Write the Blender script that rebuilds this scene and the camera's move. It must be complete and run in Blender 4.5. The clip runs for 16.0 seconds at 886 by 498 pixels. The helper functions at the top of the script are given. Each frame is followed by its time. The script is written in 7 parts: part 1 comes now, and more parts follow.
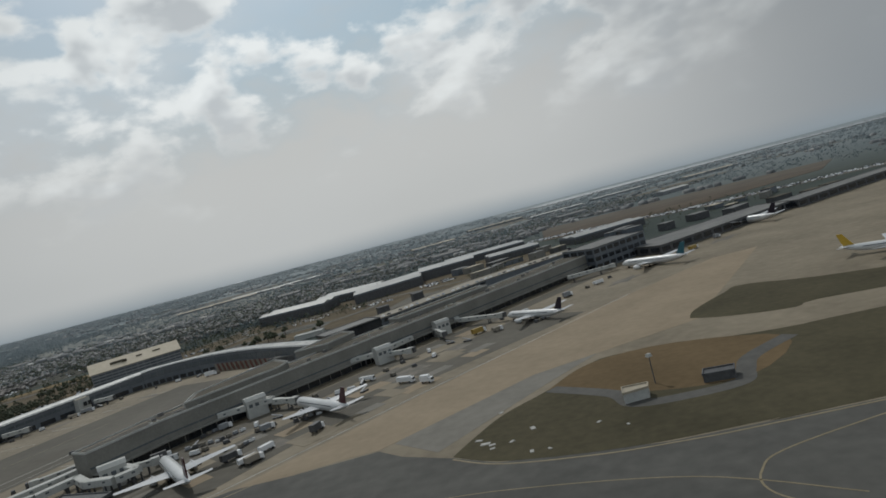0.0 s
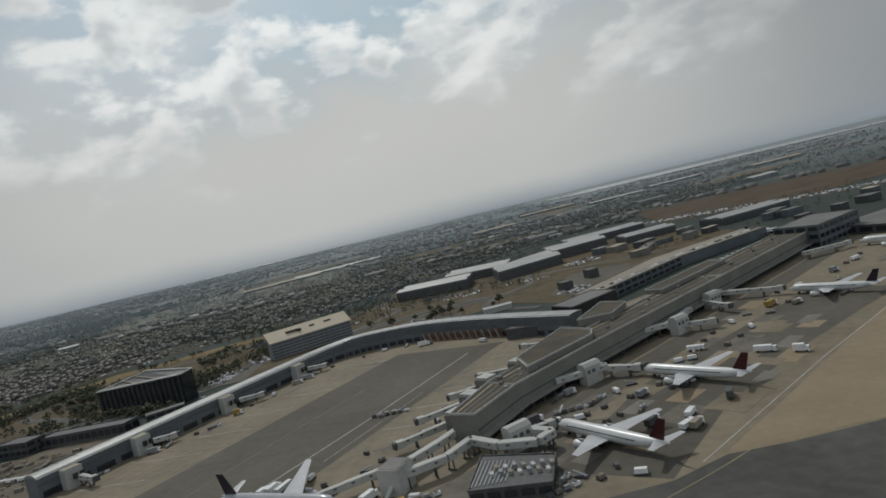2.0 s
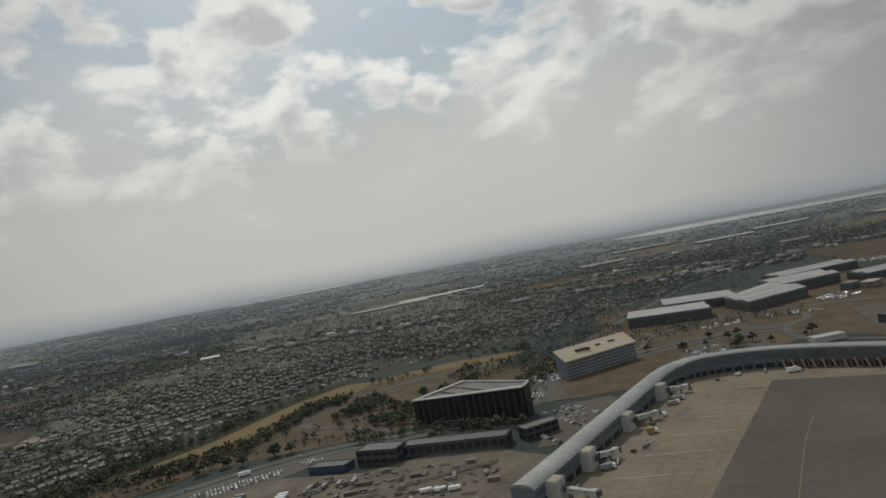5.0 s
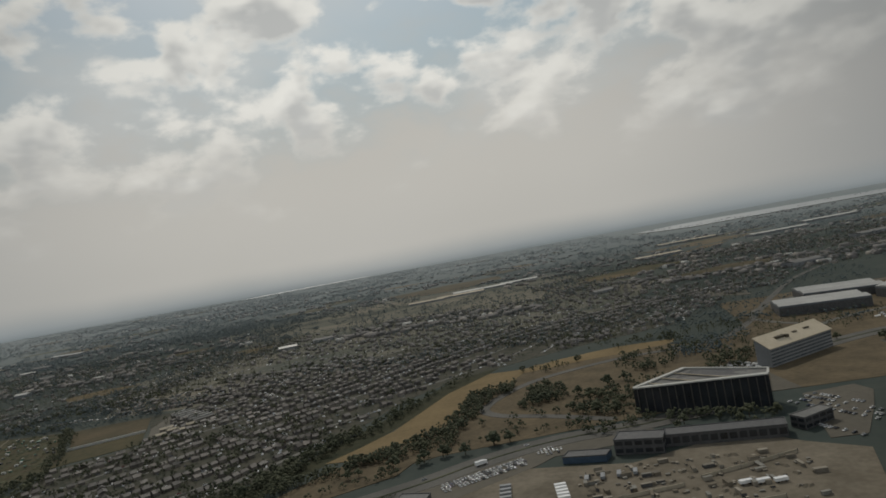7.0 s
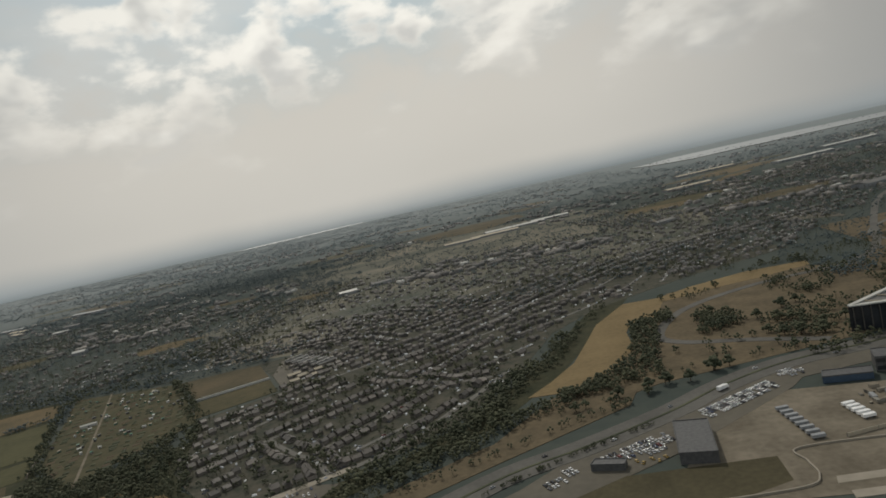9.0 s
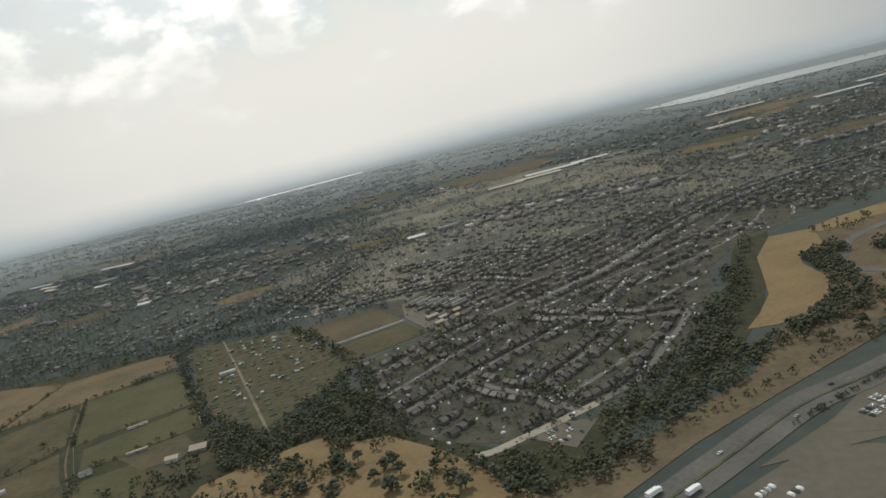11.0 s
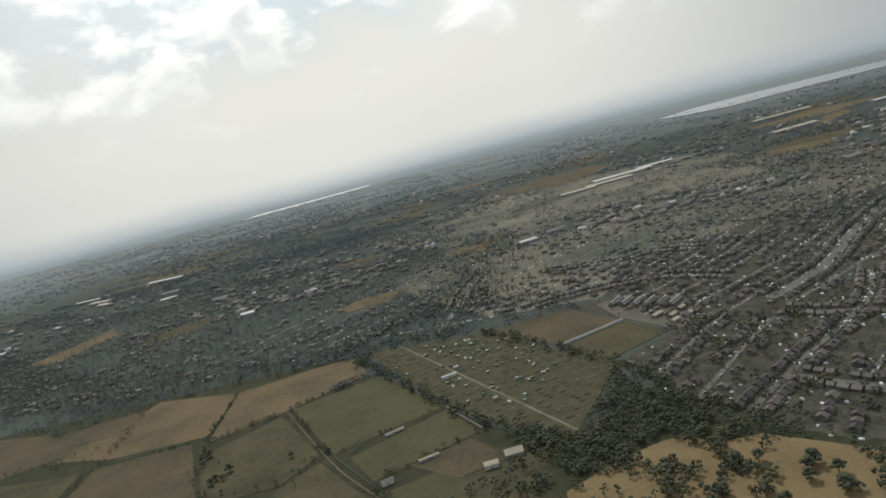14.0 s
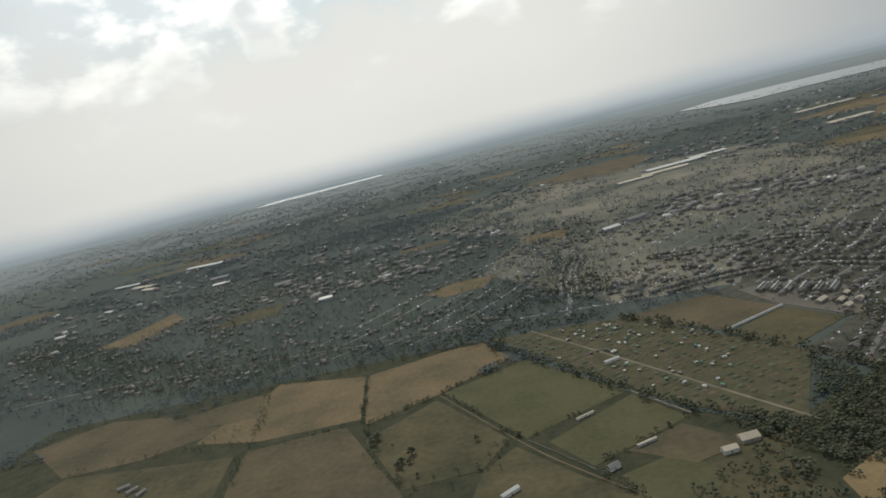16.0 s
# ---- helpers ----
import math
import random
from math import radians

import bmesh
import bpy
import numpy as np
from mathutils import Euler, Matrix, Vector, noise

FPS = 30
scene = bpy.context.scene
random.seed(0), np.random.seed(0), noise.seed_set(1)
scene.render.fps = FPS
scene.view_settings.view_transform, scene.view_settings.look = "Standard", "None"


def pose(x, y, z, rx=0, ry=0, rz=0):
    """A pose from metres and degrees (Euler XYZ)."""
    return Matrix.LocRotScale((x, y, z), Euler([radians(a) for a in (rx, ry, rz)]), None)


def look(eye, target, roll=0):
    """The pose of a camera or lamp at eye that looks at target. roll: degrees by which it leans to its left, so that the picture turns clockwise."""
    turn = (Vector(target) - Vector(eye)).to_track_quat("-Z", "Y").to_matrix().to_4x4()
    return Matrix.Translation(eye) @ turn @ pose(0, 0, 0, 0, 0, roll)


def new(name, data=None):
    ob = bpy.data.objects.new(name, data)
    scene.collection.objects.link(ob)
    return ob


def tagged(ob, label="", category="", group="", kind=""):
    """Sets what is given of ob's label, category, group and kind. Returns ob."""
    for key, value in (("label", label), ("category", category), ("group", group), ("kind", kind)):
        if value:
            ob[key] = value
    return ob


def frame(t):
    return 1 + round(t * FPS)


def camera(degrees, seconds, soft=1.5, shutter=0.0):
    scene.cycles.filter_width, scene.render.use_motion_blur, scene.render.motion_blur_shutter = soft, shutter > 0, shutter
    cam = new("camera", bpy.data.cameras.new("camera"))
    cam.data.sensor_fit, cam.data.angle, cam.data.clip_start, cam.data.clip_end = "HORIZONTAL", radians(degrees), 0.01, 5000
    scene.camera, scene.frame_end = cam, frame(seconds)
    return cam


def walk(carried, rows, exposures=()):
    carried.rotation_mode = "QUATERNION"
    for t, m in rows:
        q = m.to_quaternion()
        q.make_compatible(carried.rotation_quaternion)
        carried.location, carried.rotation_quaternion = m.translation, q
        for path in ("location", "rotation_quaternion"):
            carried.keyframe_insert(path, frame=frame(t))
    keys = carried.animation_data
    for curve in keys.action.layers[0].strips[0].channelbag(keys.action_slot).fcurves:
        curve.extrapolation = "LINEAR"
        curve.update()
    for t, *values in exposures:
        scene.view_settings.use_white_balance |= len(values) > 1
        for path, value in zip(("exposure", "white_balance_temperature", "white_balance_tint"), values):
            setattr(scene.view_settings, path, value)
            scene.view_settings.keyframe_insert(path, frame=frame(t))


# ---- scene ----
cam = camera(69.5, 16.0, soft=1.7)
PATH = [
    (0, (6.13, 22.98, 32.90), (0.35, 122.74, 29.20), -14.75),
    (0.5, (-12.39, 23.79, 36.19), (-21.05, 123.32, 31.90), -13.98),
    (1, (-31.02, 24.51, 39.26), (-39.83, 123.95, 33.46), -13.82),
    (1.5, (-49.73, 25.15, 42.14), (-58.80, 124.64, 37.67), -13.90),
    (2, (-68.54, 25.71, 44.87), (-77.45, 125.19, 39.85), -13.52),
    (2.5, (-87.42, 26.21, 47.45), (-97.00, 125.62, 42.22), -12.58),
    (3, (-106.38, 26.66, 49.93), (-116.18, 126.06, 45.18), -12.12),
    (3.5, (-125.41, 27.06, 52.32), (-133.75, 126.54, 46.40), -12.17),
    (4, (-144.50, 27.42, 54.64), (-154.97, 126.84, 51.96), -11.85),
    (4.5, (-163.65, 27.75, 56.91), (-174.00, 127.13, 52.88), -12.11),
    (5, (-182.84, 28.06, 59.15), (-196.40, 127.13, 60.71), -10.59),
    (5.2, (-190.53, 28.18, 60.04), (-203.72, 127.29, 61.71), -10.71),
    (7.3, (-271.62, 29.33, 69.48), (-286.50, 128.22, 69.70), -10.32),
    (7.5, (-279.36, 29.44, 70.41), (-293.25, 128.43, 67.50), -11.06),
    (8, (-298.74, 29.71, 72.75), (-313.62, 128.53, 69.08), -11.55),
    (8.5, (-318.13, 29.99, 75.15), (-332.14, 128.78, 68.57), -12.15),
    (9, (-337.53, 30.27, 77.60), (-351.43, 128.95, 69.25), -12.73),
    (9.2, (-345.29, 30.39, 78.60), (-359.57, 128.88, 68.84), -12.63),
    (11.3, (-426.74, 31.67, 89.73), (-441.11, 129.27, 73.35), -14.25),
    (11.5, (-434.49, 31.80, 90.85), (-448.87, 129.42, 74.59), -14.33),
    (12, (-453.85, 32.12, 93.69), (-467.61, 129.88, 77.75), -14.42),
    (12.5, (-473.18, 32.44, 96.59), (-486.08, 130.35, 80.82), -14.06),
    (13, (-492.49, 32.76, 99.54), (-505.13, 130.79, 84.34), -14.22),
    (13.5, (-511.78, 33.08, 102.53), (-524.54, 131.13, 87.63), -14.37),
    (14, (-531.03, 33.38, 105.56), (-543.79, 131.49, 91.01), -14.64),
    (14.5, (-550.25, 33.66, 108.61), (-563.10, 131.59, 92.98), -14.48),
    (15, (-569.43, 33.92, 111.68), (-582.38, 131.63, 94.83), -14.49),
    (15.5, (-588.57, 34.15, 114.74), (-601.79, 131.97, 98.75), -14.38),
    (16, (-607.67, 34.34, 117.79), (-620.91, 132.19, 102.00), -14.04),
]
EXPOSURES = [(0.0, 0.0, 6050, 7), (4.0, 0.0, 6350, 8), (7.5, -0.15, 6600, 8), (9.2, 0.20, 6700, 8), (11.3, 0.63, 6450, 7), (16.0, 0.60, 6350, 7)]
walk(cam, [(t, look(eye, target, roll)) for t, eye, target, roll in PATH], EXPOSURES)

# ---- world and light ----
SCALE = 0.49                                        # the whole place is modelled at this scale
SUN_EL, SUN_AZ = radians(50), radians(-22)          # azimuth from +y towards +x
world = bpy.data.worlds.new("sky")
scene.world = world
world.use_nodes = True
wt = world.node_tree
wt.nodes.clear()


def wmath(op, a, b=None, c=None):
    n = wt.nodes.new("ShaderNodeMath")
    n.operation = op
    for i, v in enumerate((a, b, c)):
        if v is None:
            continue
        if isinstance(v, (int, float)):
            n.inputs[i].default_value = v
        else:
            wt.links.new(v, n.inputs[i])
    return n.outputs[0]


def wramp(value, lo, hi):
    n = wt.nodes.new("ShaderNodeMapRange")
    n.interpolation_type = "SMOOTHSTEP"
    wt.links.new(value, n.inputs["Value"])
    n.inputs["From Min"].default_value = lo
    n.inputs["From Max"].default_value = hi
    return n.outputs[0]


def wmix(fac, a, b):
    n = wt.nodes.new("ShaderNodeMix")
    n.data_type = "RGBA"
    wt.links.new(fac, n.inputs[0])
    for sock, v in ((n.inputs[6], a), (n.inputs[7], b)):
        if isinstance(v, tuple):
            sock.default_value = (*v, 1)
        else:
            wt.links.new(v, sock)
    return n.outputs[2]


def build_sky():
    co = wt.nodes.new("ShaderNodeTexCoord").outputs["Generated"]
    nrm = wt.nodes.new("ShaderNodeVectorMath")
    nrm.operation = "NORMALIZE"
    wt.links.new(co, nrm.inputs[0])
    sep = wt.nodes.new("ShaderNodeSeparateXYZ")
    wt.links.new(nrm.outputs[0], sep.inputs[0])
    x, y, z = sep.outputs
    # clear air
    sky = wt.nodes.new("ShaderNodeTexSky")
    sky.sky_type = "NISHITA"
    sky.sun_disc = False
    sky.sun_elevation, sky.sun_rotation = SUN_EL, SUN_AZ
    sky.dust_density = 3.0
    gain = wt.nodes.new("ShaderNodeVectorMath")
    gain.operation = "SCALE"
    wt.links.new(sky.outputs[0], gain.inputs[0])
    gain.inputs["Scale"].default_value = SKY_GAIN
    # nearness to the sun in azimuth: the haze is brighter on that side
    sx, sy = math.sin(radians(-13)), math.cos(radians(-13))
    toward = wmath("ADD", wmath("MULTIPLY", x, sx), wmath("MULTIPLY", y, sy))
    side = wramp(toward, 0.66, 1.0)
    # cumulus: puffs in the direction of view, flattened a little
    comb = wt.nodes.new("ShaderNodeCombineXYZ")
    wt.links.new(x, comb.inputs[0])
    wt.links.new(y, comb.inputs[1])
    wt.links.new(wmath("MULTIPLY", z, 1.7), comb.inputs[2])
    mp = wt.nodes.new("ShaderNodeMapping")
    wt.links.new(comb.outputs[0], mp.inputs[0])
    mp.inputs["Location"].default_value = CLOUD_SHIFT

    def fbm(scale, detail, rough, warp=0.0, lift=0.0):
        n = wt.nodes.new("ShaderNodeTexNoise")
        up = wt.nodes.new("ShaderNodeVectorMath")
        up.operation = "ADD"
        wt.links.new(mp.outputs[0], up.inputs[0])
        up.inputs[1].default_value = (0, 0, lift)
        wt.links.new(up.outputs[0], n.inputs["Vector"])
        n.inputs["Scale"].default_value = scale
        n.inputs["Detail"].default_value = detail
        n.inputs["Roughness"].default_value = rough
        n.inputs["Distortion"].default_value = warp
        return n.outputs[0]
    big, above, wisps = fbm(8.6, 7, 0.50, 0.1), fbm(8.6, 3, 0.50, 0.1, 0.045), fbm(2.6, 4, 0.5)
    body = wmath("ADD", big, wmath("MULTIPLY", wmath("SUBTRACT", wisps, 0.5), 0.45))
    puff = wramp(body, 0.445, 0.56)
    # thick cloud above a spot keeps the light from it: grey undersides, bright crests
    under = wmath("MULTIPLY", wramp(above, 0.44, 0.64), wramp(body, 0.44, 0.60))
    cloud = wmix(under, (0.83, 0.815, 0.775), (0.52, 0.525, 0.52))
    clear = wmix(wramp(z, 0.15, 0.9), (0.38, 0.465, 0.505), gain.outputs[0])
    pale = wmix(wramp(wisps, 0.42, 0.66), clear, (0.55, 0.58, 0.59))
    high = wmix(puff, pale, cloud)
    dim = wmix(side, (0.52, 0.53, 0.535), (1.04, 1.04, 1.04))
    lit = wt.nodes.new("ShaderNodeMix")
    lit.data_type, lit.blend_type = "RGBA", "MULTIPLY"
    lit.inputs[0].default_value = 1.0
    wt.links.new(high, lit.inputs[6])
    wt.links.new(dim, lit.inputs[7])
    # haze bank towards the horizon, with faint cloud shapes in it
    haze = wmix(side, (0.30, 0.305, 0.305), (0.545, 0.525, 0.49))
    low = wmix(side, (0.27, 0.28, 0.285), (0.50, 0.485, 0.455))
    bank = wmix(wramp(z, 0.0, 0.14), low, haze)
    bank = wmix(wmath("MULTIPLY", wramp(wisps, 0.3, 0.7), 0.22), bank, wmix(side, (0.20, 0.20, 0.20), (0.60, 0.585, 0.56)))
    veil = wramp(wmath("ADD", z, wmath("MULTIPLY", wmath("SUBTRACT", body, 0.5), 0.36)), 0.11, 0.33)
    front = wt.nodes.new("ShaderNodeMix")
    front.data_type, front.blend_type = "RGBA", "MULTIPLY"
    front.inputs[0].default_value = 1.0
    wt.links.new(wmix(veil, bank, lit.outputs[2]), front.inputs[6])
    # clouds away from the sun are lit from the front and shine brighter
    wt.links.new(wmix(wramp(toward, 0.25, -0.5), (1.0, 1.0, 1.0), (1.7, 1.7, 1.72)), front.inputs[7])
    air = front.outputs[2]
    # distant land under the horizon, in long muted streaks, and the haze that swallows its edge
    flat_co = wt.nodes.new("ShaderNodeCombineXYZ")
    wt.links.new(wmath("MULTIPLY", x, 5.0), flat_co.inputs[0])
    wt.links.new(wmath("MULTIPLY", y, 5.0), flat_co.inputs[1])
    wt.links.new(wmath("MULTIPLY", z, 170.0), flat_co.inputs[2])
    streak = wt.nodes.new("ShaderNodeTexNoise")
    wt.links.new(flat_co.outputs[0], streak.inputs["Vector"])
    streak.inputs["Scale"].default_value = 2.2
    streak.inputs["Detail"].default_value = 4.0
    ground_far = wmix(wramp(streak.outputs[0], 0.40, 0.62), (0.150, 0.175, 0.186), (0.178, 0.200, 0.207))
    land = wmix(wramp(z, -0.022, 0.002), ground_far, (0.255, 0.287, 0.305))
    edge = wmath("ADD", z, wmath("MULTIPLY", wmath("SUBTRACT", wisps, 0.5), 0.03))
    out_col = wmix(wramp(edge, -0.020, 0.030), land, air)
    bg = wt.nodes.new("ShaderNodeBackground")
    wt.links.new(out_col, bg.inputs[0])
    bg.inputs[1].default_value = 1.0
    out = wt.nodes.new("ShaderNodeOutputWorld")
    wt.links.new(bg.outputs[0], out.inputs[0])


SKY_GAIN = 0.10
CLOUD_SHIFT = (3.4, 1.3, 0.6)
build_sky()

sun_data = bpy.data.lights.new("sun", "SUN")
sun_data.energy, sun_data.angle, sun_data.color = 1.6, radians(0.6), (1.0, 0.945, 0.86)
sun = new("sun", sun_data)
sun_dir = Vector((math.sin(SUN_AZ) * math.cos(SUN_EL), math.cos(SUN_AZ) * math.cos(SUN_EL), math.sin(SUN_EL)))
sun.matrix_world = look(sun_dir * 100, (0, 0, 0))


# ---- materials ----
# view-angle range and usual strength of the haze imitated on land materials
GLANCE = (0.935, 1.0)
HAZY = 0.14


def material(name, a, b, coarse=40.0, fine=2.0, rough=0.85, metal=0.0, spec=0.3, bump=0.0, haze_sheen=0.0, broad=0.0, random_tint=0.0, island=0.0, sharp=0.5, dusty=0.9, haze_floor=0.0, leafy=0.0):
    """Two colours mixed by a broad and a fine noise, sizes in metres."""
    m = bpy.data.materials.new(name)
    m.use_nodes = True
    t = m.node_tree
    p = t.nodes["Principled BSDF"]
    geo = t.nodes.new("ShaderNodeNewGeometry")
    n1 = t.nodes.new("ShaderNodeTexNoise")
    n1.inputs["Scale"].default_value = 1.0 / (coarse * SCALE)
    n1.inputs["Detail"].default_value = 5.0
    n2 = t.nodes.new("ShaderNodeTexNoise")
    n2.inputs["Scale"].default_value = 1.0 / (fine * SCALE)
    n2.inputs["Detail"].default_value = 4.0
    for n in (n1, n2):
        t.links.new(geo.outputs["Position"], n.inputs["Vector"])
    add = t.nodes.new("ShaderNodeMath")
    add.operation = "MULTIPLY_ADD"
    t.links.new(n1.outputs[0], add.inputs[0])
    add.inputs[1].default_value = 0.62
    half = t.nodes.new("ShaderNodeMath")
    half.operation = "MULTIPLY"
    t.links.new(n2.outputs[0], half.inputs[0])
    half.inputs[1].default_value = 0.38
    t.links.new(half.outputs[0], add.inputs[2])
    value = add.outputs[0]
    if broad:
        n3 = t.nodes.new("ShaderNodeTexNoise")
        n3.inputs["Scale"].default_value = 1.0 / (broad * SCALE)
        n3.inputs["Detail"].default_value = 6.0
        t.links.new(geo.outputs["Position"], n3.inputs["Vector"])
        mean = t.nodes.new("ShaderNodeMath")
        mean.operation = "MULTIPLY_ADD"
        t.links.new(n3.outputs[0], mean.inputs[0])
        mean.inputs[1].default_value = 1.1
        low = t.nodes.new("ShaderNodeMath")
        low.operation = "MULTIPLY_ADD"
        t.links.new(value, low.inputs[0])
        low.inputs[1].default_value, low.inputs[2].default_value = 0.6, -0.35
        t.links.new(low.outputs[0], mean.inputs[2])
        value = mean.outputs[0]
    mr = t.nodes.new("ShaderNodeMapRange")
    t.links.new(value, mr.inputs[0])
    mr.inputs[1].default_value, mr.inputs[2].default_value = 0.5 - sharp * 0.3, 0.5 + sharp * 0.3
    mix = t.nodes.new("ShaderNodeMix")
    mix.data_type = "RGBA"
    t.links.new(mr.outputs[0], mix.inputs[0])
    mix.inputs[6].default_value, mix.inputs[7].default_value = (*a, 1), (*b, 1)
    col = mix.outputs[2]
    if random_tint or island:
        hsv = t.nodes.new("ShaderNodeHueSaturation")
        t.links.new(col, hsv.inputs["Color"])
        k = t.nodes.new("ShaderNodeMapRange")
        if island:
            t.links.new(geo.outputs["Random Per Island"], k.inputs[0])
        else:
            oi = t.nodes.new("ShaderNodeObjectInfo")
            t.links.new(oi.outputs["Random"], k.inputs[0])
        d = random_tint or island
        k.inputs[3].default_value, k.inputs[4].default_value = 1 - d, 1 + d
        t.links.new(k.outputs[0], hsv.inputs["Value"])
        col = hsv.outputs[0]
    t.links.new(col, p.inputs["Base Color"])
    p.inputs["Roughness"].default_value = rough
    p.inputs["Metallic"].default_value = metal
    p.inputs["Specular IOR Level"].default_value = spec
    if haze_sheen:                                        # distance haze imitated by gloss that grows at glancing angles to the ground
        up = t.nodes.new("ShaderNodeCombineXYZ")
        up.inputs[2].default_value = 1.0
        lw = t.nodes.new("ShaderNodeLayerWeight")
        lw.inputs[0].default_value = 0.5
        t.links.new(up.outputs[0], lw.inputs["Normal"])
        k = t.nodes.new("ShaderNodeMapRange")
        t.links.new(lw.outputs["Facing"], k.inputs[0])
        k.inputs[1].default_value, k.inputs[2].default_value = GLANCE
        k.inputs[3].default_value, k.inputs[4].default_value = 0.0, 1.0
        # a constant share at every angle lifts dark tones like a veil
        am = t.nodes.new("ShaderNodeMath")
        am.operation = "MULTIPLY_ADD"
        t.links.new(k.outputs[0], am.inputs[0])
        am.inputs[1].default_value, am.inputs[2].default_value = haze_sheen - haze_floor, haze_floor
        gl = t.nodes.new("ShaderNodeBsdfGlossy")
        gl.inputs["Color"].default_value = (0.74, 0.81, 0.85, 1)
        # dusty only sets the roughness of this imitated haze, not dirt
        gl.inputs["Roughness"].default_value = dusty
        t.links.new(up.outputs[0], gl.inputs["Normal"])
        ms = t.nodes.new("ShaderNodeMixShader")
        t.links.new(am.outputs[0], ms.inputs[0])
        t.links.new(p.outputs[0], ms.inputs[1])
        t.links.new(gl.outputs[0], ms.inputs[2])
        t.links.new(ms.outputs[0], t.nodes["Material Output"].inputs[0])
    if leafy:                                        # normals tilted upwards, which lightens the shaded sides of the crowns
        lift = t.nodes.new("ShaderNodeVectorMath")
        lift.operation = "ADD"
        t.links.new(geo.outputs["Normal"], lift.inputs[0])
        lift.inputs[1].default_value = (0, 0, leafy)
        level = t.nodes.new("ShaderNodeVectorMath")
        level.operation = "NORMALIZE"
        t.links.new(lift.outputs[0], level.inputs[0])
        t.links.new(level.outputs[0], p.inputs["Normal"])
    if bump:
        bp = t.nodes.new("ShaderNodeBump")
        bp.inputs["Strength"].default_value = bump
        bp.inputs["Distance"].default_value = 0.05
        t.links.new(n2.outputs[0], bp.inputs["Height"])
        t.links.new(bp.outputs[0], p.inputs["Normal"])
    return m


CONCRETE = material("apron concrete", (0.128, 0.106, 0.071), (0.212, 0.178, 0.124), 42, 5, 0.8)
CONCRETE_PALE = material("pale concrete", (0.20, 0.178, 0.14), (0.26, 0.232, 0.188), 40, 5, 0.8)
ASPHALT = material("worn asphalt", (0.044, 0.043, 0.038), (0.088, 0.085, 0.075), 45, 5, 0.85)
ASPHALT_BROWN = material("brown grey asphalt", (0.066, 0.059, 0.045), (0.100, 0.090, 0.070), 50, 5, 0.85)
ROAD = material("road asphalt", (0.058, 0.056, 0.050), (0.098, 0.094, 0.084), 30, 3, 0.85, haze_sheen=0.15)
CONCRETE_TAN = material("dusty tan concrete", (0.190, 0.148, 0.096), (0.245, 0.195, 0.130), 30, 4, 0.85)
CONCRETE_GREY = material("grey concrete slabs", (0.125, 0.117, 0.098), (0.175, 0.163, 0.138), 25, 4, 0.85)
OILY = material("oil stained concrete", (0.075, 0.067, 0.054), (0.150, 0.132, 0.104), 9, 2, 0.75)
PAINT_WHITE = material("white line paint", (0.24, 0.235, 0.21), (0.40, 0.39, 0.36), 8, 1, 0.7)
PAINT_YELLOW = material("yellow line paint", (0.15, 0.122, 0.07), (0.22, 0.18, 0.11), 8, 1, 0.7)
GRASS_DRY = material("dry airfield grass", (0.048, 0.043, 0.026), (0.080, 0.070, 0.043), 35, 3, 0.95, spec=0.1)
GRASS_BROWN = material("scorched grass", (0.095, 0.068, 0.036), (0.14, 0.10, 0.055), 35, 3, 0.95, spec=0.1)
GRASS_GREEN = material("mown green pitch", (0.052, 0.052, 0.028), (0.080, 0.077, 0.042), 45, 5, 0.95, spec=0.1, haze_sheen=HAZY)
FIELD_OCHRE = material("ripe ochre field", (0.062, 0.056, 0.035), (0.150, 0.110, 0.062), 55, 5, 0.95, spec=0.1, haze_sheen=HAZY, sharp=0.6)
FIELD_TAN = material("tan stubble field", (0.046, 0.045, 0.029), (0.108, 0.084, 0.052), 60, 6, 0.95, spec=0.1, haze_sheen=HAZY, sharp=0.6)
FIELD_OLIVE = material("olive pasture", (0.036, 0.039, 0.023), (0.094, 0.078, 0.045), 45, 6, 0.95, spec=0.1, haze_sheen=HAZY, sharp=0.6)
FIELD_GOLD = material("golden ripe corn", (0.128, 0.096, 0.052), (0.190, 0.142, 0.076), 40, 4, 0.95, spec=0.1, haze_sheen=0.2)
VERGE = material("parched roadside grass", (0.070, 0.058, 0.039), (0.130, 0.103, 0.066), 24, 4, 0.95, spec=0.1, haze_sheen=0.2)
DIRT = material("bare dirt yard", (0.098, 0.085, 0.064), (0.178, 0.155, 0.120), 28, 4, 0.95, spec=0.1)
# the teal cast of far haze is put into this base colour
GARDENS = material("gardens and rough ground", (0.029, 0.040, 0.036), (0.060, 0.067, 0.056), 36, 9, 0.95, spec=0.1, haze_sheen=0.30, haze_floor=0.010, sharp=0.75, broad=420)
BACKYARDS = material("back gardens and yards", (0.024, 0.030, 0.021), (0.080, 0.071, 0.054), 15, 4, 0.95, spec=0.1, haze_sheen=0.25, haze_floor=0.008, sharp=0.55)
PLOTS = material("allotment plots", (0.038, 0.040, 0.023), (0.085, 0.076, 0.046), 14, 4, 0.95, spec=0.1, haze_sheen=HAZY, sharp=0.7)
LEAF = material("summer foliage", (0.034, 0.041, 0.024), (0.070, 0.072, 0.041), 30, 1.6, 0.85, spec=0.1, island=0.25, haze_sheen=0.15, haze_floor=0.009, leafy=0.8)
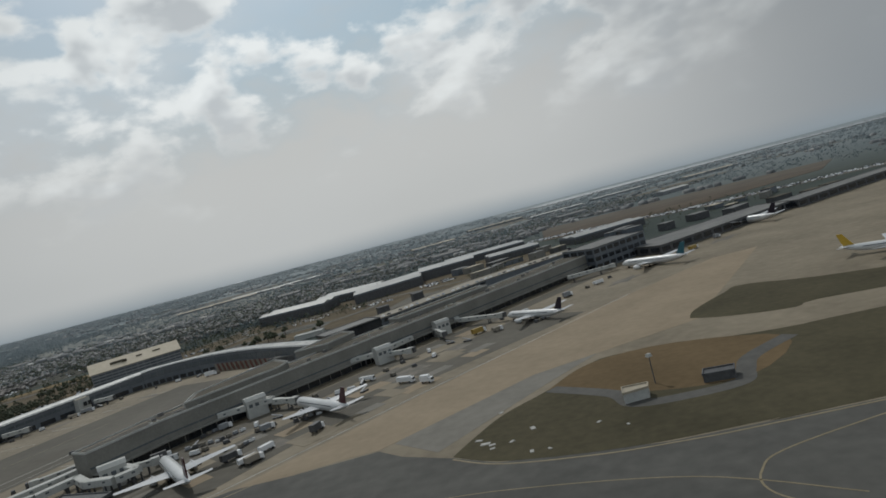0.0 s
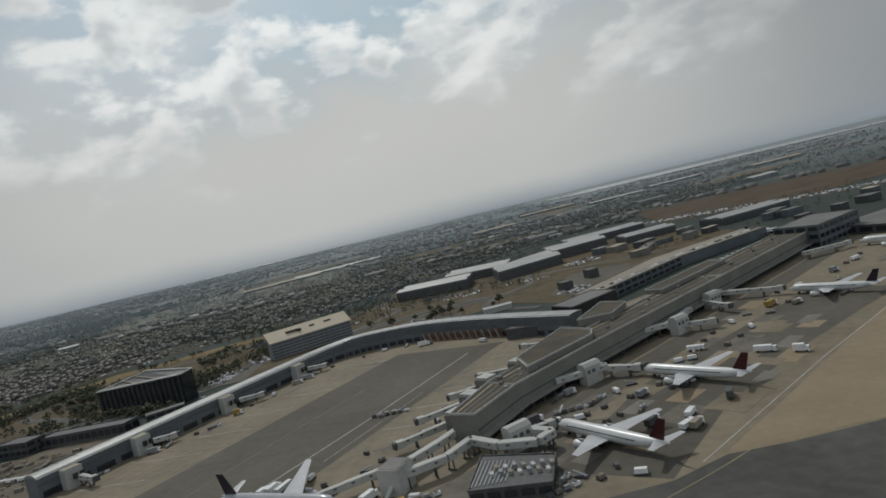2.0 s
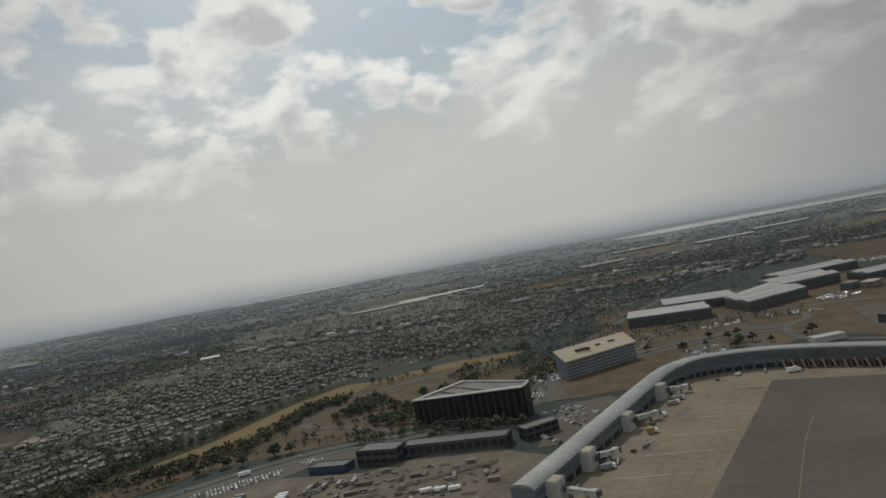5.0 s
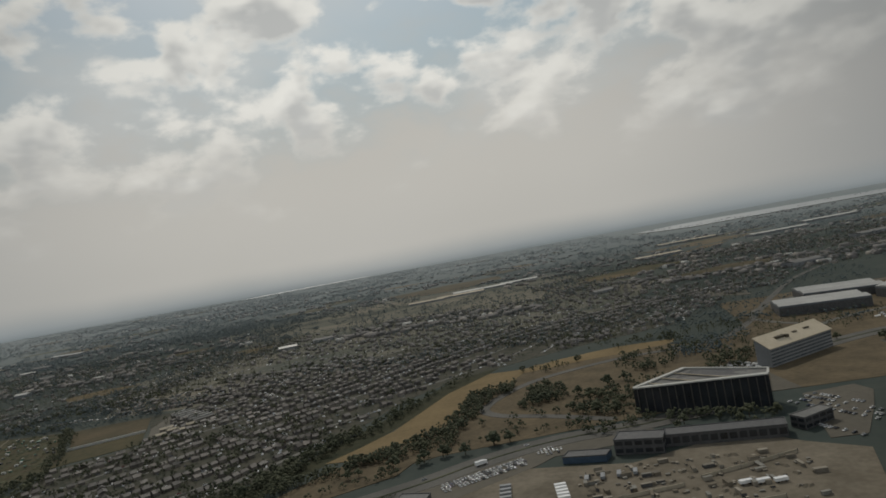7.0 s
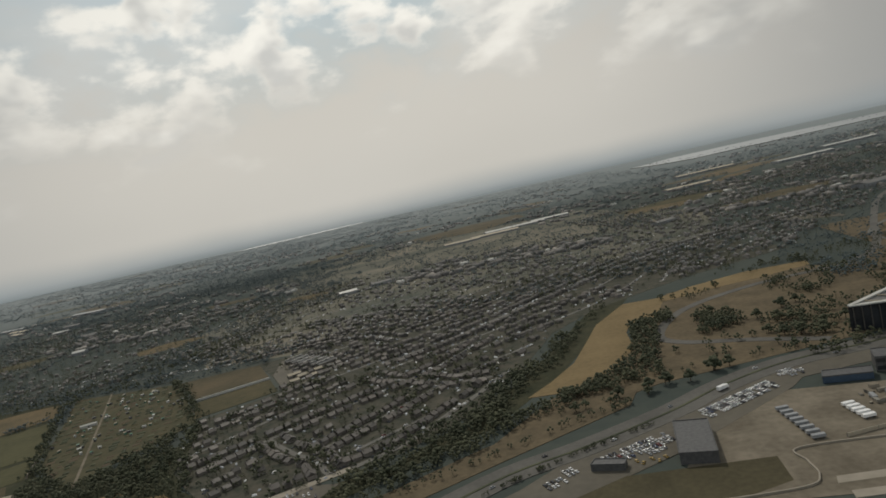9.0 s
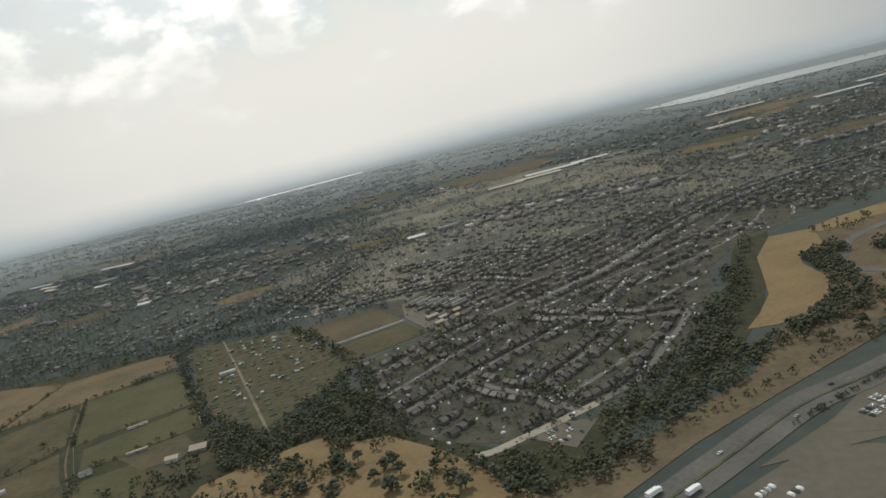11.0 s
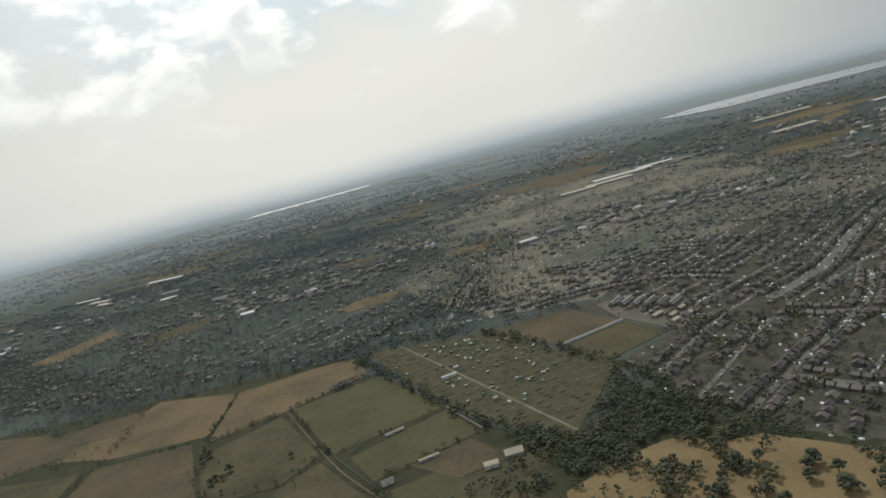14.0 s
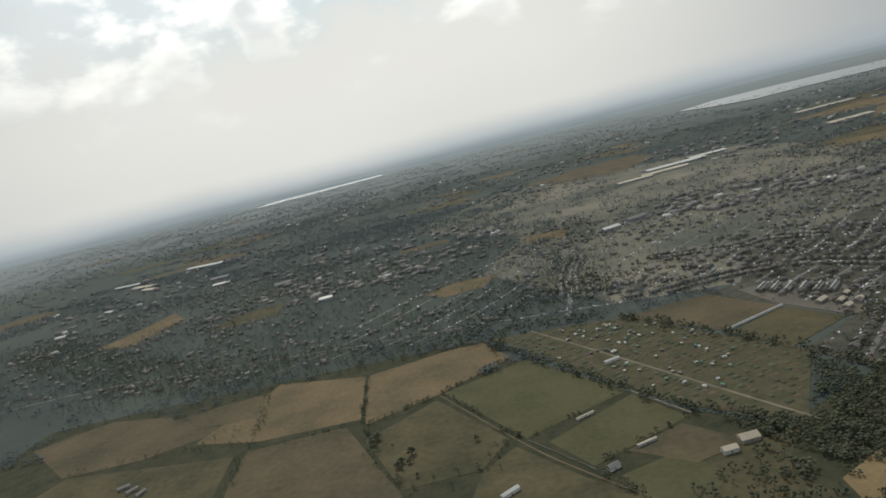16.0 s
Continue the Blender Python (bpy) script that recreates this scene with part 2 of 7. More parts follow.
# bluer than LEAF: the haze of distance is put into the colour
LEAF_FAR = material("distant foliage tinted for haze", (0.042, 0.059, 0.060), (0.070, 0.088, 0.088), 160, 12, 0.85, spec=0.1, island=0.10, haze_sheen=0.28, haze_floor=0.026, leafy=1.2)
BARK = material("bark", (0.06, 0.045, 0.03), (0.11, 0.085, 0.06), 1, 0.2, 0.9)
WATER = material("reservoir water", (0.12, 0.13, 0.13), (0.15, 0.16, 0.16), 400, 60, 0.3, spec=0.9, haze_sheen=0.45, dusty=0.25)
WATER.node_tree.nodes["Glossy BSDF"].inputs["Color"].default_value = (0.80, 0.84, 0.86, 1)
WALL_BRICK = material("house brick walls", (0.080, 0.072, 0.062), (0.215, 0.19, 0.165), 60, 2, 0.9, random_tint=0.35, haze_sheen=0.15, haze_floor=0.012)
WALL_MIX = material("house walls", (0.080, 0.074, 0.066), (0.225, 0.205, 0.18), 60, 2, 0.9, island=0.5, haze_sheen=0.15, haze_floor=0.012)
ROOF_TILE = material("clay roof tiles", (0.036, 0.033, 0.029), (0.094, 0.079, 0.067), 50, 1.5, 0.6, random_tint=0.45, haze_sheen=0.15, haze_floor=0.012)
ROOF_MIX = material("house roofs", (0.036, 0.033, 0.029), (0.094, 0.080, 0.069), 50, 1.5, 0.6, island=0.5, haze_sheen=0.15, haze_floor=0.012)
# paler copies of house walls and roofs, with distance haze in their colour
WALL_FAR = material("far house walls paled for haze", (0.12, 0.11, 0.098), (0.27, 0.245, 0.215), 60, 2, 0.9, island=0.5, haze_sheen=0.2, haze_floor=0.016)
ROOF_FAR = material("far house roofs paled for haze", (0.060, 0.058, 0.055), (0.136, 0.122, 0.110), 50, 1.5, 0.7, island=0.35, haze_sheen=0.22, haze_floor=0.024)
WHITE_CLAD = material("white panel cladding", (0.32, 0.318, 0.295), (0.44, 0.437, 0.405), 12, 1.2, 0.55)
GREY_CLAD = material("grey panel cladding", (0.17, 0.178, 0.185), (0.25, 0.255, 0.26), 15, 1.5, 0.5)
SLATE_CLAD = material("blue grey cladding", (0.085, 0.096, 0.108), (0.135, 0.148, 0.160), 14, 1.5, 0.5)
FIELD_BROWN = material("brown bare field", (0.062, 0.048, 0.034), (0.10, 0.078, 0.054), 60, 6, 0.95, spec=0.1, haze_sheen=0.18)
DARK_GLASS = material("dark curtain glazing", (0.012, 0.014, 0.017), (0.030, 0.034, 0.040), 10, 1, 0.12, spec=0.6)
ROOF_BROWN = material("brown gravel roof", (0.050, 0.043, 0.031), (0.092, 0.079, 0.057), 14, 1.5, 0.95)
ROOF_GREY = material("grey roof membrane", (0.10, 0.10, 0.095), (0.17, 0.165, 0.155), 25, 2, 0.7)
ROOF_SILVER = material("silver standing seam roof", (0.22, 0.225, 0.22), (0.31, 0.315, 0.305), 20, 1.5, 0.5, metal=0.2)
ROOF_PALE = material("pale flat roof", (0.28, 0.245, 0.185), (0.39, 0.345, 0.265), 25, 2, 0.8)
CONCRETE_WALL = material("concrete panels", (0.145, 0.139, 0.120), (0.215, 0.207, 0.182), 12, 1, 0.85)
PLANE_WHITE = material("white aircraft paint", (0.50, 0.50, 0.485), (0.60, 0.60, 0.585), 8, 0.6, 0.3, spec=0.5)
PLANE_SILVER = material("pale grey aircraft paint", (0.30, 0.31, 0.325), (0.38, 0.39, 0.405), 8, 0.6, 0.25, spec=0.5)
PLANE_BELLY = material("wing grey paint", (0.38, 0.385, 0.39), (0.48, 0.485, 0.49), 6, 0.6, 0.35)
TAIL_RED = material("dark red tail paint", (0.042, 0.012, 0.014), (0.066, 0.018, 0.020), 4, 0.5, 0.3)
TAIL_NAVY = material("dark navy tail paint", (0.018, 0.014, 0.020), (0.030, 0.024, 0.034), 4, 0.5, 0.3)
TAIL_TEAL = material("blue green tail paint", (0.03, 0.10, 0.13), (0.05, 0.14, 0.17), 4, 0.5, 0.3)
TAIL_GOLD = material("yellow tail paint", (0.42, 0.27, 0.03), (0.52, 0.34, 0.05), 4, 0.5, 0.3)
ENGINE_METAL = material("engine metal", (0.30, 0.30, 0.31), (0.42, 0.42, 0.43), 2, 0.3, 0.35, metal=0.7)
RUBBER = material("black rubber", (0.015, 0.015, 0.015), (0.03, 0.03, 0.03), 1, 0.2, 0.9)
STEEL_DARK = material("dark steel", (0.05, 0.05, 0.052), (0.09, 0.09, 0.09), 2, 0.4, 0.6)
CAR_WHITE = material("white car paint", (0.62, 0.62, 0.61), (0.72, 0.72, 0.71), 3, 0.5, 0.16, spec=0.8)
CAR_SILVER = material("silver car paint", (0.36, 0.37, 0.38), (0.46, 0.47, 0.48), 3, 0.5, 0.18, metal=0.5)
CAR_DARK = material("dark car paint", (0.02, 0.022, 0.026), (0.05, 0.05, 0.055), 3, 0.5, 0.2, spec=0.6)
CAR_RED = material("red car paint", (0.14, 0.02, 0.018), (0.20, 0.03, 0.025), 3, 0.5, 0.2, spec=0.6)
CAR_BLUE = material("blue car paint", (0.02, 0.035, 0.08), (0.03, 0.05, 0.11), 3, 0.5, 0.2, spec=0.6)
TRUCK_YELLOW = material("yellow vehicle paint", (0.27, 0.18, 0.045), (0.34, 0.235, 0.065), 3, 0.5, 0.35)
RUST_RED = material("rust red panels", (0.11, 0.050, 0.038), (0.16, 0.072, 0.054), 5, 0.6, 0.7)
BLUE_SHEET = material("blue sheeting", (0.03, 0.05, 0.08), (0.05, 0.08, 0.12), 6, 0.8, 0.5)
GREEN_SHED = material("green shed sheet", (0.05, 0.13, 0.09), (0.08, 0.18, 0.13), 6, 0.8, 0.6)
ROOF_METAL = material("dull metal roof sheet", (0.26, 0.26, 0.25), (0.38, 0.375, 0.355), 30, 2, 0.5, metal=0.15, haze_sheen=0.2)
RUBBLE = material("dusty site materials", (0.10, 0.088, 0.07), (0.21, 0.19, 0.155), 6, 0.8, 0.9)
# paler brown ground: sunlight and haze over the far suburb put into the colour
FAR_YARDS = material("gardens and yards paled for sun and haze", (0.050, 0.056, 0.042), (0.150, 0.134, 0.100), 55, 12, 0.95, spec=0.1, haze_sheen=0.25, haze_floor=0.02, sharp=0.6, broad=260)
ROOF_CREAM = material("cream sheet roof", (0.40, 0.345, 0.255), (0.50, 0.435, 0.33), 18, 2, 0.7)
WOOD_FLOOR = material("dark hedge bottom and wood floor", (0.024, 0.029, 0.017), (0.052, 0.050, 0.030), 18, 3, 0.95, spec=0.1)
# slightly paler than ROAD: sunlight on the streets is put into the base colour
STREET = material("sunlit worn street asphalt", (0.075, 0.072, 0.064), (0.115, 0.110, 0.097), 20, 2, 0.8)
HAZED_GLASS = material("blue grey glazing", (0.070, 0.080, 0.088), (0.115, 0.127, 0.135), 12, 1, 0.25, spec=0.5)
FINS = material("bronze facade fins", (0.050, 0.047, 0.043), (0.080, 0.074, 0.066), 6, 0.8, 0.6)


# ---- builders ----
class Shape:
    """Collects points and faces for one mesh."""

    def __init__(self):
        self.v, self.f = [], []

    def add(self, verts, faces):
        k = len(self.v)
        self.v += [tuple(p) for p in verts]
        self.f += [tuple(i + k for i in q) for q in faces]
        return self

    def box(self, x, y, z0, z1, w, d, turn=0.0, taper=1.0):
        """A box w wide and d deep about (x, y), turned in degrees, its top drawn in by taper."""
        c, s = math.cos(radians(turn)), math.sin(radians(turn))
        out = []
        for z, k in ((z0, 1.0), (z1, taper)):
            for sx, sy in ((-1, -1), (1, -1), (1, 1), (-1, 1)):
                a, b = sx * w / 2 * k, sy * d / 2 * k
                out.append((x + a * c - b * s, y + a * s + b * c, z))
        return self.add(out, [(3, 2, 1, 0), (4, 5, 6, 7), (0, 1, 5, 4), (1, 2, 6, 5), (2, 3, 7, 6), (3, 0, 4, 7)])

    def prism(self, outline, z0, z1):
        n = len(outline)
        area = sum(outline[i][0] * outline[(i + 1) % n][1] - outline[(i + 1) % n][0] * outline[i][1] for i in range(n))
        if area < 0:
            outline = outline[::-1]
        pts = [(x, y, z0) for x, y in outline] + [(x, y, z1) for x, y in outline]
        faces = [tuple(range(n - 1, -1, -1)), tuple(range(n, 2 * n))]
        faces += [(i, (i + 1) % n, n + (i + 1) % n, n + i) for i in range(n)]
        return self.add(pts, faces)

    def loft(self, rings, caps=True):
        n = len(rings[0])
        pts = [p for r in rings for p in r]
        faces = [(k * n + i, k * n + (i + 1) % n, (k + 1) * n + (i + 1) % n, (k + 1) * n + i) for k in range(len(rings) - 1) for i in range(n)]
        if caps:
            faces += [tuple(range(n - 1, -1, -1)), tuple(range((len(rings) - 1) * n, len(rings) * n))]
        return self.add(pts, faces)

    def tube(self, a, b, w, h, z_mid=None):
        """A square tube from point a to point b (3D), w wide, h high."""
        a, b = Vector(a), Vector(b)
        side = Vector((-(b - a).y, (b - a).x, 0)).normalized() * w / 2
        up = Vector((0, 0, h / 2))
        ring = lambda p: [p - side - up, p + side - up, p + side + up * 0.85, p + side * 0.8 + up, p - side * 0.8 + up, p - side + up * 0.85]
        return self.loft([ring(a), ring(b)])

    def mesh(self, name, smooth=False):
        m = bpy.data.meshes.new(name)
        m.from_pydata(self.v, [], self.f)
        if smooth:
            m.polygons.foreach_set("use_smooth", [True] * len(m.polygons))
        m.update()
        return m


def part(name, shape, mat, parent=None, label="", smooth=False):
    data = shape if isinstance(shape, bpy.types.Mesh) else shape.mesh(name, smooth)
    if mat and not data.materials:
        data.materials.append(mat)
    ob = new(name, data)
    if parent:
        ob.parent = parent
    if label:
        ob["label"] = label
    return ob


def thing(name, label, category, group="", kind="", at=None):
    ob = new(name)
    ob.empty_display_size = 1
    if at is not None:
        ob.matrix_world = at
    return tagged(ob, label, category, group, kind)


def inside(px, py, poly):
    """Which of the points lie in the polygon."""
    hit = np.zeros(len(px), bool)
    n = len(poly)
    for i in range(n):
        (x1, y1), (x2, y2) = poly[i], poly[(i + 1) % n]
        cross = (y1 > py) != (y2 > py)
        with np.errstate(divide="ignore", invalid="ignore"):
            xs = (x2 - x1) * (py - y1) / (y2 - y1 + 1e-12) + x1
        hit ^= cross & (px < xs)
    return hit


def near_line(px, py, line, reach):
    hit = np.zeros(len(px), bool)
    for (x1, y1), (x2, y2) in zip(line, line[1:]):
        dx, dy = x2 - x1, y2 - y1
        t = np.clip(((px - x1) * dx + (py - y1) * dy) / (dx * dx + dy * dy), 0, 1)
        hit |= np.hypot(px - x1 - t * dx, py - y1 - t * dy) < reach
    return hit


def many(name, template, xyz, turn, size, mat, label, category, smooth=False):
    """One object of kind stuff: a template (points, triangles) set down many times."""
    tv, tf = np.array(template[0], float), np.array(template[1], int)
    n, k = len(xyz), len(tv)
    size = np.asarray(size, float)
    if size.ndim == 1:
        size = np.stack([size] * 3, 1)
    c, s = np.cos(turn)[:, None], np.sin(turn)[:, None]
    p = tv[None] * size[:, None, :]
    out = np.stack([p[..., 0] * c - p[..., 1] * s, p[..., 0] * s + p[..., 1] * c, p[..., 2]], -1) + np.asarray(xyz)[:, None, :]
    faces = (tf[None] + (np.arange(n) * k)[:, None, None]).reshape(-1, tf.shape[1])
    m = bpy.data.meshes.new(name)
    m.vertices.add(n * k)
    m.vertices.foreach_set("co", out.reshape(-1))
    m.loops.add(faces.size)
    m.loops.foreach_set("vertex_index", faces.reshape(-1))
    m.polygons.add(len(faces))
    m.polygons.foreach_set("loop_start", np.arange(len(faces)) * tf.shape[1])
    m.polygons.foreach_set("loop_total", np.full(len(faces), tf.shape[1]))
    if smooth:
        m.polygons.foreach_set("use_smooth", np.ones(len(faces), bool))
    m.update(calc_edges=True)
    m.validate()
    m.materials.append(mat)
    return tagged(new(name, m), label, category, kind="stuff")


rng = np.random.default_rng(7)


def flat(name, outline, z, mat, label, category="ground"):
    """A level patch of the ground, with a kerb-like edge down into the sheet below."""
    ob = part(name, Shape().prism(outline, z - 0.3, z), mat)
    return tagged(ob, label, category, kind="structure")


def ribbon(shape, line, width, z0, z1):
    """A road-like strip along a line of plan points."""
    pts = [Vector((x, y)) for x, y in line]
    left, right = [], []
    for i, p in enumerate(pts):
        a, b = pts[max(i - 1, 0)], pts[min(i + 1, len(pts) - 1)]
        d = (b - a).normalized()
        n = Vector((-d.y, d.x)) * width / 2
        left.append(p + n)
        right.append(p - n)
    for i in range(len(pts) - 1):
        shape.prism([tuple(right[i]), tuple(right[i + 1]), tuple(left[i + 1]), tuple(left[i])], z0, z1)
    return shape


def smooth_line(pts, steps=6):
    """A rounded line through plan points."""
    out = []
    for i in range(len(pts) - 1):
        p0, p1, p2, p3 = (Vector(pts[max(0, min(len(pts) - 1, i + k))]) for k in (-1, 0, 1, 2))
        for j in range(steps):
            t = j / steps
            q = 0.5 * ((2 * p1) + (p2 - p0) * t + (2 * p0 - 5 * p1 + 4 * p2 - p3) * t * t + (3 * p1 - p0 - 3 * p2 + p3) * t ** 3)
            out.append((q.x, q.y))
    return out + [tuple(pts[-1])]


# ---- ground ----
def build_ground():
    nx, ny = 60, 50
    xs, ys = np.linspace(-48000, 46000, nx), np.linspace(-5000, 44000, ny)
    s = Shape()
    s.v = [(float(x), float(y), -0.25) for y in ys for x in xs]
    s.f = [(j * nx + i, j * nx + i + 1, (j + 1) * nx + i + 1, (j + 1) * nx + i) for j in range(ny - 1) for i in range(nx - 1)]
    tagged(part("ground", s, GARDENS), "dark mix of gardens, scrub and rough grass reaching the horizon", "ground", kind="structure")


build_ground()

AIRFIELD = [(-430, 60), (-430, 330), (-402, 352), (-300, 560), (-240, 575), (-170, 550), (-90, 500), (110, 640), (300, 690), (480, 770), (800, 900), (1400, 1000), (1400, -300), (-430, -300)]
flat("apron", AIRFIELD, 0.0, CONCRETE, "sunlit beige concrete apron with worn slabs", "apron")
flat("taxiway", [(-430, -250), (-430, 196), (-106, 240), (-87, 250), (-66, 250), (-37, 253), (-28, 243), (-11, 231), (2, 220), (46, 207), (94, 203), (400, 186), (1200, 150), (1200, -250)], 0.03, ASPHALT, "dark grey asphalt taxiway beside the apron", "taxiway")
flat("asphalt_strip", [(-232, 512), (-154, 478), (-226, 325), (-280, 218), (-372, 232), (-336, 306)], 0.05, ASPHALT_BROWN, "brown grey asphalt taxi lane across the apron", "taxiway")
flat("asphalt_patch", [(-215, 372), (-203, 395), (-152, 478), (-164, 484)], 0.04, ASPHALT_BROWN, "narrow grey asphalt edge of the taxi lane", "taxiway")
flat("apron_bay", [(-106, 241), (-70, 293), (-20, 340), (60, 405), (30, 440), (-95, 330), (-140, 262)], 0.035, ASPHALT_BROWN, "oil stained grey asphalt aircraft stand", "apron")
flat("pale_lane", [(-86, 252), (-37, 254), (20, 300), (95, 325), (190, 480), (160, 480), (60, 400)], 0.045, CONCRETE_TAN, "pale tan concrete taxi lane", "apron")
flat("grass_island", smooth_line([(-11, 232), (-5, 243), (6, 260), (23, 275), (43, 297), (55, 300), (75, 297), (93, 287), (115, 280), (143, 277), (330, 250), (330, 196), (94, 204), (73, 206), (46, 208), (23, 213), (2, 221), (-11, 232)], 4)[:-1], 0.06, GRASS_DRY, "dry olive grass island between taxiways", "grass")
flat("grass_verge", smooth_line([(93, 329), (100, 343), (122, 364), (136, 371), (180, 336), (360, 250), (360, 225), (159, 303), (127, 305), (105, 317), (93, 329)], 4)[:-1], 0.06, GRASS_DRY, "dry olive grass verge", "grass")
flat("scorched_grass", smooth_line([(23, 275), (43, 297), (75, 297), (107, 271), (80, 240), (42, 254), (23, 275)], 4)[:-1], 0.075, GRASS_BROWN, "scorched brown grass patch", "grass")
s = ribbon(Shape(), smooth_line([(24, 275), (42, 254), (46, 240), (62, 236), (77, 237), (82, 246), (89, 258), (108, 271)]), 6, -0.2, 0.09)
tagged(part("service_track", s, ROAD), "grey service track crossing the dry grass", "track", kind="structure")


def lines_on_apron():
    s = Shape()
    for line, w in (([(-95, 248), (-22, 320), (27, 365), (90, 425)], 0.5), ([(-177, 468), (-222, 372), (-268, 282), (-300, 215)], 0.7), ([(-236, 318), (-223, 345), (-200, 395)], 0.3)):
        ribbon(s, line, w, 0.0, 0.07)
    for k in range(7):
        ribbon(s, [(-375 + k * 20, 350 + k * 26), (-335 + k * 17, 345 + k * 26)], 0.5, -0.1, 0.05)
    for k in range(6):
        ribbon(s, [(-214 + k * 13, 345 + k * 24), (-188 + k * 13, 340 + k * 24)], 0.5, -0.1, 0.06)
    ribbon(s, smooth_line([(-300, 262), (-275, 277), (-262, 290), (-245, 300)]), 0.45, 0.0, 0.08)
    ribbon(s, smooth_line([(-310, 275), (-280, 290), (-262, 300)]), 0.45, 0.0, 0.08)
    tagged(part("white_marking", s, PAINT_WHITE), "worn white painted lines on the apron", "marking", kind="structure")
    s = Shape()
    ribbon(s, smooth_line([(-11, 230), (2, 219), (23, 211), (46, 206), (94, 202), (330, 190)]), 0.7, 0.0, 0.07)
    ribbon(s, smooth_line([(120, 200), (70, 190), (58, 182), (56, 172), (64, 160)]), 0.5, 0.0, 0.07)
    ribbon(s, smooth_line([(-60, 214), (-40, 206), (-22, 206), (5, 201), (45, 186), (70, 165)]), 0.4, 0.0, 0.07)
    ribbon(s, smooth_line([(-240, 430), (-265, 380), (-300, 300), (-330, 230)]), 0.35, 0.0, 0.07)
    ribbon(s, smooth_line([(-120, 225), (-95, 240), (-80, 250)]), 0.5, 0.0, 0.07)
    tagged(part("yellow_marking", s, PAINT_YELLOW), "faded yellow taxi guide lines", "marking", kind="structure")


lines_on_apron()


# worn patches of the apron, slabs of different age
flat("taxilane", [(-97, 241), (-75, 249), (-46, 254), (-37, 257), (-24, 269), (43, 341), (110, 410), (94, 424), (23, 357), (-21, 316), (-57, 281)], 0.024, CONCRETE_TAN, "tan dusty concrete taxilane beside the stands", "apron")
flat("slab_patch", [(-32, 257), (-16, 239), (23, 283), (63, 325), (140, 400), (120, 412), (52, 341), (-12, 281)], 0.027, CONCRETE_GREY, "greyer band of replaced concrete slabs", "apron")
flat("service_road", [(-160, 286), (-145, 314), (-106, 352), (0, 458), (100, 558), (110, 548), (12, 448), (-92, 342), (-128, 304), (-146, 276)], 0.029, ASPHALT_BROWN, "dark service road along the foot of the pier", "road")
flat("service_road", [(-160, 286), (-146, 276), (-128, 304), (-110, 300), (-118, 262), (-142, 240), (-176, 245), (-186, 262)], 0.030, OILY, "stained service area at the end of the pier", "road")
for (x, y), w, d, turn in (((-205, 300), 26, 12, 20), ((-205, 318), 22, 10, 15), ((-120, 320), 30, 16, 45), ((-74, 330), 34, 15, 45), ((-48, 372), 30, 14, 45), ((20, 425), 34, 16, 45), ((-300, 470), 24, 9, 62), ((-330, 415), 22, 9, 62), ((-190, 395), 22, 8, 10), ((-180, 420), 18, 8, 15), ((-250, 500), 30, 8, -20), ((100, 480), 36, 15, 40), ((200, 560), 40, 14, 35)):
    c, k = math.cos(radians(turn)), math.sin(radians(turn))
    ring = [(x + w / 2 * math.cos(a) * u * c - d / 2 * math.sin(a) * u * k, y + w / 2 * math.cos(a) * u * k + d / 2 * math.sin(a) * u * c) for a, u in ((i * 0.4833, 0.8 + 0.3 * math.sin(i * 2.3 + x)) for i in range(13))]
    flat("stained_patch", ring, 0.032, OILY, "dark oil stained patch of stand concrete", "stain")
for x, y, w in ((-3, 240, 2.2), (-1, 236, 3.0), (1, 234, 2.0), (1, 231, 1.6), (7, 233, 1.6), (14, 240, 2.4), (12, 222, 1.8), (17, 221, 1.4), (5, 262, 1.6), (33, 232, 1.5), (40, 225, 1.2)):
    tagged(part("pit_cover", Shape().box(x, y, -0.1, 0.22, w, w * 0.6, x * 7), PAINT_WHITE), "small pale concrete pit cover in the grass", "pit cover")

for i in range(26):
    u, v = (i * 7 % 13) / 12, (i * 5 % 9) / 8
    x, y = -128 + 118 * u + 26 * v, 268 + 118 * u - 22 * v + 24 * (i % 3)
    w, d = 9 + (i * 3 % 5) * 3, 7 + (i * 11 % 4) * 3
    c, k = math.cos(radians(44)), math.sin(radians(44))
    flat("slab_patch", [(x + a * w * c - b * d * k, y + a * w * k + b * d * c) for a, b in ((-0.5, -0.5), (0.5, -0.5), (0.5, 0.5), (-0.5, 0.5))], 0.048 + 0.0015 * i, (CONCRETE_GREY, CONCRETE, OILY, CONCRETE_TAN)[i % 4], "stand slab of a different age", "apron")

# slab joints of the concrete apron, cut as thin dark lines
def slab_joints():
    s = Shape()
    d, n = Vector((0.42, 0.91)), Vector((0.91, -0.42))
    for k in range(0, 9):
        p = Vector((-392, 352)) + n * (k * 8.5)
        ribbon(s, [tuple(p), tuple(p + d * (205 - k * 3))], 0.14, -0.05, 0.012)
    for k in range(0, 26):
        p = Vector((-390, 354)) + d * (k * 8)
        ribbon(s, [tuple(p), tuple(p + n * 62)], 0.14, -0.05, 0.014)
    tagged(part("slab_joints", s, ASPHALT), "dark sealed joints between concrete slabs", "joint", kind="stuff")


slab_joints()

# land behind the concourse
flat("landside_ground", [(-395, 545), (-300, 545), (-240, 580), (-150, 640), (-90, 560), (60, 700), (120, 800), (60, 1010), (-300, 1010), (-320, 820), (-420, 700), (-420, 600)], -0.03, VERGE, "rough dry ground and verges behind the concourse", "ground")

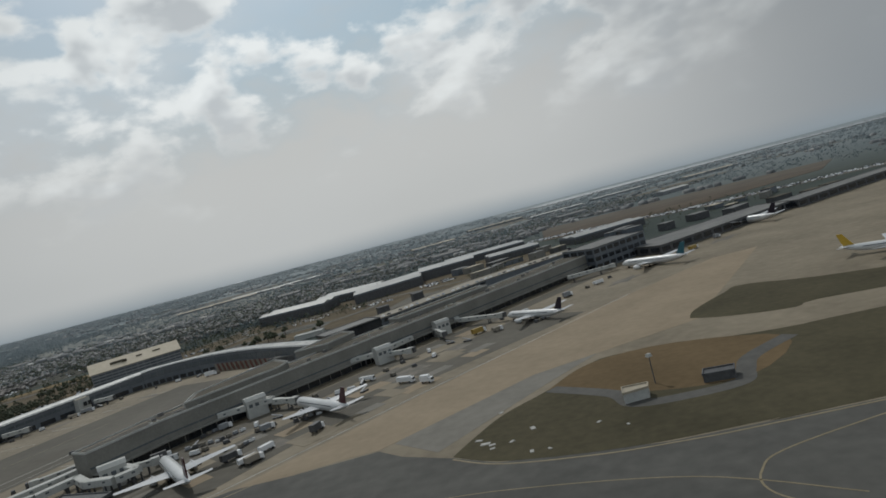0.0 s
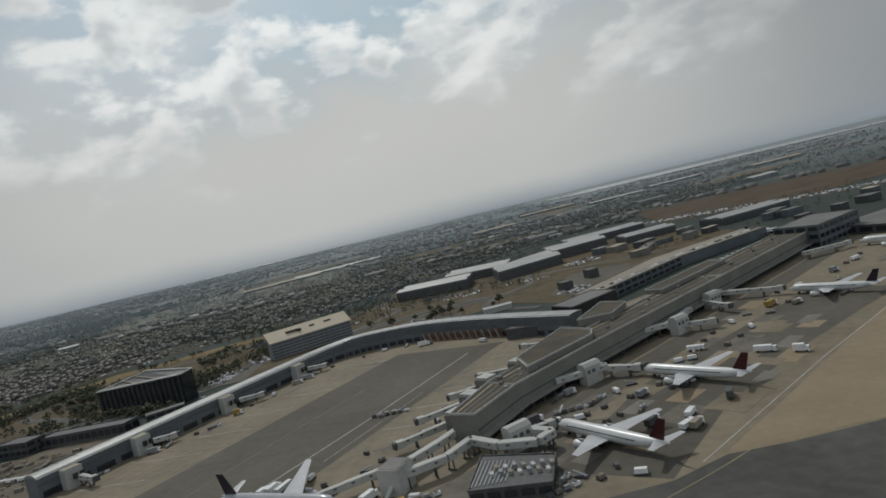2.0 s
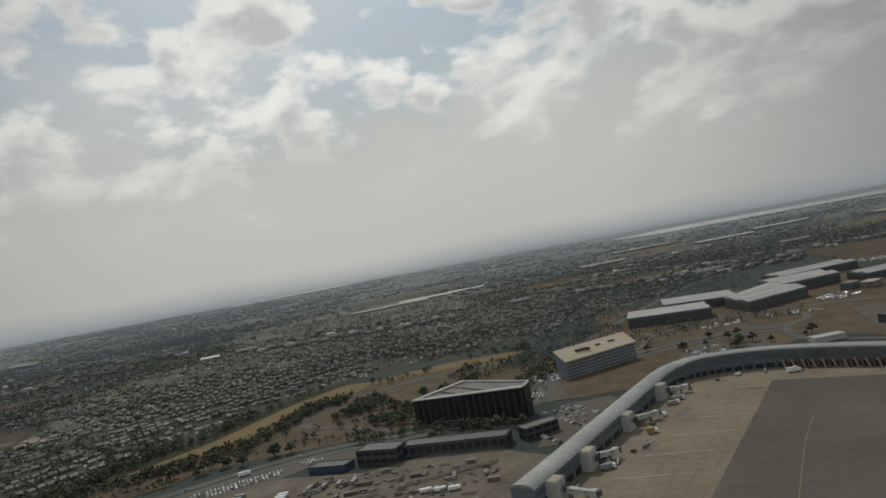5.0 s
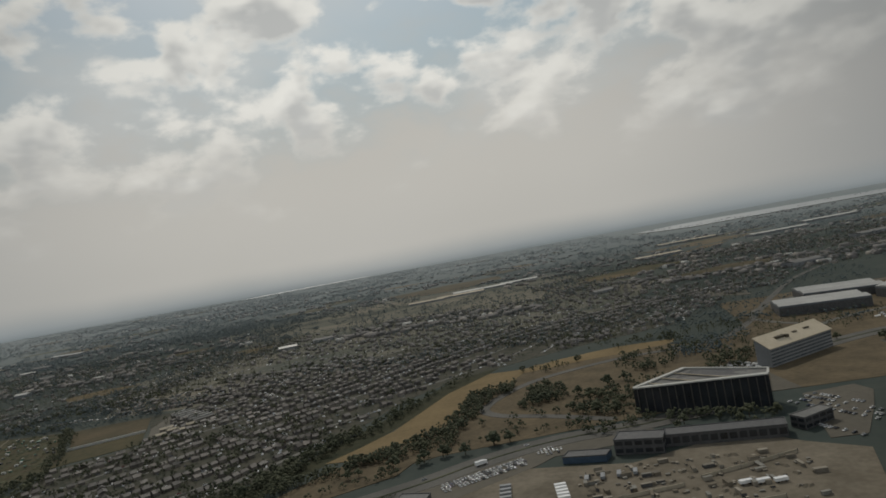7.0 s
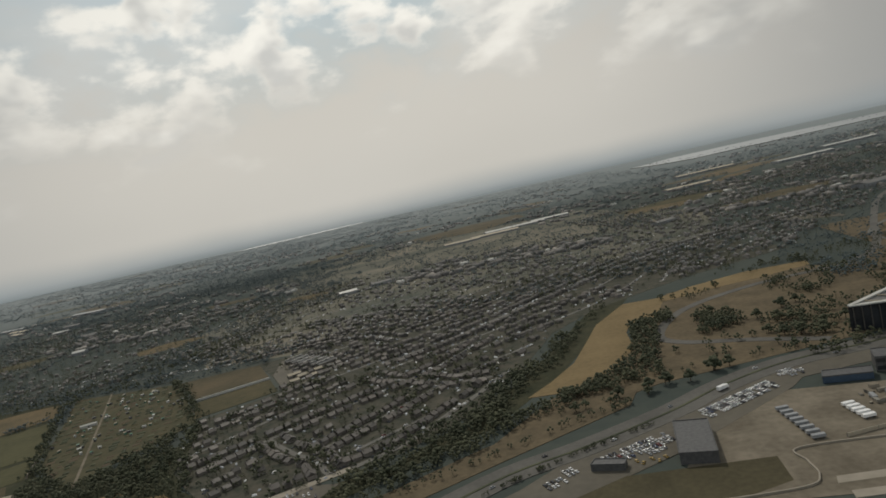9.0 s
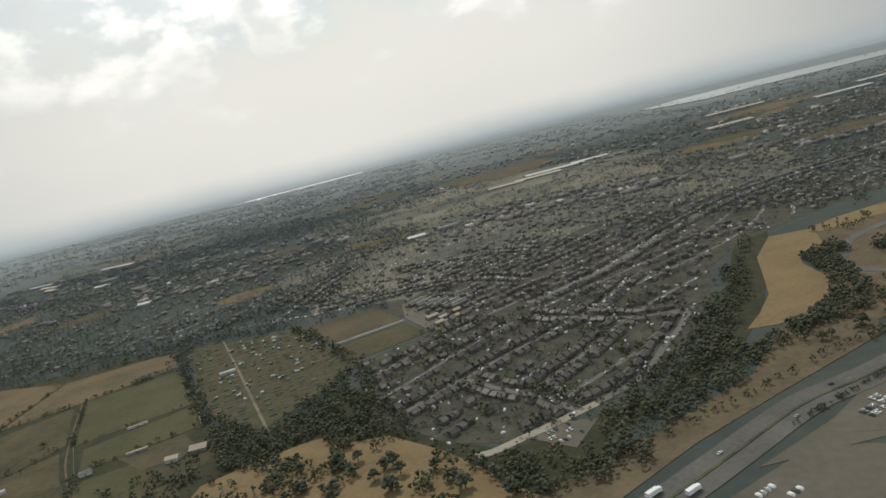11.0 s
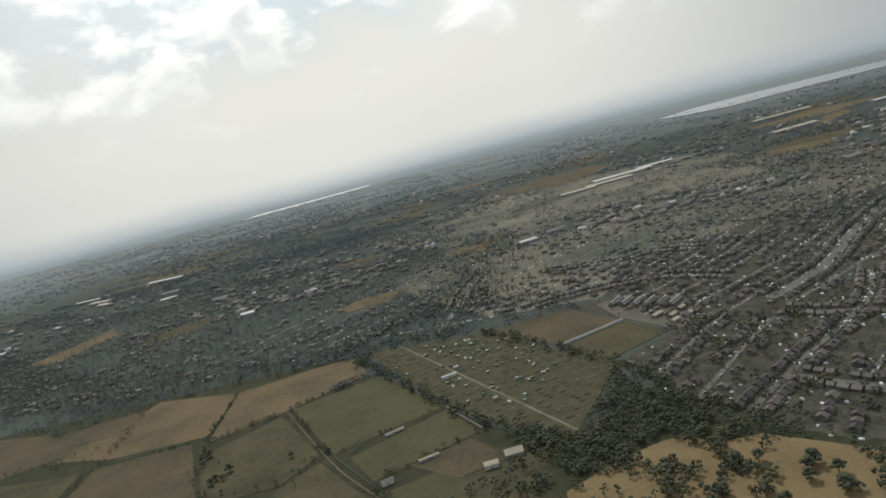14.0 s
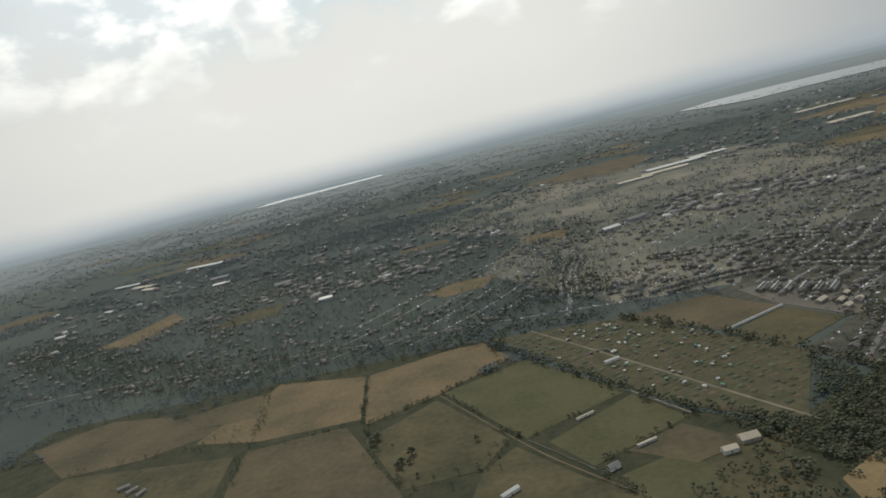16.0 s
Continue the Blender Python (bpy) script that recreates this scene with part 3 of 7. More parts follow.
# yards and service land beside the pier
flat("yard", [(-402, 352), (-432, 300), (-560, 330), (-660, 340), (-690, 372), (-640, 372), (-612, 430), (-560, 452), (-500, 440), (-430, 470), (-405, 440), (-380, 420)], 0.02, DIRT, "bare beige dirt and concrete works yard", "yard")
flat("airfield_grass", [(-430, -250), (-430, 190), (-700, 200), (-1000, 120), (-1400, -60), (-1400, -250)], -0.06, GRASS_DRY, "dry mown grass of the airfield", "grass")
flat("roadside_yard", [(-806, 318), (-745, 357), (-716, 352), (-690, 325), (-760, 285), (-806, 290)], 0.03, ASPHALT_BROWN, "brown grey roadside yard with parked vehicles", "yard")
flat("grass_plot", [(-712, 352), (-684, 378), (-596, 374), (-598, 350), (-640, 335)], 0.05, GRASS_DRY, "flat dry grass plot with a curved kerb", "grass")
flat("roadside_strip", [(-770, 348), (-722, 380), (-690, 410), (-640, 440), (-590, 470), (-545, 492), (-480, 500), (-470, 478), (-510, 474), (-545, 468), (-556, 455), (-636, 394), (-700, 358)], 0.014, ASPHALT_BROWN, "dark worn hard standing between the road and the car lots", "yard")
flat("verge", [(-760, 410), (-690, 466), (-625, 500), (-520, 520), (-440, 535), (-330, 600), (-320, 690), (-420, 780), (-560, 770), (-610, 660), (-640, 560), (-700, 505)], -0.05, VERGE, "rough dry grass beside the dual carriageway", "grass")
flat("far_verge", [(-340, 580), (-250, 590), (-150, 640), (-120, 720), (-230, 740), (-330, 700)], -0.04, FIELD_OLIVE, "rough ground round the access roads", "grass")

FIELDS = [
    ("wheat_field", FIELD_GOLD, [(-716, 517), (-698, 543), (-677, 581), (-660, 640), (-646, 691), (-609, 760), (-573, 757), (-531, 782), (-466, 805), (-403, 801), (-408, 778), (-468, 761), (-505, 755), (-539, 745), (-572, 736), (-587, 685), (-619, 662), (-624, 644), (-626, 594), (-645, 552), (-669, 528), (-695, 515)], "golden ripe field strip between trees"),
    ("pitch", GRASS_GREEN, [(-1356, 671), (-1270, 719), (-1187, 598), (-1276, 545)], "mown green sports field"),
    ("pitch", GRASS_GREEN, [(-1259, 533), (-1184, 590), (-1153, 534), (-1230, 487)], "mown green football pitch"),
    ("stubble_field", FIELD_OCHRE, [(-1430, 630), (-1457, 768), (-1361, 801), (-1320, 803), (-1287, 735), (-1362, 670)], "ochre stubble field"),
    ("stubble_field", FIELD_OCHRE, [(-1544, 640), (-1627, 664), (-1585, 780), (-1580, 803), (-1460, 768), (-1438, 646)], "ochre stubble field with a hedge"),
    ("pasture", FIELD_OLIVE, [(-1423, 597), (-1362, 657), (-1290, 550), (-1311, 508), (-1372, 500)], "patchy olive pasture"),
    ("pasture", FIELD_TAN, [(-1549, 622), (-1450, 634), (-1375, 500), (-1330, 400), (-1517, 430)], "tan summer pasture"),
    ("pasture", FIELD_OLIVE, [(-1560, 615), (-1760, 640), (-1800, 520), (-1650, 430), (-1525, 430)], "olive rough pasture"),
    ("stubble_field", FIELD_TAN, [(-1684, 752), (-1638, 768), (-1592, 778), (-1566, 705), (-1640, 706)], "small tan field"),
    ("stubble_field", FIELD_TAN, [(-1882, 742), (-1805, 790), (-1713, 766), (-1600, 690), (-1680, 650), (-1767, 643)], "tan field edged by hedges"),
    ("rough_grass", FIELD_OLIVE, [(-1311, 505), (-1285, 535), (-1240, 478), (-1200, 436), (-1230, 380), (-1330, 400)], "rough grass paddock by a lane"),
    ("paddock", GRASS_GREEN, [(-1214, 470), (-1172, 488), (-1150, 450), (-1180, 420), (-1205, 432)], "small green paddock"),
    ("car_ground", FIELD_TAN, [(-1205, 500), (-1160, 525), (-1125, 485), (-1165, 470)], "dusty open ground by the clubhouse"),
    ("allotments", PLOTS, [(-1312, 812), (-1150, 790), (-1085, 690), (-1030, 610), (-1083, 496), (-1150, 552), (-1185, 605)], "allotment gardens divided into small plots"),
    ("recreation_field", FIELD_TAN, [(-1150, 790), (-1096, 806), (-1054, 810), (-1008, 732), (-1074, 690)], "dry brown recreation field"),
    ("recreation_field", FIELD_OLIVE, [(-1072, 682), (-1005, 725), (-972, 668), (-1040, 622)], "green brown recreation field beside a fence"),
    ("clearing", FIELD_GOLD, [(-1095, 428), (-1060, 452), (-1030, 466), (-1012, 468), (-1000, 452), (-970, 452), (-948, 434), (-929, 418), (-908, 396), (-893, 376), (-850, 330), (-1040, 340), (-1095, 385)], "golden dry grass clearing dotted with trees"),
    ("clearing", VERGE, [(-850, 328), (-880, 350), (-860, 362), (-800, 400), (-745, 440), (-690, 470), (-640, 498), (-650, 470), (-735, 415), (-790, 378)], "dry grass verge of the dual carriageway"),
    ("pasture", FIELD_OLIVE, [(-1200, 434), (-1165, 468), (-1125, 484), (-1090, 490), (-1107, 465), (-1118, 440), (-1095, 400), (-1140, 350), (-1230, 378)], "olive pasture with bushes by the wood"),
    ("far_field", FIELD_OCHRE, [(-1433, 1119), (-1380, 1165), (-1300, 1160), (-1328, 1090), (-1390, 1072)], "distant ochre field"),
    ("far_field", FIELD_OCHRE, [(-1259, 1470), (-1149, 1450), (-1170, 1360), (-1240, 1390)], "distant ochre field"),
    ("far_field", FIELD_OCHRE, [(-2170, 1277), (-2132, 1386), (-2116, 1510), (-2031, 1400), (-2061, 1229)], "distant ochre field"),
    ("far_field", FIELD_OLIVE, [(-1873, 1198), (-1860, 1302), (-1765, 1340), (-1740, 1227)], "distant green field"),
    ("far_field", FIELD_TAN, [(-1580, 1680), (-1447, 1710), (-1430, 1640), (-1540, 1620)], "distant tan field"),
    ("far_field", FIELD_TAN, [(-1216, 2659), (-960, 2840), (-731, 2881), (-700, 2640), (-852, 2371), (-1061, 2400)], "large distant tan field"),
    ("far_field", FIELD_BROWN, [(153, 1474), (494, 1385), (700, 1300), (560, 1080), (275, 990), (114, 1084)], "distant brown field beyond the airport"),
    ("far_field", FIELD_TAN, [(-300, 1500), (-120, 1600), (0, 1560), (-140, 1430)], "distant tan field"),
    ("far_field", FIELD_TAN, [(-2800, 2500), (-2500, 2700), (-2350, 2560), (-2700, 2430)], "distant tan field"),
    ("far_field", FIELD_OLIVE, [(-480, 1850), (-250, 2000), (-100, 1900), (-300, 1760)], "distant green field"),
    ("far_field", FIELD_OCHRE, [(-200, 2700), (200, 2900), (420, 2760), (80, 2560)], "distant ochre field"),
    ("far_field", FIELD_OCHRE, [(420, 2050), (700, 2250), (900, 2150), (650, 1960)], "distant ochre field"),
    ("far_field", FIELD_OCHRE, [(-460, 1754), (-403, 1851), (-254, 1831), (-316, 1709)], "distant ochre field"),
    ("far_field", FIELD_OCHRE, [(-150, 2177), (49, 2498), (149, 2534), (75, 2387)], "distant ochre field"),
    ("far_field", FIELD_TAN, [(-3300, 1900), (-3000, 2150), (-2800, 2050), (-3100, 1800)], "distant tan field"),
]
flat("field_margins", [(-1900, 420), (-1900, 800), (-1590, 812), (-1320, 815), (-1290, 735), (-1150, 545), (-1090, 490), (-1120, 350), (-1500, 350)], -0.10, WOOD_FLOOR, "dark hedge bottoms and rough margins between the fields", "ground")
flat("wood_floor", [(-1120, 345), (-1095, 500), (-1000, 560), (-960, 455), (-890, 405), (-800, 440), (-740, 520), (-700, 610), (-640, 775), (-600, 785), (-690, 555), (-740, 470), (-830, 400), (-850, 330)], -0.15, WOOD_FLOOR, "dark floor of the woods and belts", "ground")
for i, (name, mat, outline, label) in enumerate(FIELDS):
    flat(name, outline, -0.02 + 0.012 * (i % 9) + (0.05 if i < 18 else 0), mat, label, "field")

ROADS = [
    ("dual_carriageway", [(-2600, -480), (-1700, -130), (-1010, 215), (-900, 275), (-815, 334), (-776, 363), (-728, 399), (-683, 419), (-629, 449), (-588, 478), (-539, 500), (-470, 512), (-400, 545), (-385, 610), (-330, 650), (-240, 690), (-160, 690)], 22, ROAD, "two lane dual carriageway with traffic"),
    ("slip_road", [(-500, 530), (-545, 560), (-590, 585), (-600, 620), (-560, 690), (-480, 735), (-351, 775), (-240, 980), (-133, 1170), (0, 1330)], 9, ROAD, "grey slip road through dry grass"),
    ("access_road", [(-261, 610), (-225, 690), (-195, 715), (-160, 690), (-165, 630), (-120, 580)], 9, ROAD, "curving access road behind the concourse"),
    ("access_road", [(-330, 650), (-290, 700), (-262, 760), (-200, 790), (-120, 800), (-40, 770), (40, 760)], 8, STREET, "landside access road"),
    ("access_road", [(-262, 760), (-290, 800), (-300, 860), (-262, 930), (-180, 985), (-60, 1000)], 7, STREET, "road round the warehouses"),
    ("access_road", [(-160, 690), (-120, 730), (-120, 800)], 7, STREET, "short landside link road"),
    ("main_street", [(-908, 404), (-897, 406), (-881, 415), (-857, 429), (-832, 444)], 7, CONCRETE_PALE, "pale main street lined with cars"),
    ("street", [(-832, 444), (-805, 465), (-790, 485), (-774, 516), (-756, 545), (-735, 590)], 5.5, STREET, "curving residential street lined with cars"),
    ("street", [(-870, 479), (-852, 503), (-826, 536), (-790, 590)], 5, STREET, "residential street with parked cars"),
    ("street", [(-963, 485), (-949, 501), (-921, 528), (-898, 552), (-871, 577), (-834, 612), (-800, 650), (-760, 720)], 5, STREET, "residential street with parked cars"),
    ("street", [(-867, 697), (-781, 768), (-687, 887), (-553, 1028), (-400, 1120), (-200, 1180)], 12, STREET, "long diagonal road through the suburb"),
    ("street", [(-1060, 1040), (-960, 1000), (-905, 1010), (-850, 960)], 5, STREET, "residential street"),
    ("street", [(-1216, 835), (-1212, 850), (-1203, 918), (-1190, 1058), (-1165, 1160)], 7, STREET, "residential street lined with cars"),
    ("street", [(-922, 525), (-900, 500), (-881, 481), (-865, 470), (-849, 444), (-841, 438)], 4.5, STREET, "short cross street"),
    ("street", [(-870, 655), (-841, 630), (-814, 614), (-780, 590), (-745, 585)], 5, STREET, "cross street with a wide junction"),
    ("lane", [(-1360, 668), (-1276, 534), (-1232, 476), (-1199, 438), (-1150, 380)], 1.5, VERGE, "narrow dusty farm lane"),
    ("allotment_path", [(-1262, 812), (-1180, 675), (-1074, 496)], 2.4, DIRT, "straight pale gravel path through the allotments"),
    ("street", [(-1320, 880), (-1200, 860), (-1120, 850), (-1020, 870), (-930, 860), (-867, 800)], 5, STREET, "residential street"),
    ("suburban_road", [(-2300, 900), (-2000, 960), (-1700, 930), (-1500, 900), (-1320, 880)], 7, ROAD, "suburban road"),
]
for i, (name, line, width, mat, label) in enumerate(ROADS):
    tagged(part(name, ribbon(Shape(), smooth_line(line, 5), width, -0.2, 0.16 - 0.005 * i), mat), label, "road", kind="structure")
s = ribbon(Shape(), smooth_line(ROADS[0][1], 5), 1.6, 0.1, 0.5)
tagged(part("central_reservation", s, LEAF), "dark hedge strip along the central reservation", "verge", kind="structure")


# ---- reservoirs ----
def reservoir(outline, top, label):
    body = thing("reservoir", label, "reservoir", kind="structure")
    part("embankment", Shape().prism(outline, -1, top - 0.5), FIELD_OLIVE, body, "grass embankment")
    cx, cy = (sum(p[k] for p in outline) / len(outline) for k in (0, 1))
    part("water", Shape().prism([(cx + (x - cx) * 0.99, cy + (y - cy) * 0.99) for x, y in outline], top - 0.5, top), WATER, body, "pale shining water")


reservoir([(340, 6300), (450, 5550), (620, 5150), (1000, 5230), (1900, 5230), (3000, 4850), (4600, 4500), (5600, 6000), (3600, 6300), (2900, 6500), (2000, 6900), (1400, 7000), (860, 6950)], 4, "long pale reservoir near the horizon")
reservoir([(-4700, 8300), (-3900, 8700), (-3100, 9500), (-3300, 10200), (-4900, 9400)], 4, "distant pale reservoir")


def far_patchwork():
    """Muted fields of the far country, each a level patch."""
    for k in range(46):
        y = rng.uniform(2300, 8200)
        x = rng.uniform(-1600, 500) + rng.uniform(-1, 1) * y * 0.8
        if x > 200 and y > 4200:
            continue
        a, w, d = rng.uniform(0, 3.1), rng.uniform(90, 260), rng.uniform(120, 420)
        c, q = math.cos(a), math.sin(a)
        quad = [(x + u * w * c - v * d * q + rng.normal() * 18, y + u * w * q + v * d * c + rng.normal() * 18) for u, v in ((-0.5, -0.5), (0.5, -0.5), (0.5, 0.5), (-0.5, 0.5))]
        flat("far_field", quad, 0.05 + 0.01 * k, (FIELD_TAN, FIELD_OLIVE, FIELD_TAN, FIELD_OCHRE, GRASS_GREEN)[k % 5], "distant muted field in the far country", "field")


far_patchwork()


# ---- airport buildings ----
def wall_windows(parent, a, b, z0, z1, count, depth=0.25, gap=0.25, name="window", glass=None):
    """A row of separate dark panes on the wall face from a to b (plan points), standing a little proud."""
    a, b = Vector(a), Vector(b)
    d = b - a
    turn = math.degrees(math.atan2(d.y, d.x))
    w = d.length / count
    pane = Shape().box(0, 0, z0, z1, w * (1 - gap), depth, turn).mesh(name)
    pane.materials.append(glass or DARK_GLASS)
    for k in range(count):
        p = a + d * ((k + 0.5) / count)
        ob = part(name, pane, None, parent)
        ob.location = (p.x, p.y, 0)


def parapet(parent, outline, z, mat, h=0.9, w=0.5):
    s = Shape()
    n = len(outline)
    for i in range(n):
        s.tube((*outline[i], z + h / 2 - 0.1), (*outline[(i + 1) % n], z + h / 2 - 0.1), w, h)
    part("parapet", s, mat, parent, "pale parapet edge")


def offset(a, b, d):
    v = Vector((b[0] - a[0], b[1] - a[1])).normalized()
    return (a[0] - v.y * d, a[1] + v.x * d), (b[0] - v.y * d, b[1] + v.x * d)


def main_pier():
    r = [(-165, 296.5), (-147, 326), (-110, 366), (-6, 470), (98, 574)]
    body = thing("terminal_pier", "long concrete terminal pier with flat brown roofs and pale parapets", "building")
    wide = [12, 17, 21, 26, 28]
    left = []
    for i, p in enumerate(r):
        q = r[min(i + 1, 4)] if i < 4 else (2 * r[4][0] - r[3][0], 2 * r[4][1] - r[3][1])
        left.append(offset(p, q, wide[i])[0])
    full = r + left[::-1]
    mid = lambda pts: (sum(p[0] for p in pts) / len(pts), sum(p[1] for p in pts) / len(pts))
    inner = lambda pts, k: [(mid(pts)[0] + (x - mid(pts)[0]) * k, mid(pts)[1] + (y - mid(pts)[1]) * k) for x, y in pts]
    part("wall", Shape().prism(full, 0, 13.4), CONCRETE_WALL, body)
    for i in range(4):
        quad = [r[i], r[i + 1], left[i + 1], left[i]]
        part("roof", Shape().prism(inner(quad, 0.96), 13.4, 13.5), ROOF_BROWN, body, "brown gravel roof")
        for k in (0.3, 0.55, 0.8):
            a0, b0 = Vector(r[i]).lerp(Vector(left[i]), k), Vector(r[i + 1]).lerp(Vector(left[i + 1]), k)
            a1, b1 = a0.lerp(b0, 0.06), a0.lerp(b0, 0.94)
            part("roof_walkway", Shape().tube((*a1, 13.55), (*b1, 13.55), 0.7, 0.25), ROOF_GREY if k < 0.7 else ROOF_PALE, body)
    parapet(body, full, 13.4, WHITE_CLAD, 0.9, 0.4)
    for i in range(4):
        n = max(3, int((Vector(r[i + 1]) - Vector(r[i])).length / 7))
        a, b = offset(r[i], r[i + 1], -0.05)
        wall_windows(body, a, b, 6.6, 7.3, n, gap=0.05, glass=HAZED_GLASS)
        # dark panes stand for the shade in the open undercroft
        wall_windows(body, a, b, 0.2, 4.1, n, gap=0.07, name="dark_bay_pane")
        # canopy over the road along the wall
        a, b = offset(r[i], r[i + 1], -2.2)
        part("canopy", Shape().tube((*a, 4.4), (*b, 4.4), 4.2, 0.5), CONCRETE_WALL, body, "concrete canopy along the wall")
    for i in range(1, 4):
        n = max(3, int((Vector(left[i + 1]) - Vector(left[i])).length / 7))
        a, b = offset(left[i + 1], left[i], -0.05)
        wall_windows(body, a, b, 7.4, 9.4, n, gap=0.15)
    # raised wedge shaped plant rooms
    for quad, h in (([(-141, 338), (-106, 374), (-104, 385), (-118, 404), (-145, 358)], 16.5), ([(-108, 412), (-88, 412), (-76, 434), (-88, 450)], 17), ([(-50, 452), (10, 512), (2, 522), (-58, 462)], 16)):
        part("plant_room", Shape().prism(quad, 13.4, h), CONCRETE_WALL, body, "raised wedge shaped plant room")
        part("roof", Shape().prism(inner(quad, 0.93), h, h + 0.12), ROOF_BROWN, body, "brown roof")
        parapet(body, quad, h, WHITE_CLAD, 0.8, 0.35)
    for k in range(30):
        t = 0.22 + 0.76 * k / 30
        i = min(3, int(t * 4))
        u = t * 4 - i
        p = Vector(r[i]).lerp(Vector(r[i + 1]), u).lerp(Vector(left[i]).lerp(Vector(left[i + 1]), u), 0.2 + 0.6 * ((k * 7) % 5) / 4)
        part("roof_vent", Shape().box(p.x, p.y, 13.4, 14.2 + (k % 3) * 0.4, 1.2 + (k % 4) * 0.7, 1.2, 45), WHITE_CLAD if k % 4 == 0 else ROOF_GREY, body)


main_pier()


def concourse():
    """The long low concourse with a rounded silver roof: a straight arm and a curved arm."""
    line = [(-398, 350), (-372, 399), (-335, 470), (-302, 532), (-292, 545)] + smooth_line([(-283, 552), (-258, 558), (-222, 553), (-185, 532), (-150, 502), (-104, 455)], 5)
    body = thing("concourse", "long low concourse with a rounded silver metal roof", "building")
    pts = [Vector(p) for p in line]
    n = len(pts)
    sides = []
    for i, p in enumerate(pts):
        a, b = pts[max(i - 1, 0)], pts[min(i + 1, n - 1)]
        d = (b - a).normalized()
        sides.append(Vector((-d.y, d.x)))
    half = 6.0
    tall = [11.2 if i < 4 else min(13.6, 11.2 + (i - 3) * 0.6) for i in range(n)]
    for i in range(n - 1):
        quad = [tuple(pts[i] - sides[i] * half), tuple(pts[i + 1] - sides[i + 1] * half), tuple(pts[i + 1] + sides[i + 1] * half), tuple(pts[i] + sides[i] * half)]
        part("wall", Shape().prism(quad, 0, min(tall[i], tall[i + 1])), SLATE_CLAD, body)
        a, b = pts[i] - sides[i] * (half + 0.05), pts[i + 1] - sides[i + 1] * (half + 0.05)
        k = max(1, int((b - a).length / 6))
        h = min(tall[i], tall[i + 1])
        if i < 4:
            wall_windows(body, a, b, h * 0.58, h * 0.74, k, gap=0.14, glass=HAZED_GLASS)
        else:
            wall_windows(body, a, b, h * 0.50, h * 0.80, k, gap=0.1, glass=HAZED_GLASS)
        wall_windows(body, a, b, 0.4, 3.6, max(1, k // 2), gap=0.25, name="dark_bay_pane")
    rings = []
    rise = [3.0 if i < 4 else max(1.3, 3.0 - (i - 3) * 0.35) for i in range(n)]
    for p, s, h, up in zip(pts, sides, tall, rise):
        ring = []
        for k in range(9):
            w = math.radians(15 + 150 * k / 8)
            ring.append((p.x + s.x * math.cos(w) * (half + 0.8), p.y + s.y * math.cos(w) * (half + 0.8), h - 0.6 + up * (math.sin(w) - 0.2)))
        ring.append((p.x - s.x * (half + 0.7), p.y - s.y * (half + 0.7), h - 0.5))
        ring.append((p.x + s.x * (half + 0.7), p.y + s.y * (half + 0.7), h - 0.5))
        rings.append(ring)
    part("roof", Shape().loft(rings), ROOF_SILVER, body, "rounded silver standing seam roof", smooth=False)
    for i in range(n - 1):
        m = max(1, int((pts[i + 1] - pts[i]).length / 8))
        for k in range(m):
            u = (k + 0.5) / m
            p, s, h = pts[i].lerp(pts[i + 1], u), sides[i].lerp(sides[i + 1], u), tall[i] * (1 - u) + tall[i + 1] * u
            up = rise[i] * (1 - u) + rise[i + 1] * u
            seam = Shape()
            for w0, w1 in ((30, 75), (75, 105), (105, 150)):
                e = lambda w: (p.x + s.x * math.cos(radians(w)) * (half + 0.8), p.y + s.y * math.cos(radians(w)) * (half + 0.8), h - 0.58 + up * (math.sin(radians(w)) - 0.2))
                seam.tube(e(w0), e(w1), 0.2, 0.16)
            part("roof_seam", seam, ROOF_GREY, body)
    # gate rooms on the apron side
    for x, y in ((-386, 362), (-368, 397), (-340, 452), (-309, 509)):
        part("gate_room", Shape().box(x + 2, y - 2, 0, 10.2, 9, 9, 62), WHITE_CLAD, body, "boxy white gate room")
        part("gate_roof", Shape().box(x + 2, y - 2, 10.2, 10.5, 8.2, 8.2, 62), ROOF_PALE, body)
        wall_windows(body, (x + 6.5, y - 6.8), (x + 9.8, y - 0.8), 4.5, 7.5, 2)
    # slanting red and white panels of the bays under the curve
    for k in range(24):
        u = k / 23
        x, y = -213 + 60 * u, 539.5 - 40 * u - 4 * u * u
        part("louvre_panel", Shape().loft([[(x + dx - 1.6 * q, y + dy - 0.4 + 0.6 * q, 6.2 * q) for dx, dy in ((-0.75, 0), (0.75, -0.5), (0.75, 0.1), (-0.75, 0.6))] for q in (0, 1)]), RUST_RED if k % 2 else CONCRETE_PALE, body)


concourse()


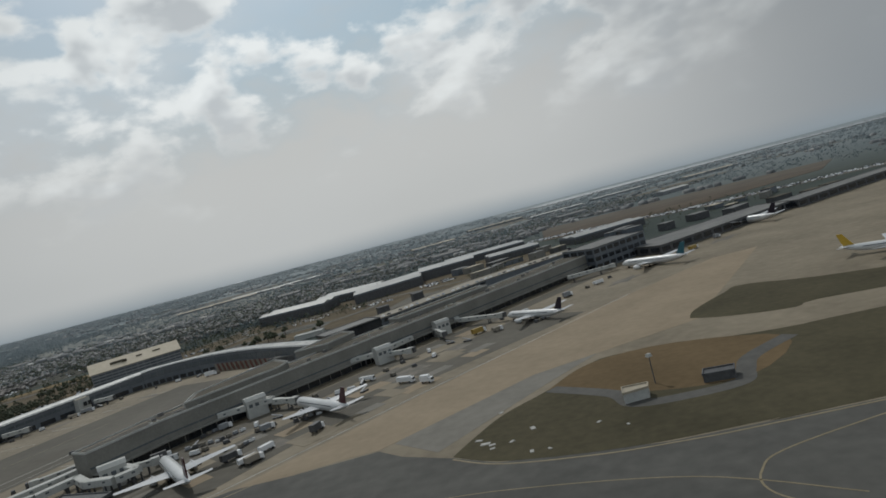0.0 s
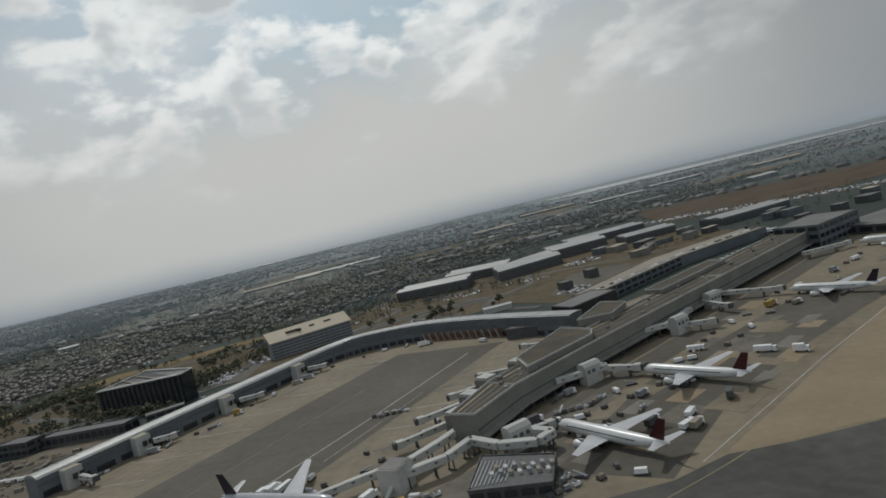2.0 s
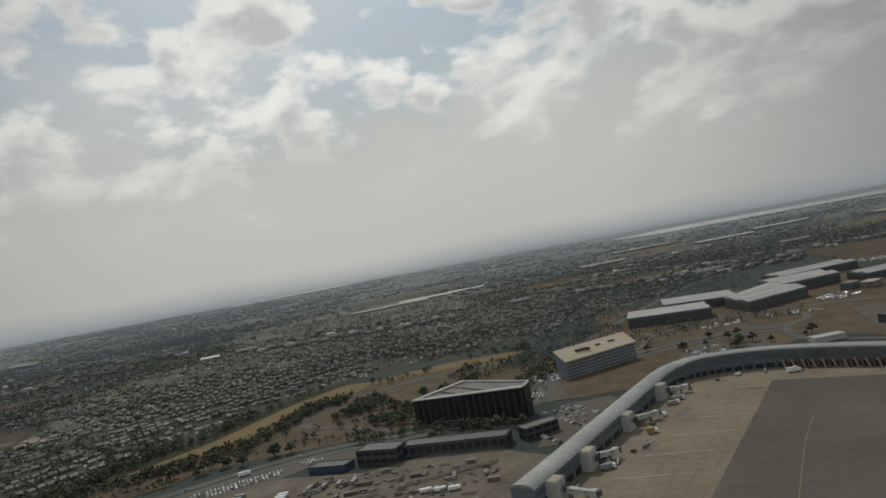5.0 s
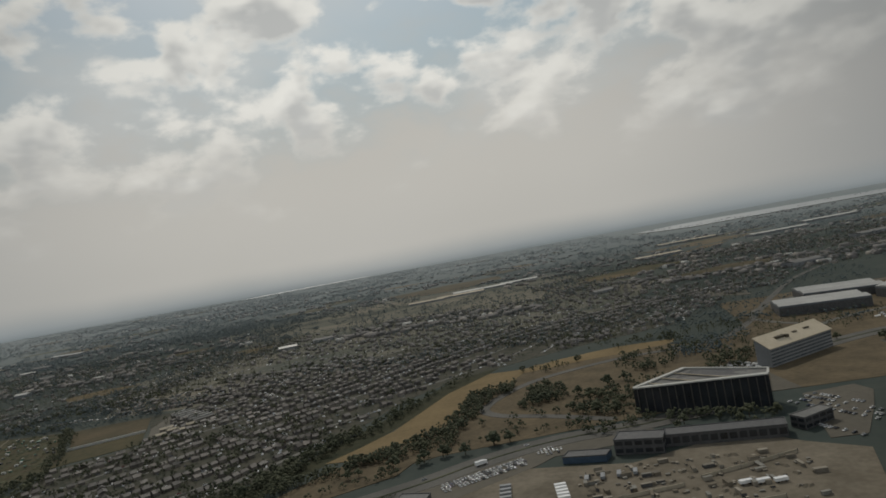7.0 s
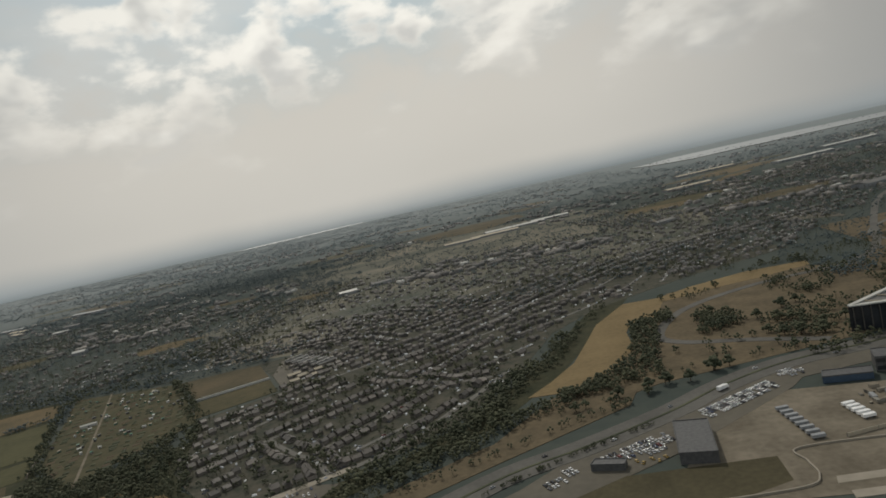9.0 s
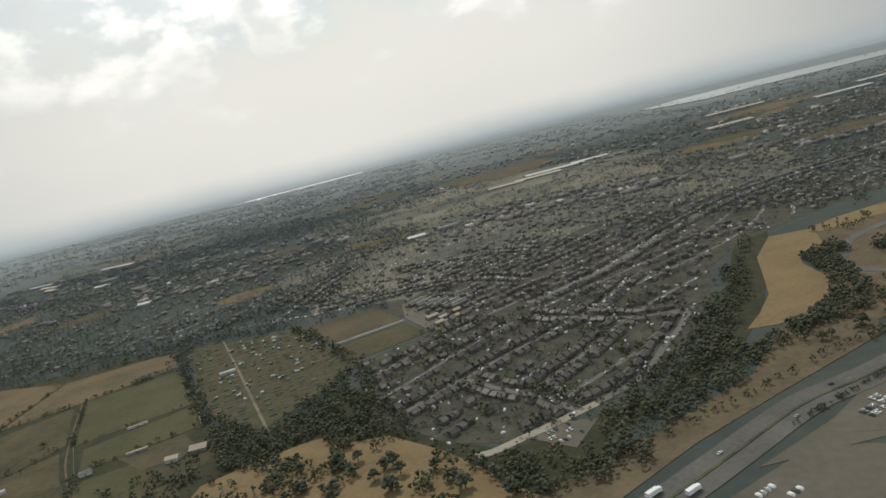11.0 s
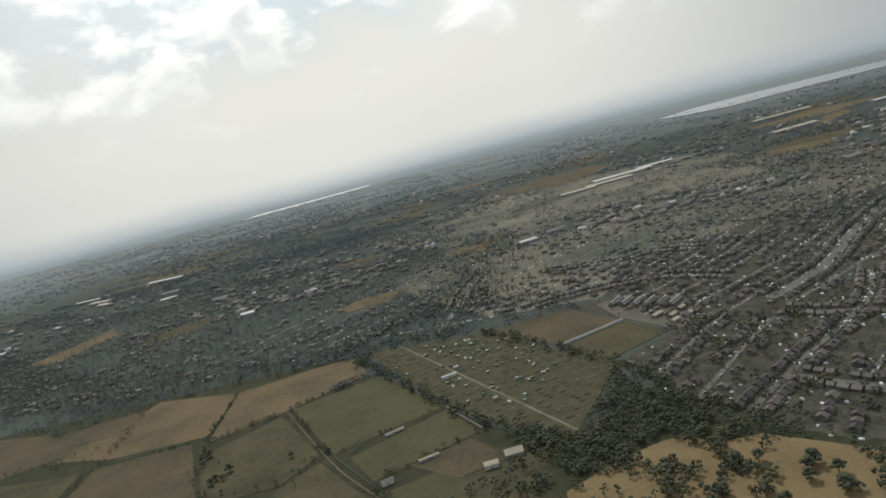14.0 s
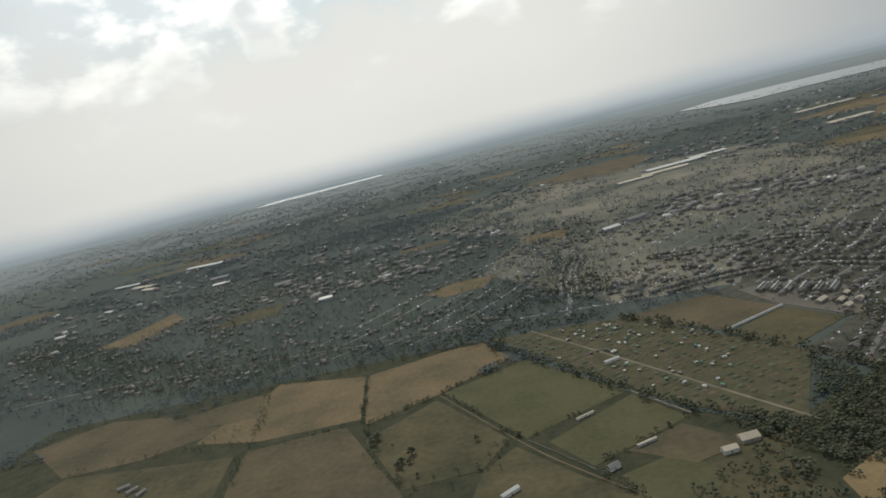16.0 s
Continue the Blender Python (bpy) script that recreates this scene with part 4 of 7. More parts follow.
def block(name, label, outline, h, wall, roof, rows=0, category="building", per=5.0, parap=True):
    body = thing(name, label, category)
    part("wall", Shape().prism(outline, 0, h), wall, body)
    cx, cy = (sum(p[k] for p in outline) / len(outline) for k in (0, 1))
    part("roof", Shape().prism([(cx + (x - cx) * 0.97, cy + (y - cy) * 0.97) for x, y in outline], h, h + 0.15), roof, body)
    if parap:
        parapet(body, outline, h, roof, 0.7, 0.4)
    n = len(outline)
    area = sum(outline[i][0] * outline[(i + 1) % n][1] - outline[(i + 1) % n][0] * outline[i][1] for i in range(n))
    pts = outline if area > 0 else outline[::-1]
    if rows:
        step = h / rows
        for i in range(n):
            a, b = offset(pts[i], pts[(i + 1) % n], -0.08)
            k = max(2, int((Vector(b) - Vector(a)).length / per))
            if (a[1] + b[1]) / 2 > cy + 1 and i:      # hidden back walls stay plain
                continue
            for r in range(rows):
                wall_windows(body, a, b, step * r + step * 0.28, step * r + step * 0.8, k)
    return body


def hotel():
    """A long slab under one sloping cream roof that falls towards the apron."""
    body = thing("hotel", "pale banded hotel slab under a sloping cream roof", "building")
    near = [(-363, 611), (-298, 655)]
    back = offset(near[0], near[1], 14)
    ring = [(*near[0], 0), (*near[1], 0), (*back[1], 0), (*back[0], 0)]
    top = [(*near[0], 14.8), (*near[1], 14.8), (*back[1], 22.6), (*back[0], 22.6)]
    part("wall", Shape().loft([ring, top]), GREY_CLAD, body)
    c0, c1 = offset(near[0], near[1], -0.9)
    d0, d1 = offset(near[0], near[1], 14.6)
    e0, e1 = Vector(c0).lerp(Vector(c1), -0.015), Vector(c0).lerp(Vector(c1), 1.015)
    f0, f1 = Vector(d0).lerp(Vector(d1), -0.015), Vector(d0).lerp(Vector(d1), 1.015)
    part("roof", Shape().loft([[(*e0, 14.7), (*e1, 14.7), (*f1, 23.1), (*f0, 23.1)], [(*e0, 15.3), (*e1, 15.3), (*f1, 23.7), (*f0, 23.7)]]), ROOF_CREAM, body, "sloping cream roof")
    for u, v, w, d, h in ((0.30, 0.55, 12, 3.5, 1.6), (0.38, 0.45, 4, 3, 2.2), (0.55, 0.6, 5, 2.5, 1.0), (0.75, 0.62, 7, 2.5, 0.9)):
        p = Vector(near[0]).lerp(Vector(near[1]), u).lerp(Vector(back[0]).lerp(Vector(back[1]), u), v)
        z = 15 + 8 * v
        part("roof_plant", Shape().box(p.x, p.y, z - 0.6, z + h, w, d, 34), ROOF_BROWN, body, "low brown roof plant")
    a, b = offset(near[0], near[1], -0.08)
    for r in range(5):
        wall_windows(body, a, b, 1.2 + r * 2.75, 2.6 + r * 2.75, 14, gap=0.1, glass=HAZED_GLASS)
    a, b = offset(near[1], back[1], -0.08)
    for r in range(5):
        wall_windows(body, a, b, 1.2 + r * 2.75, 2.6 + r * 2.75, 3, gap=0.3, glass=HAZED_GLASS)


hotel()


def office():
    """A wedge in plan whose roof rises to its back corner."""
    body = thing("office_block", "dark glazed wedge shaped office block with a white rimmed roof", "building")
    plan, high = [(-483, 536), (-397, 511), (-393, 522), (-444, 546)], [18.2, 21.5, 22.5, 25.0]
    ring = lambda k, dz: [((-429 + (x + 429) * k), 529 + (y - 529) * k, z + dz) for (x, y), z in zip(plan, high)]
    part("wall", Shape().loft([[(x, y, 0) for x, y in plan], ring(1.0, -0.2)]), DARK_GLASS, body)
    part("roof", Shape().loft([ring(0.995, -0.25), ring(0.995, 0.1)]), ROOF_GREY, body)
    part("roof_well", Shape().loft([ring(0.62, 0.0), ring(0.62, 0.25)]), STEEL_DARK, body, "dark roof well")
    edge = ring(0.99, 0.5)
    for i, w in enumerate((4.2, 1.6, 1.6, 3.4)):
        part("roof_rim", Shape().tube(edge[i], edge[(i + 1) % 4], w, 0.9), WHITE_CLAD, body, "white roof rim")
    for u in (0.25, 0.5, 0.75):
        part("roof_beam", Shape().tube(Vector(edge[0]).lerp(Vector(edge[3]), u), Vector(edge[0]).lerp(Vector(edge[1]), u), 0.9, 0.6), ROOF_PALE, body)
    for k in range(17):
        u = (k + 0.5) / 17
        part("fin", Shape().box(-483 + 86 * u, 536 - 25 * u - 0.6, 0.5, 17.0 + 3.2 * u, 0.7, 0.9, -16), FINS, body)


office()
block("depot", "dark two storey depot in the yard", [(-508, 456), (-480, 449), (-476, 463), (-503, 471)], 9, STEEL_DARK, STEEL_DARK, 2)
block("depot", "low dark depot with a pale roof edge", [(-479, 459), (-410, 450), (-407, 463), (-476, 472)], 7, STEEL_DARK, STEEL_DARK, 1)
block("site_office", "dark site office block beside the concourse", [(-403, 466), (-381, 478), (-377, 470), (-398, 457)], 7, STEEL_DARK, ROOF_GREY, 2)
block("blue_shed", "long low shed clad in blue sheeting", [(-540, 452), (-514, 447), (-510, 457), (-536, 462)], 4.0, BLUE_SHEET, STEEL_DARK, 0)
block("cargo_shed", "dark flat roofed cargo shed", [(-640, 380), (-622, 376), (-616, 416), (-634, 420)], 6, STEEL_DARK, STEEL_DARK, 0)
block("cargo_shed", "small dark flat roofed shed", [(-684, 388), (-667, 383), (-665, 389), (-681, 394)], 3.5, STEEL_DARK, STEEL_DARK, 0)
block("terminal_hall", "dark boxy terminal hall", [(98, 560), (150, 600), (128, 632), (78, 592)], 18, SLATE_CLAD, ROOF_GREY, 3, per=8)
block("terminal_hall", "long grey terminal building beside the far stands", [(150, 560), (300, 650), (285, 690), (128, 610)], 7, STEEL_DARK, ROOF_GREY, 1, per=12)
block("far_pier", "grey far pier with aircraft stands", [(300, 640), (480, 735), (470, 760), (290, 670)], 7, STEEL_DARK, ROOF_GREY, 1, per=14)
block("car_park_deck", "long pale concrete parking deck", [(-82, 528), (10, 622), (112, 690), (100, 716), (-8, 650), (-96, 545)], 9, SLATE_CLAD, CONCRETE_PALE, 2, per=10)
for q, h in (([(-279, 830), (-189, 812), (-183, 868), (-270, 884)], 12), ([(-223, 905), (-138, 885), (-130, 950), (-214, 968)], 11), ([(-150, 805), (-70, 850), (-76, 950), (-158, 870)], 12), ([(-76, 900), (0, 925), (-4, 990), (-84, 975)], 13), ([(20, 900), (90, 918), (84, 960), (14, 940)], 9), ([(-40, 1010), (80, 1050), (70, 1100), (-50, 1060)], 10), ([(130, 860), (230, 900), (215, 940), (115, 900)], 9)):
    shed = thing("warehouse", "large warehouse with a pale low pitched metal roof", "warehouse", group="warehouses")
    part("wall", Shape().prism(q, 0, h - 2), STEEL_DARK, shed)
    part("wall_band", Shape().prism(q, h - 2, h), SLATE_CLAD, shed)
    ax, bx = Vector(q[0]), Vector(q[1])
    cx, dx = Vector(q[2]), Vector(q[3])
    for k in range(2):
        m0, m1 = ax.lerp(dx, k / 2), bx.lerp(cx, k / 2)
        n0, n1 = ax.lerp(dx, (k + 1) / 2), bx.lerp(cx, (k + 1) / 2)
        r0, r1 = (m0 + n0) / 2, (m1 + n1) / 2
        part("roof", Shape().loft([[(m0.x, m0.y, h), (n0.x, n0.y, h), (r0.x, r0.y, h + 2)], [(m1.x, m1.y, h), (n1.x, n1.y, h), (r1.x, r1.y, h + 2)]]), ROOF_METAL, shed, "dull metal roof")
block("tent", "low white tent roof behind the concourse", [(-167, 600), (-142, 604), (-143, 616), (-168, 612)], 4, WHITE_CLAD, WHITE_CLAD, 0)
block("link_block", "dark service block at the foot of the curved concourse", [(-150, 480), (-112, 466), (-106, 480), (-140, 494)], 7, STEEL_DARK, ROOF_GREY, 0)
block("vent_block", "dark ventilation block in the car park", [(-94, 634), (-84, 638), (-88, 648), (-98, 644)], 7, STEEL_DARK, ROOF_GREY, 0)
block("vent_block", "dark ventilation block in the car park", [(-64, 672), (-54, 676), (-58, 688), (-68, 684)], 8, STEEL_DARK, ROOF_GREY, 0)
block("link_hall", "dark glazed hall between pier and concourse", [(-104, 470), (-70, 500), (-84, 520), (-116, 490)], 14, DARK_GLASS, ROOF_GREY, 0)
# equipment shed below the pier and the little navigation building on the grass
shed = block("equipment_shed", "low dark equipment shed with slatted roof and pale crates", [(-168, 250), (-141, 245), (-138, 266), (-164, 277)], 4.2, STEEL_DARK, STEEL_DARK, 1)
for k in range(9):
    part("roof_slat", Shape().tube((-167 + 1.4 * k, 252, 4.5), (-163.5 + 1.4 * k, 272 - 0.6 * k, 4.5), 0.5, 0.3), GREY_CLAD, shed)
for k in range(14):
    part("roof_unit", Shape().box(-160 + 1.55 * k, 258.5 + (k % 2) * 4.5 - 0.35 * k, 4.3, 5.4 + (k % 3) * 0.3, 1.3, 2.6, 10), (WHITE_CLAD, CONCRETE_PALE, GREY_CLAD)[k % 3], shed, "pale crate on the roof")
block("equipment_hut", "small white hut on the grass island", [(43, 241), (51, 242), (52, 246), (44, 247)], 3.2, WHITE_CLAD, ROOF_PALE, 0)
block("bunker", "dark low bunker on the grass island", [(68, 243), (77, 241), (79, 246), (70, 248)], 2.4, STEEL_DARK, STEEL_DARK, 0)
mast = thing("navigation_mast", "thin mast with a white head on the grass", "mast")
part("pole", Shape().box(56, 254, 0, 9, 0.3, 0.3), STEEL_DARK, mast)
part("head", Shape().box(56, 254, 9, 10, 1.6, 1.6, 30, 0.7), WHITE_CLAD, mast, "white head")


# ---- jet bridges ----
def jet_bridge(a, b, z=4.6, w=2.7, cab=True, fixed=False):
    body = thing("jet_bridge", "white boarding bridge on steel legs" if not fixed else "white fixed link bridge on steel legs", "jet bridge", group="boarding bridges")
    a, b = Vector((*a, z)), Vector((*b, z - (0.5 if cab else 0)))
    m = a.lerp(b, 0.5)
    part("tunnel", Shape().tube(a, m, w, 2.7), WHITE_CLAD, body)
    part("tunnel", Shape().tube(m, b, w * (0.86 if cab else 1), 2.4 if cab else 2.7), WHITE_CLAD, body)
    side = Vector((-(b - a).y, (b - a).x, 0)).normalized() * (w / 2 + 0.05)
    for k in range(max(2, int((b - a).length / 6))):
        p = a.lerp(b, (k + 0.5) / max(2, int((b - a).length / 6)))
        for sgn in (-1, 1):
            q = p + side * sgn * (1.0 if k < int((b - a).length / 12) else 0.98)
            part("window", Shape().box(q.x, q.y, z - 0.1, z + 0.55, 1.3, 0.12, math.degrees(math.atan2((b - a).y, (b - a).x))), HAZED_GLASS, body)
    for u in (0.12, 0.72):
        p = a.lerp(b, u)
        s = Shape()
        for sgn in (-1, 1):
            q = p + side * sgn * 0.7
            s.box(q.x, q.y, 0, z - 1.4, 0.5, 0.5)
        s.box(p.x, p.y, 0.2, 0.7, w + 0.6, 0.6, math.degrees(math.atan2(side.y, side.x)))
        part("leg", s, STEEL_DARK, body)
    if cab:
        t = math.degrees(math.atan2((b - a).y, (b - a).x))
        part("cab", Shape().box(b.x, b.y, z - 2.0, z + 1.0, 3.6, 3.6, t, 0.94), WHITE_CLAD, body, "boxy end cab")
        part("canopy", Shape().box(b.x + math.cos(radians(t)) * 2.6, b.y + math.sin(radians(t)) * 2.6, z - 1.9, z + 0.9, 0.8, 3.2, t), STEEL_DARK, body)
    return body


for a, b in (((-165, 366), (-180, 361)), ((-172, 344), (-193, 334)), ((-177, 321), (-199, 308)), ((-203, 281), (-228, 270)), ((-148, 385), (-166, 388)), ((-120, 425), (-140, 434)),
             ((-147, 291), (-137, 296)), ((-105, 352), (-92, 345)), ((-14, 459), (14, 440)), ((70, 530), (106, 538)), ((-62, 405), (-40, 398)), ((-30, 448), (-22, 425)), ((190, 600), (222, 648)),
             ((-360, 399), (-350, 404)), ((-331, 456), (-318, 462)), ((-300, 512), (-288, 514)), ((-378, 359), (-366, 352))):
    jet_bridge(a, b)
for a, b in (((-197, 276), (-180, 297)), ((-180, 297), (-170, 312)), ((-193, 272), (-177, 279)), ((-177, 279), (-168, 292)), ((-168, 292), (-157, 281)), ((-157, 281), (-143, 277)), ((-143, 277), (-137, 283)), ((-137, 283), (-147, 291)),
             ((-118, 360), (-105, 352)), ((-130, 344), (-105, 352)), ((-42, 430), (-62, 405)), ((-80, 402), (-62, 405)), ((-20, 470), (-14, 459))):
    jet_bridge(a, b, 5.6, 3.4, False, True)
for x, y in ((-165, 366), (-172, 344), (-177, 321), (-148, 385), (-120, 425)):
    box = thing("gate_house", "grey white gate house linking a bridge to the pier", "building", group="gate houses")
    part("wall", Shape().box(x + 6, y - 5.5, 0, 8.8, 17, 8, -42), CONCRETE_WALL, box)
    part("upper_floor", Shape().box(x + 3, y - 3, 8.8, 10.2, 8, 7, -42), WHITE_CLAD, box)
    part("roof", Shape().box(x + 6, y - 5.5, 8.8, 9.0, 16.4, 7.4, -42), ROOF_PALE, box)
    part("window", Shape().box(x - 0.9, y + 0.8, 5.0, 7.4, 0.3, 5.5, -42), DARK_GLASS, box)
node = thing("stair_tower", "white bridge stair tower at the pier end", "building")
part("wall", Shape().prism([(-201, 270), (-193, 266), (-189, 276), (-197, 280)], 0, 9.6), WHITE_CLAD, node)
part("roof", Shape().prism([(-200.5, 270.2), (-193.2, 266.6), (-189.5, 275.8), (-196.8, 279.4)], 9.6, 9.8), ROOF_GREY, node)
part("stair", Shape().tube((-196, 268, 4), (-199, 262, 0.3), 1.6, 0.6), WHITE_CLAD, node, "outside stair")
for x, y in ((-150, 288), (-113, 350), (-56, 403), (-24, 445)):
    box = thing("bridge_hall", "white boxy bridge hall with a flat roof", "building", group="bridge halls")
    part("wall", Shape().box(x, y, 0, 8.4, 10, 5.5, 35), WHITE_CLAD, box)
    c, k = math.cos(radians(35)), math.sin(radians(35))
    spin = lambda u, v, z: (x + u * c - v * k, y + u * k + v * c, z)
    part("roof", Shape().loft([[spin(u, -2.9, 8.4), spin(u, 2.9, 8.4), spin(u, 1.4, 9.9), spin(u, -1.4, 9.9)] for u in (-5.2, 5.2)]), WHITE_CLAD, box, "white mansard roof")
    for u in (-3, 0, 3):
        part("window", Shape().box(*spin(u, -2.8, 0)[:2], 5.2, 6.8, 1.8, 0.12, 35), HAZED_GLASS, box)


# ---- aircraft ----
def airliner(name, label, length, span, paint, tail, nose, heading, stripe=None):
    """nose: plan point of the nose tip; heading: degrees of the way that the nose points."""
    d = Vector((math.cos(radians(heading)), math.sin(radians(heading)), 0))
    body = thing(name, label, "aircraft", at=Matrix.Translation((nose[0], nose[1], 0)) @ Matrix.Rotation(radians(heading + 180), 4, "Z"))
    R = length * 0.047
    zc = R * 0.75 + 1.9
    # fuselage along +x, nose at 0
    stations = ((0, 0.02, -0.25), (0.012, 0.32, -0.2), (0.035, 0.62, -0.12), (0.075, 0.9, -0.03), (0.12, 1, 0), (0.40, 1, 0), (0.68, 1, 0), (0.80, 0.86, 0.12), (0.90, 0.58, 0.32), (0.97, 0.28, 0.5), (1.0, 0.10, 0.56))
    rings = [[(u * length, R * k * math.cos(a), zc + R * dz + R * k * math.sin(a)) for a in (2 * math.pi * i / 16 for i in range(16))] for u, k, dz in stations]
    part("fuselage", Shape().loft(rings), paint, body, smooth=True)
    for sgn in (-1, 1):
        # cabin windows: a thin dark row
        for z, w in ((0.28, 0.30),):
            s = Shape().box(length * 0.45, sgn * R * 0.965, zc + R * z, zc + R * z + 0.36, length * 0.62, 0.12)
            part("window_strip", s, HAZED_GLASS, body)
    part("cockpit_window", Shape().loft([[(length * 0.030, -R * 0.36, zc + R * 0.22), (length * 0.030, R * 0.36, zc + R * 0.22), (length * 0.030, R * 0.30, zc + R * 0.38), (length * 0.030, -R * 0.30, zc + R * 0.38)],
                                         [(length * 0.052, -R * 0.66, zc + R * 0.40), (length * 0.052, R * 0.66, zc + R * 0.40), (length * 0.052, R * 0.46, zc + R * 0.64), (length * 0.052, -R * 0.46, zc + R * 0.64)]]), DARK_GLASS, body)
    half = span / 2

    def blade(x0, c0, y0, z0, x1, c1, y1, z1, thick):
        def ring(x, c, y, z, th):
            return [(x, y, z), (x + c * 0.25, y, z + th * c * 0.6), (x + c * 0.6, y, z + th * c * 0.45), (x + c, y, z), (x + c * 0.6, y, z - th * c * 0.3), (x + c * 0.25, y, z - th * c * 0.45)]
        return Shape().loft([ring(x0, c0, y0, z0, thick), ring((x0 + x1) / 2 + 0.3, (c0 + c1) / 2 * 0.92, (y0 + y1) / 2, (z0 + z1) / 2, thick), ring(x1, c1, y1, z1, thick)])

    for sgn in (-1, 1):
        part("wing", blade(length * 0.33, length * 0.20, sgn * R * 0.5, zc - R * 0.45, length * 0.33 + half * 0.60, length * 0.055, sgn * half, zc + half * 0.09, 0.11), PLANE_BELLY, body, "grey swept wing")
        part("tailplane", blade(length * 0.88, length * 0.095, sgn * R * 0.2, zc + R * 0.5, length * 0.96, length * 0.04, sgn * span * 0.19, zc + R * 0.85, 0.09), PLANE_BELLY, body)
        ex, ey, ez = length * 0.31, sgn * half * 0.34, zc - R * 0.95
        er = R * 0.62
        prof = ((0, 0.86), (0.04, 1.0), (0.35, 1.0), (0.75, 0.8), (1.0, 0.5))
        eng = part("engine", Shape().loft([[(ex + u * length * 0.10, ey + er * k * math.cos(a), ez + er * k * math.sin(a)) for a in (2 * math.pi * i / 14 for i in range(14))] for u, k in prof]), paint, body, "round engine nacelle", smooth=True)
        part("intake", Shape().loft([[(ex - 0.03, ey + er * k * math.cos(a), ez + er * k * math.sin(a)) for a in (2 * math.pi * i / 14 for i in range(14))] for k in (0.80, 0.1)]), STEEL_DARK, eng)
        part("pylon", Shape().box(ex + length * 0.07, ey, ez + er * 0.7, zc - R * 0.2 + half * 0.02, length * 0.06, 0.4), PLANE_BELLY, body)
    fin = [(length * 0.84, 0), (length * 0.955, 0), (length * 1.0, 1), (length * 0.945, 1)]
    z0, z1 = zc + R * 0.7, zc + R * 0.9 + length * 0.135
    part("tail_fin", Shape().loft([[(x, y * th, z0 if k == 0 else z1) for x, k in ((fin[0][0], 0), (fin[1][0], 0), (fin[2][0], 1), (fin[3][0], 1))] for y, th in ((-1, 0.22), (1, 0.22))]), tail, body, "painted tail fin")
    for x, y in ((length * 0.10, 0), (length * 0.47, R * 1.1), (length * 0.47, -R * 1.1)):
        g = part("landing_gear", Shape().box(x, y, 0.5, zc - R * 0.6, 0.35, 0.35), STEEL_DARK, body)
        wheel = Shape()
        for dx, dy in ((0, -0.4), (0, 0.4)) if x < length * 0.2 else ((-0.7, -0.45), (-0.7, 0.45), (0.7, -0.45), (0.7, 0.45)):
            wheel.loft([[(x + dx + 0.55 * math.cos(a), y + dy + o, 0.56 + 0.55 * math.sin(a)) for a in (2 * math.pi * i / 10 for i in range(10))] for o in (-0.18, 0.18)])
        part("wheels", wheel, RUBBER, g)
    return body


def heading_of(nose, tail):
    return math.degrees(math.atan2(nose[1] - tail[1], nose[0] - tail[0]))


STANDS = (
    ("white twin engine airliner with dark red tail at its stand", 53, 43, PLANE_WHITE, TAIL_RED, (-134, 296.5), (-102, 253.5)),
    ("white twin engine airliner with dark red tail by boarding bridge", 51, 42, PLANE_WHITE, TAIL_RED, (-90, 343), (-57, 305)),
    ("white airliner with a dark tail parked by the terminal", 48, 42, PLANE_WHITE, TAIL_NAVY, (18, 437), (48, 400)),
    ("white airliner with a blue green tail parked by the terminal", 58, 50, PLANE_WHITE, TAIL_TEAL, (113, 536), (148, 489)),
    ("white airliner with a dark tail at the far stands", 62, 56, PLANE_WHITE, TAIL_NAVY, (230, 646), (258, 590)),
    ("silver wide body airliner with navy tail at pier end", 59, 58, PLANE_SILVER, TAIL_NAVY, (-214.5, 263), (-269, 288)),
    ("white airliner with a yellow tail on the taxiway", 45, 40, PLANE_WHITE, TAIL_GOLD, (222, 350), (188, 379)),
    ("white airliner with a dark tail behind the parking deck", 45, 40, PLANE_WHITE, TAIL_NAVY, (140, 690), (96, 706)),
    ("dark tailed airliner on the far taxiway", 45, 40, PLANE_WHITE, TAIL_NAVY, (300, 405), (254, 418)),
)
for label, length, span, paint, tail, nose, end in STANDS:
    airliner("airliner", label, length, span, paint, tail, nose, heading_of(nose, end))


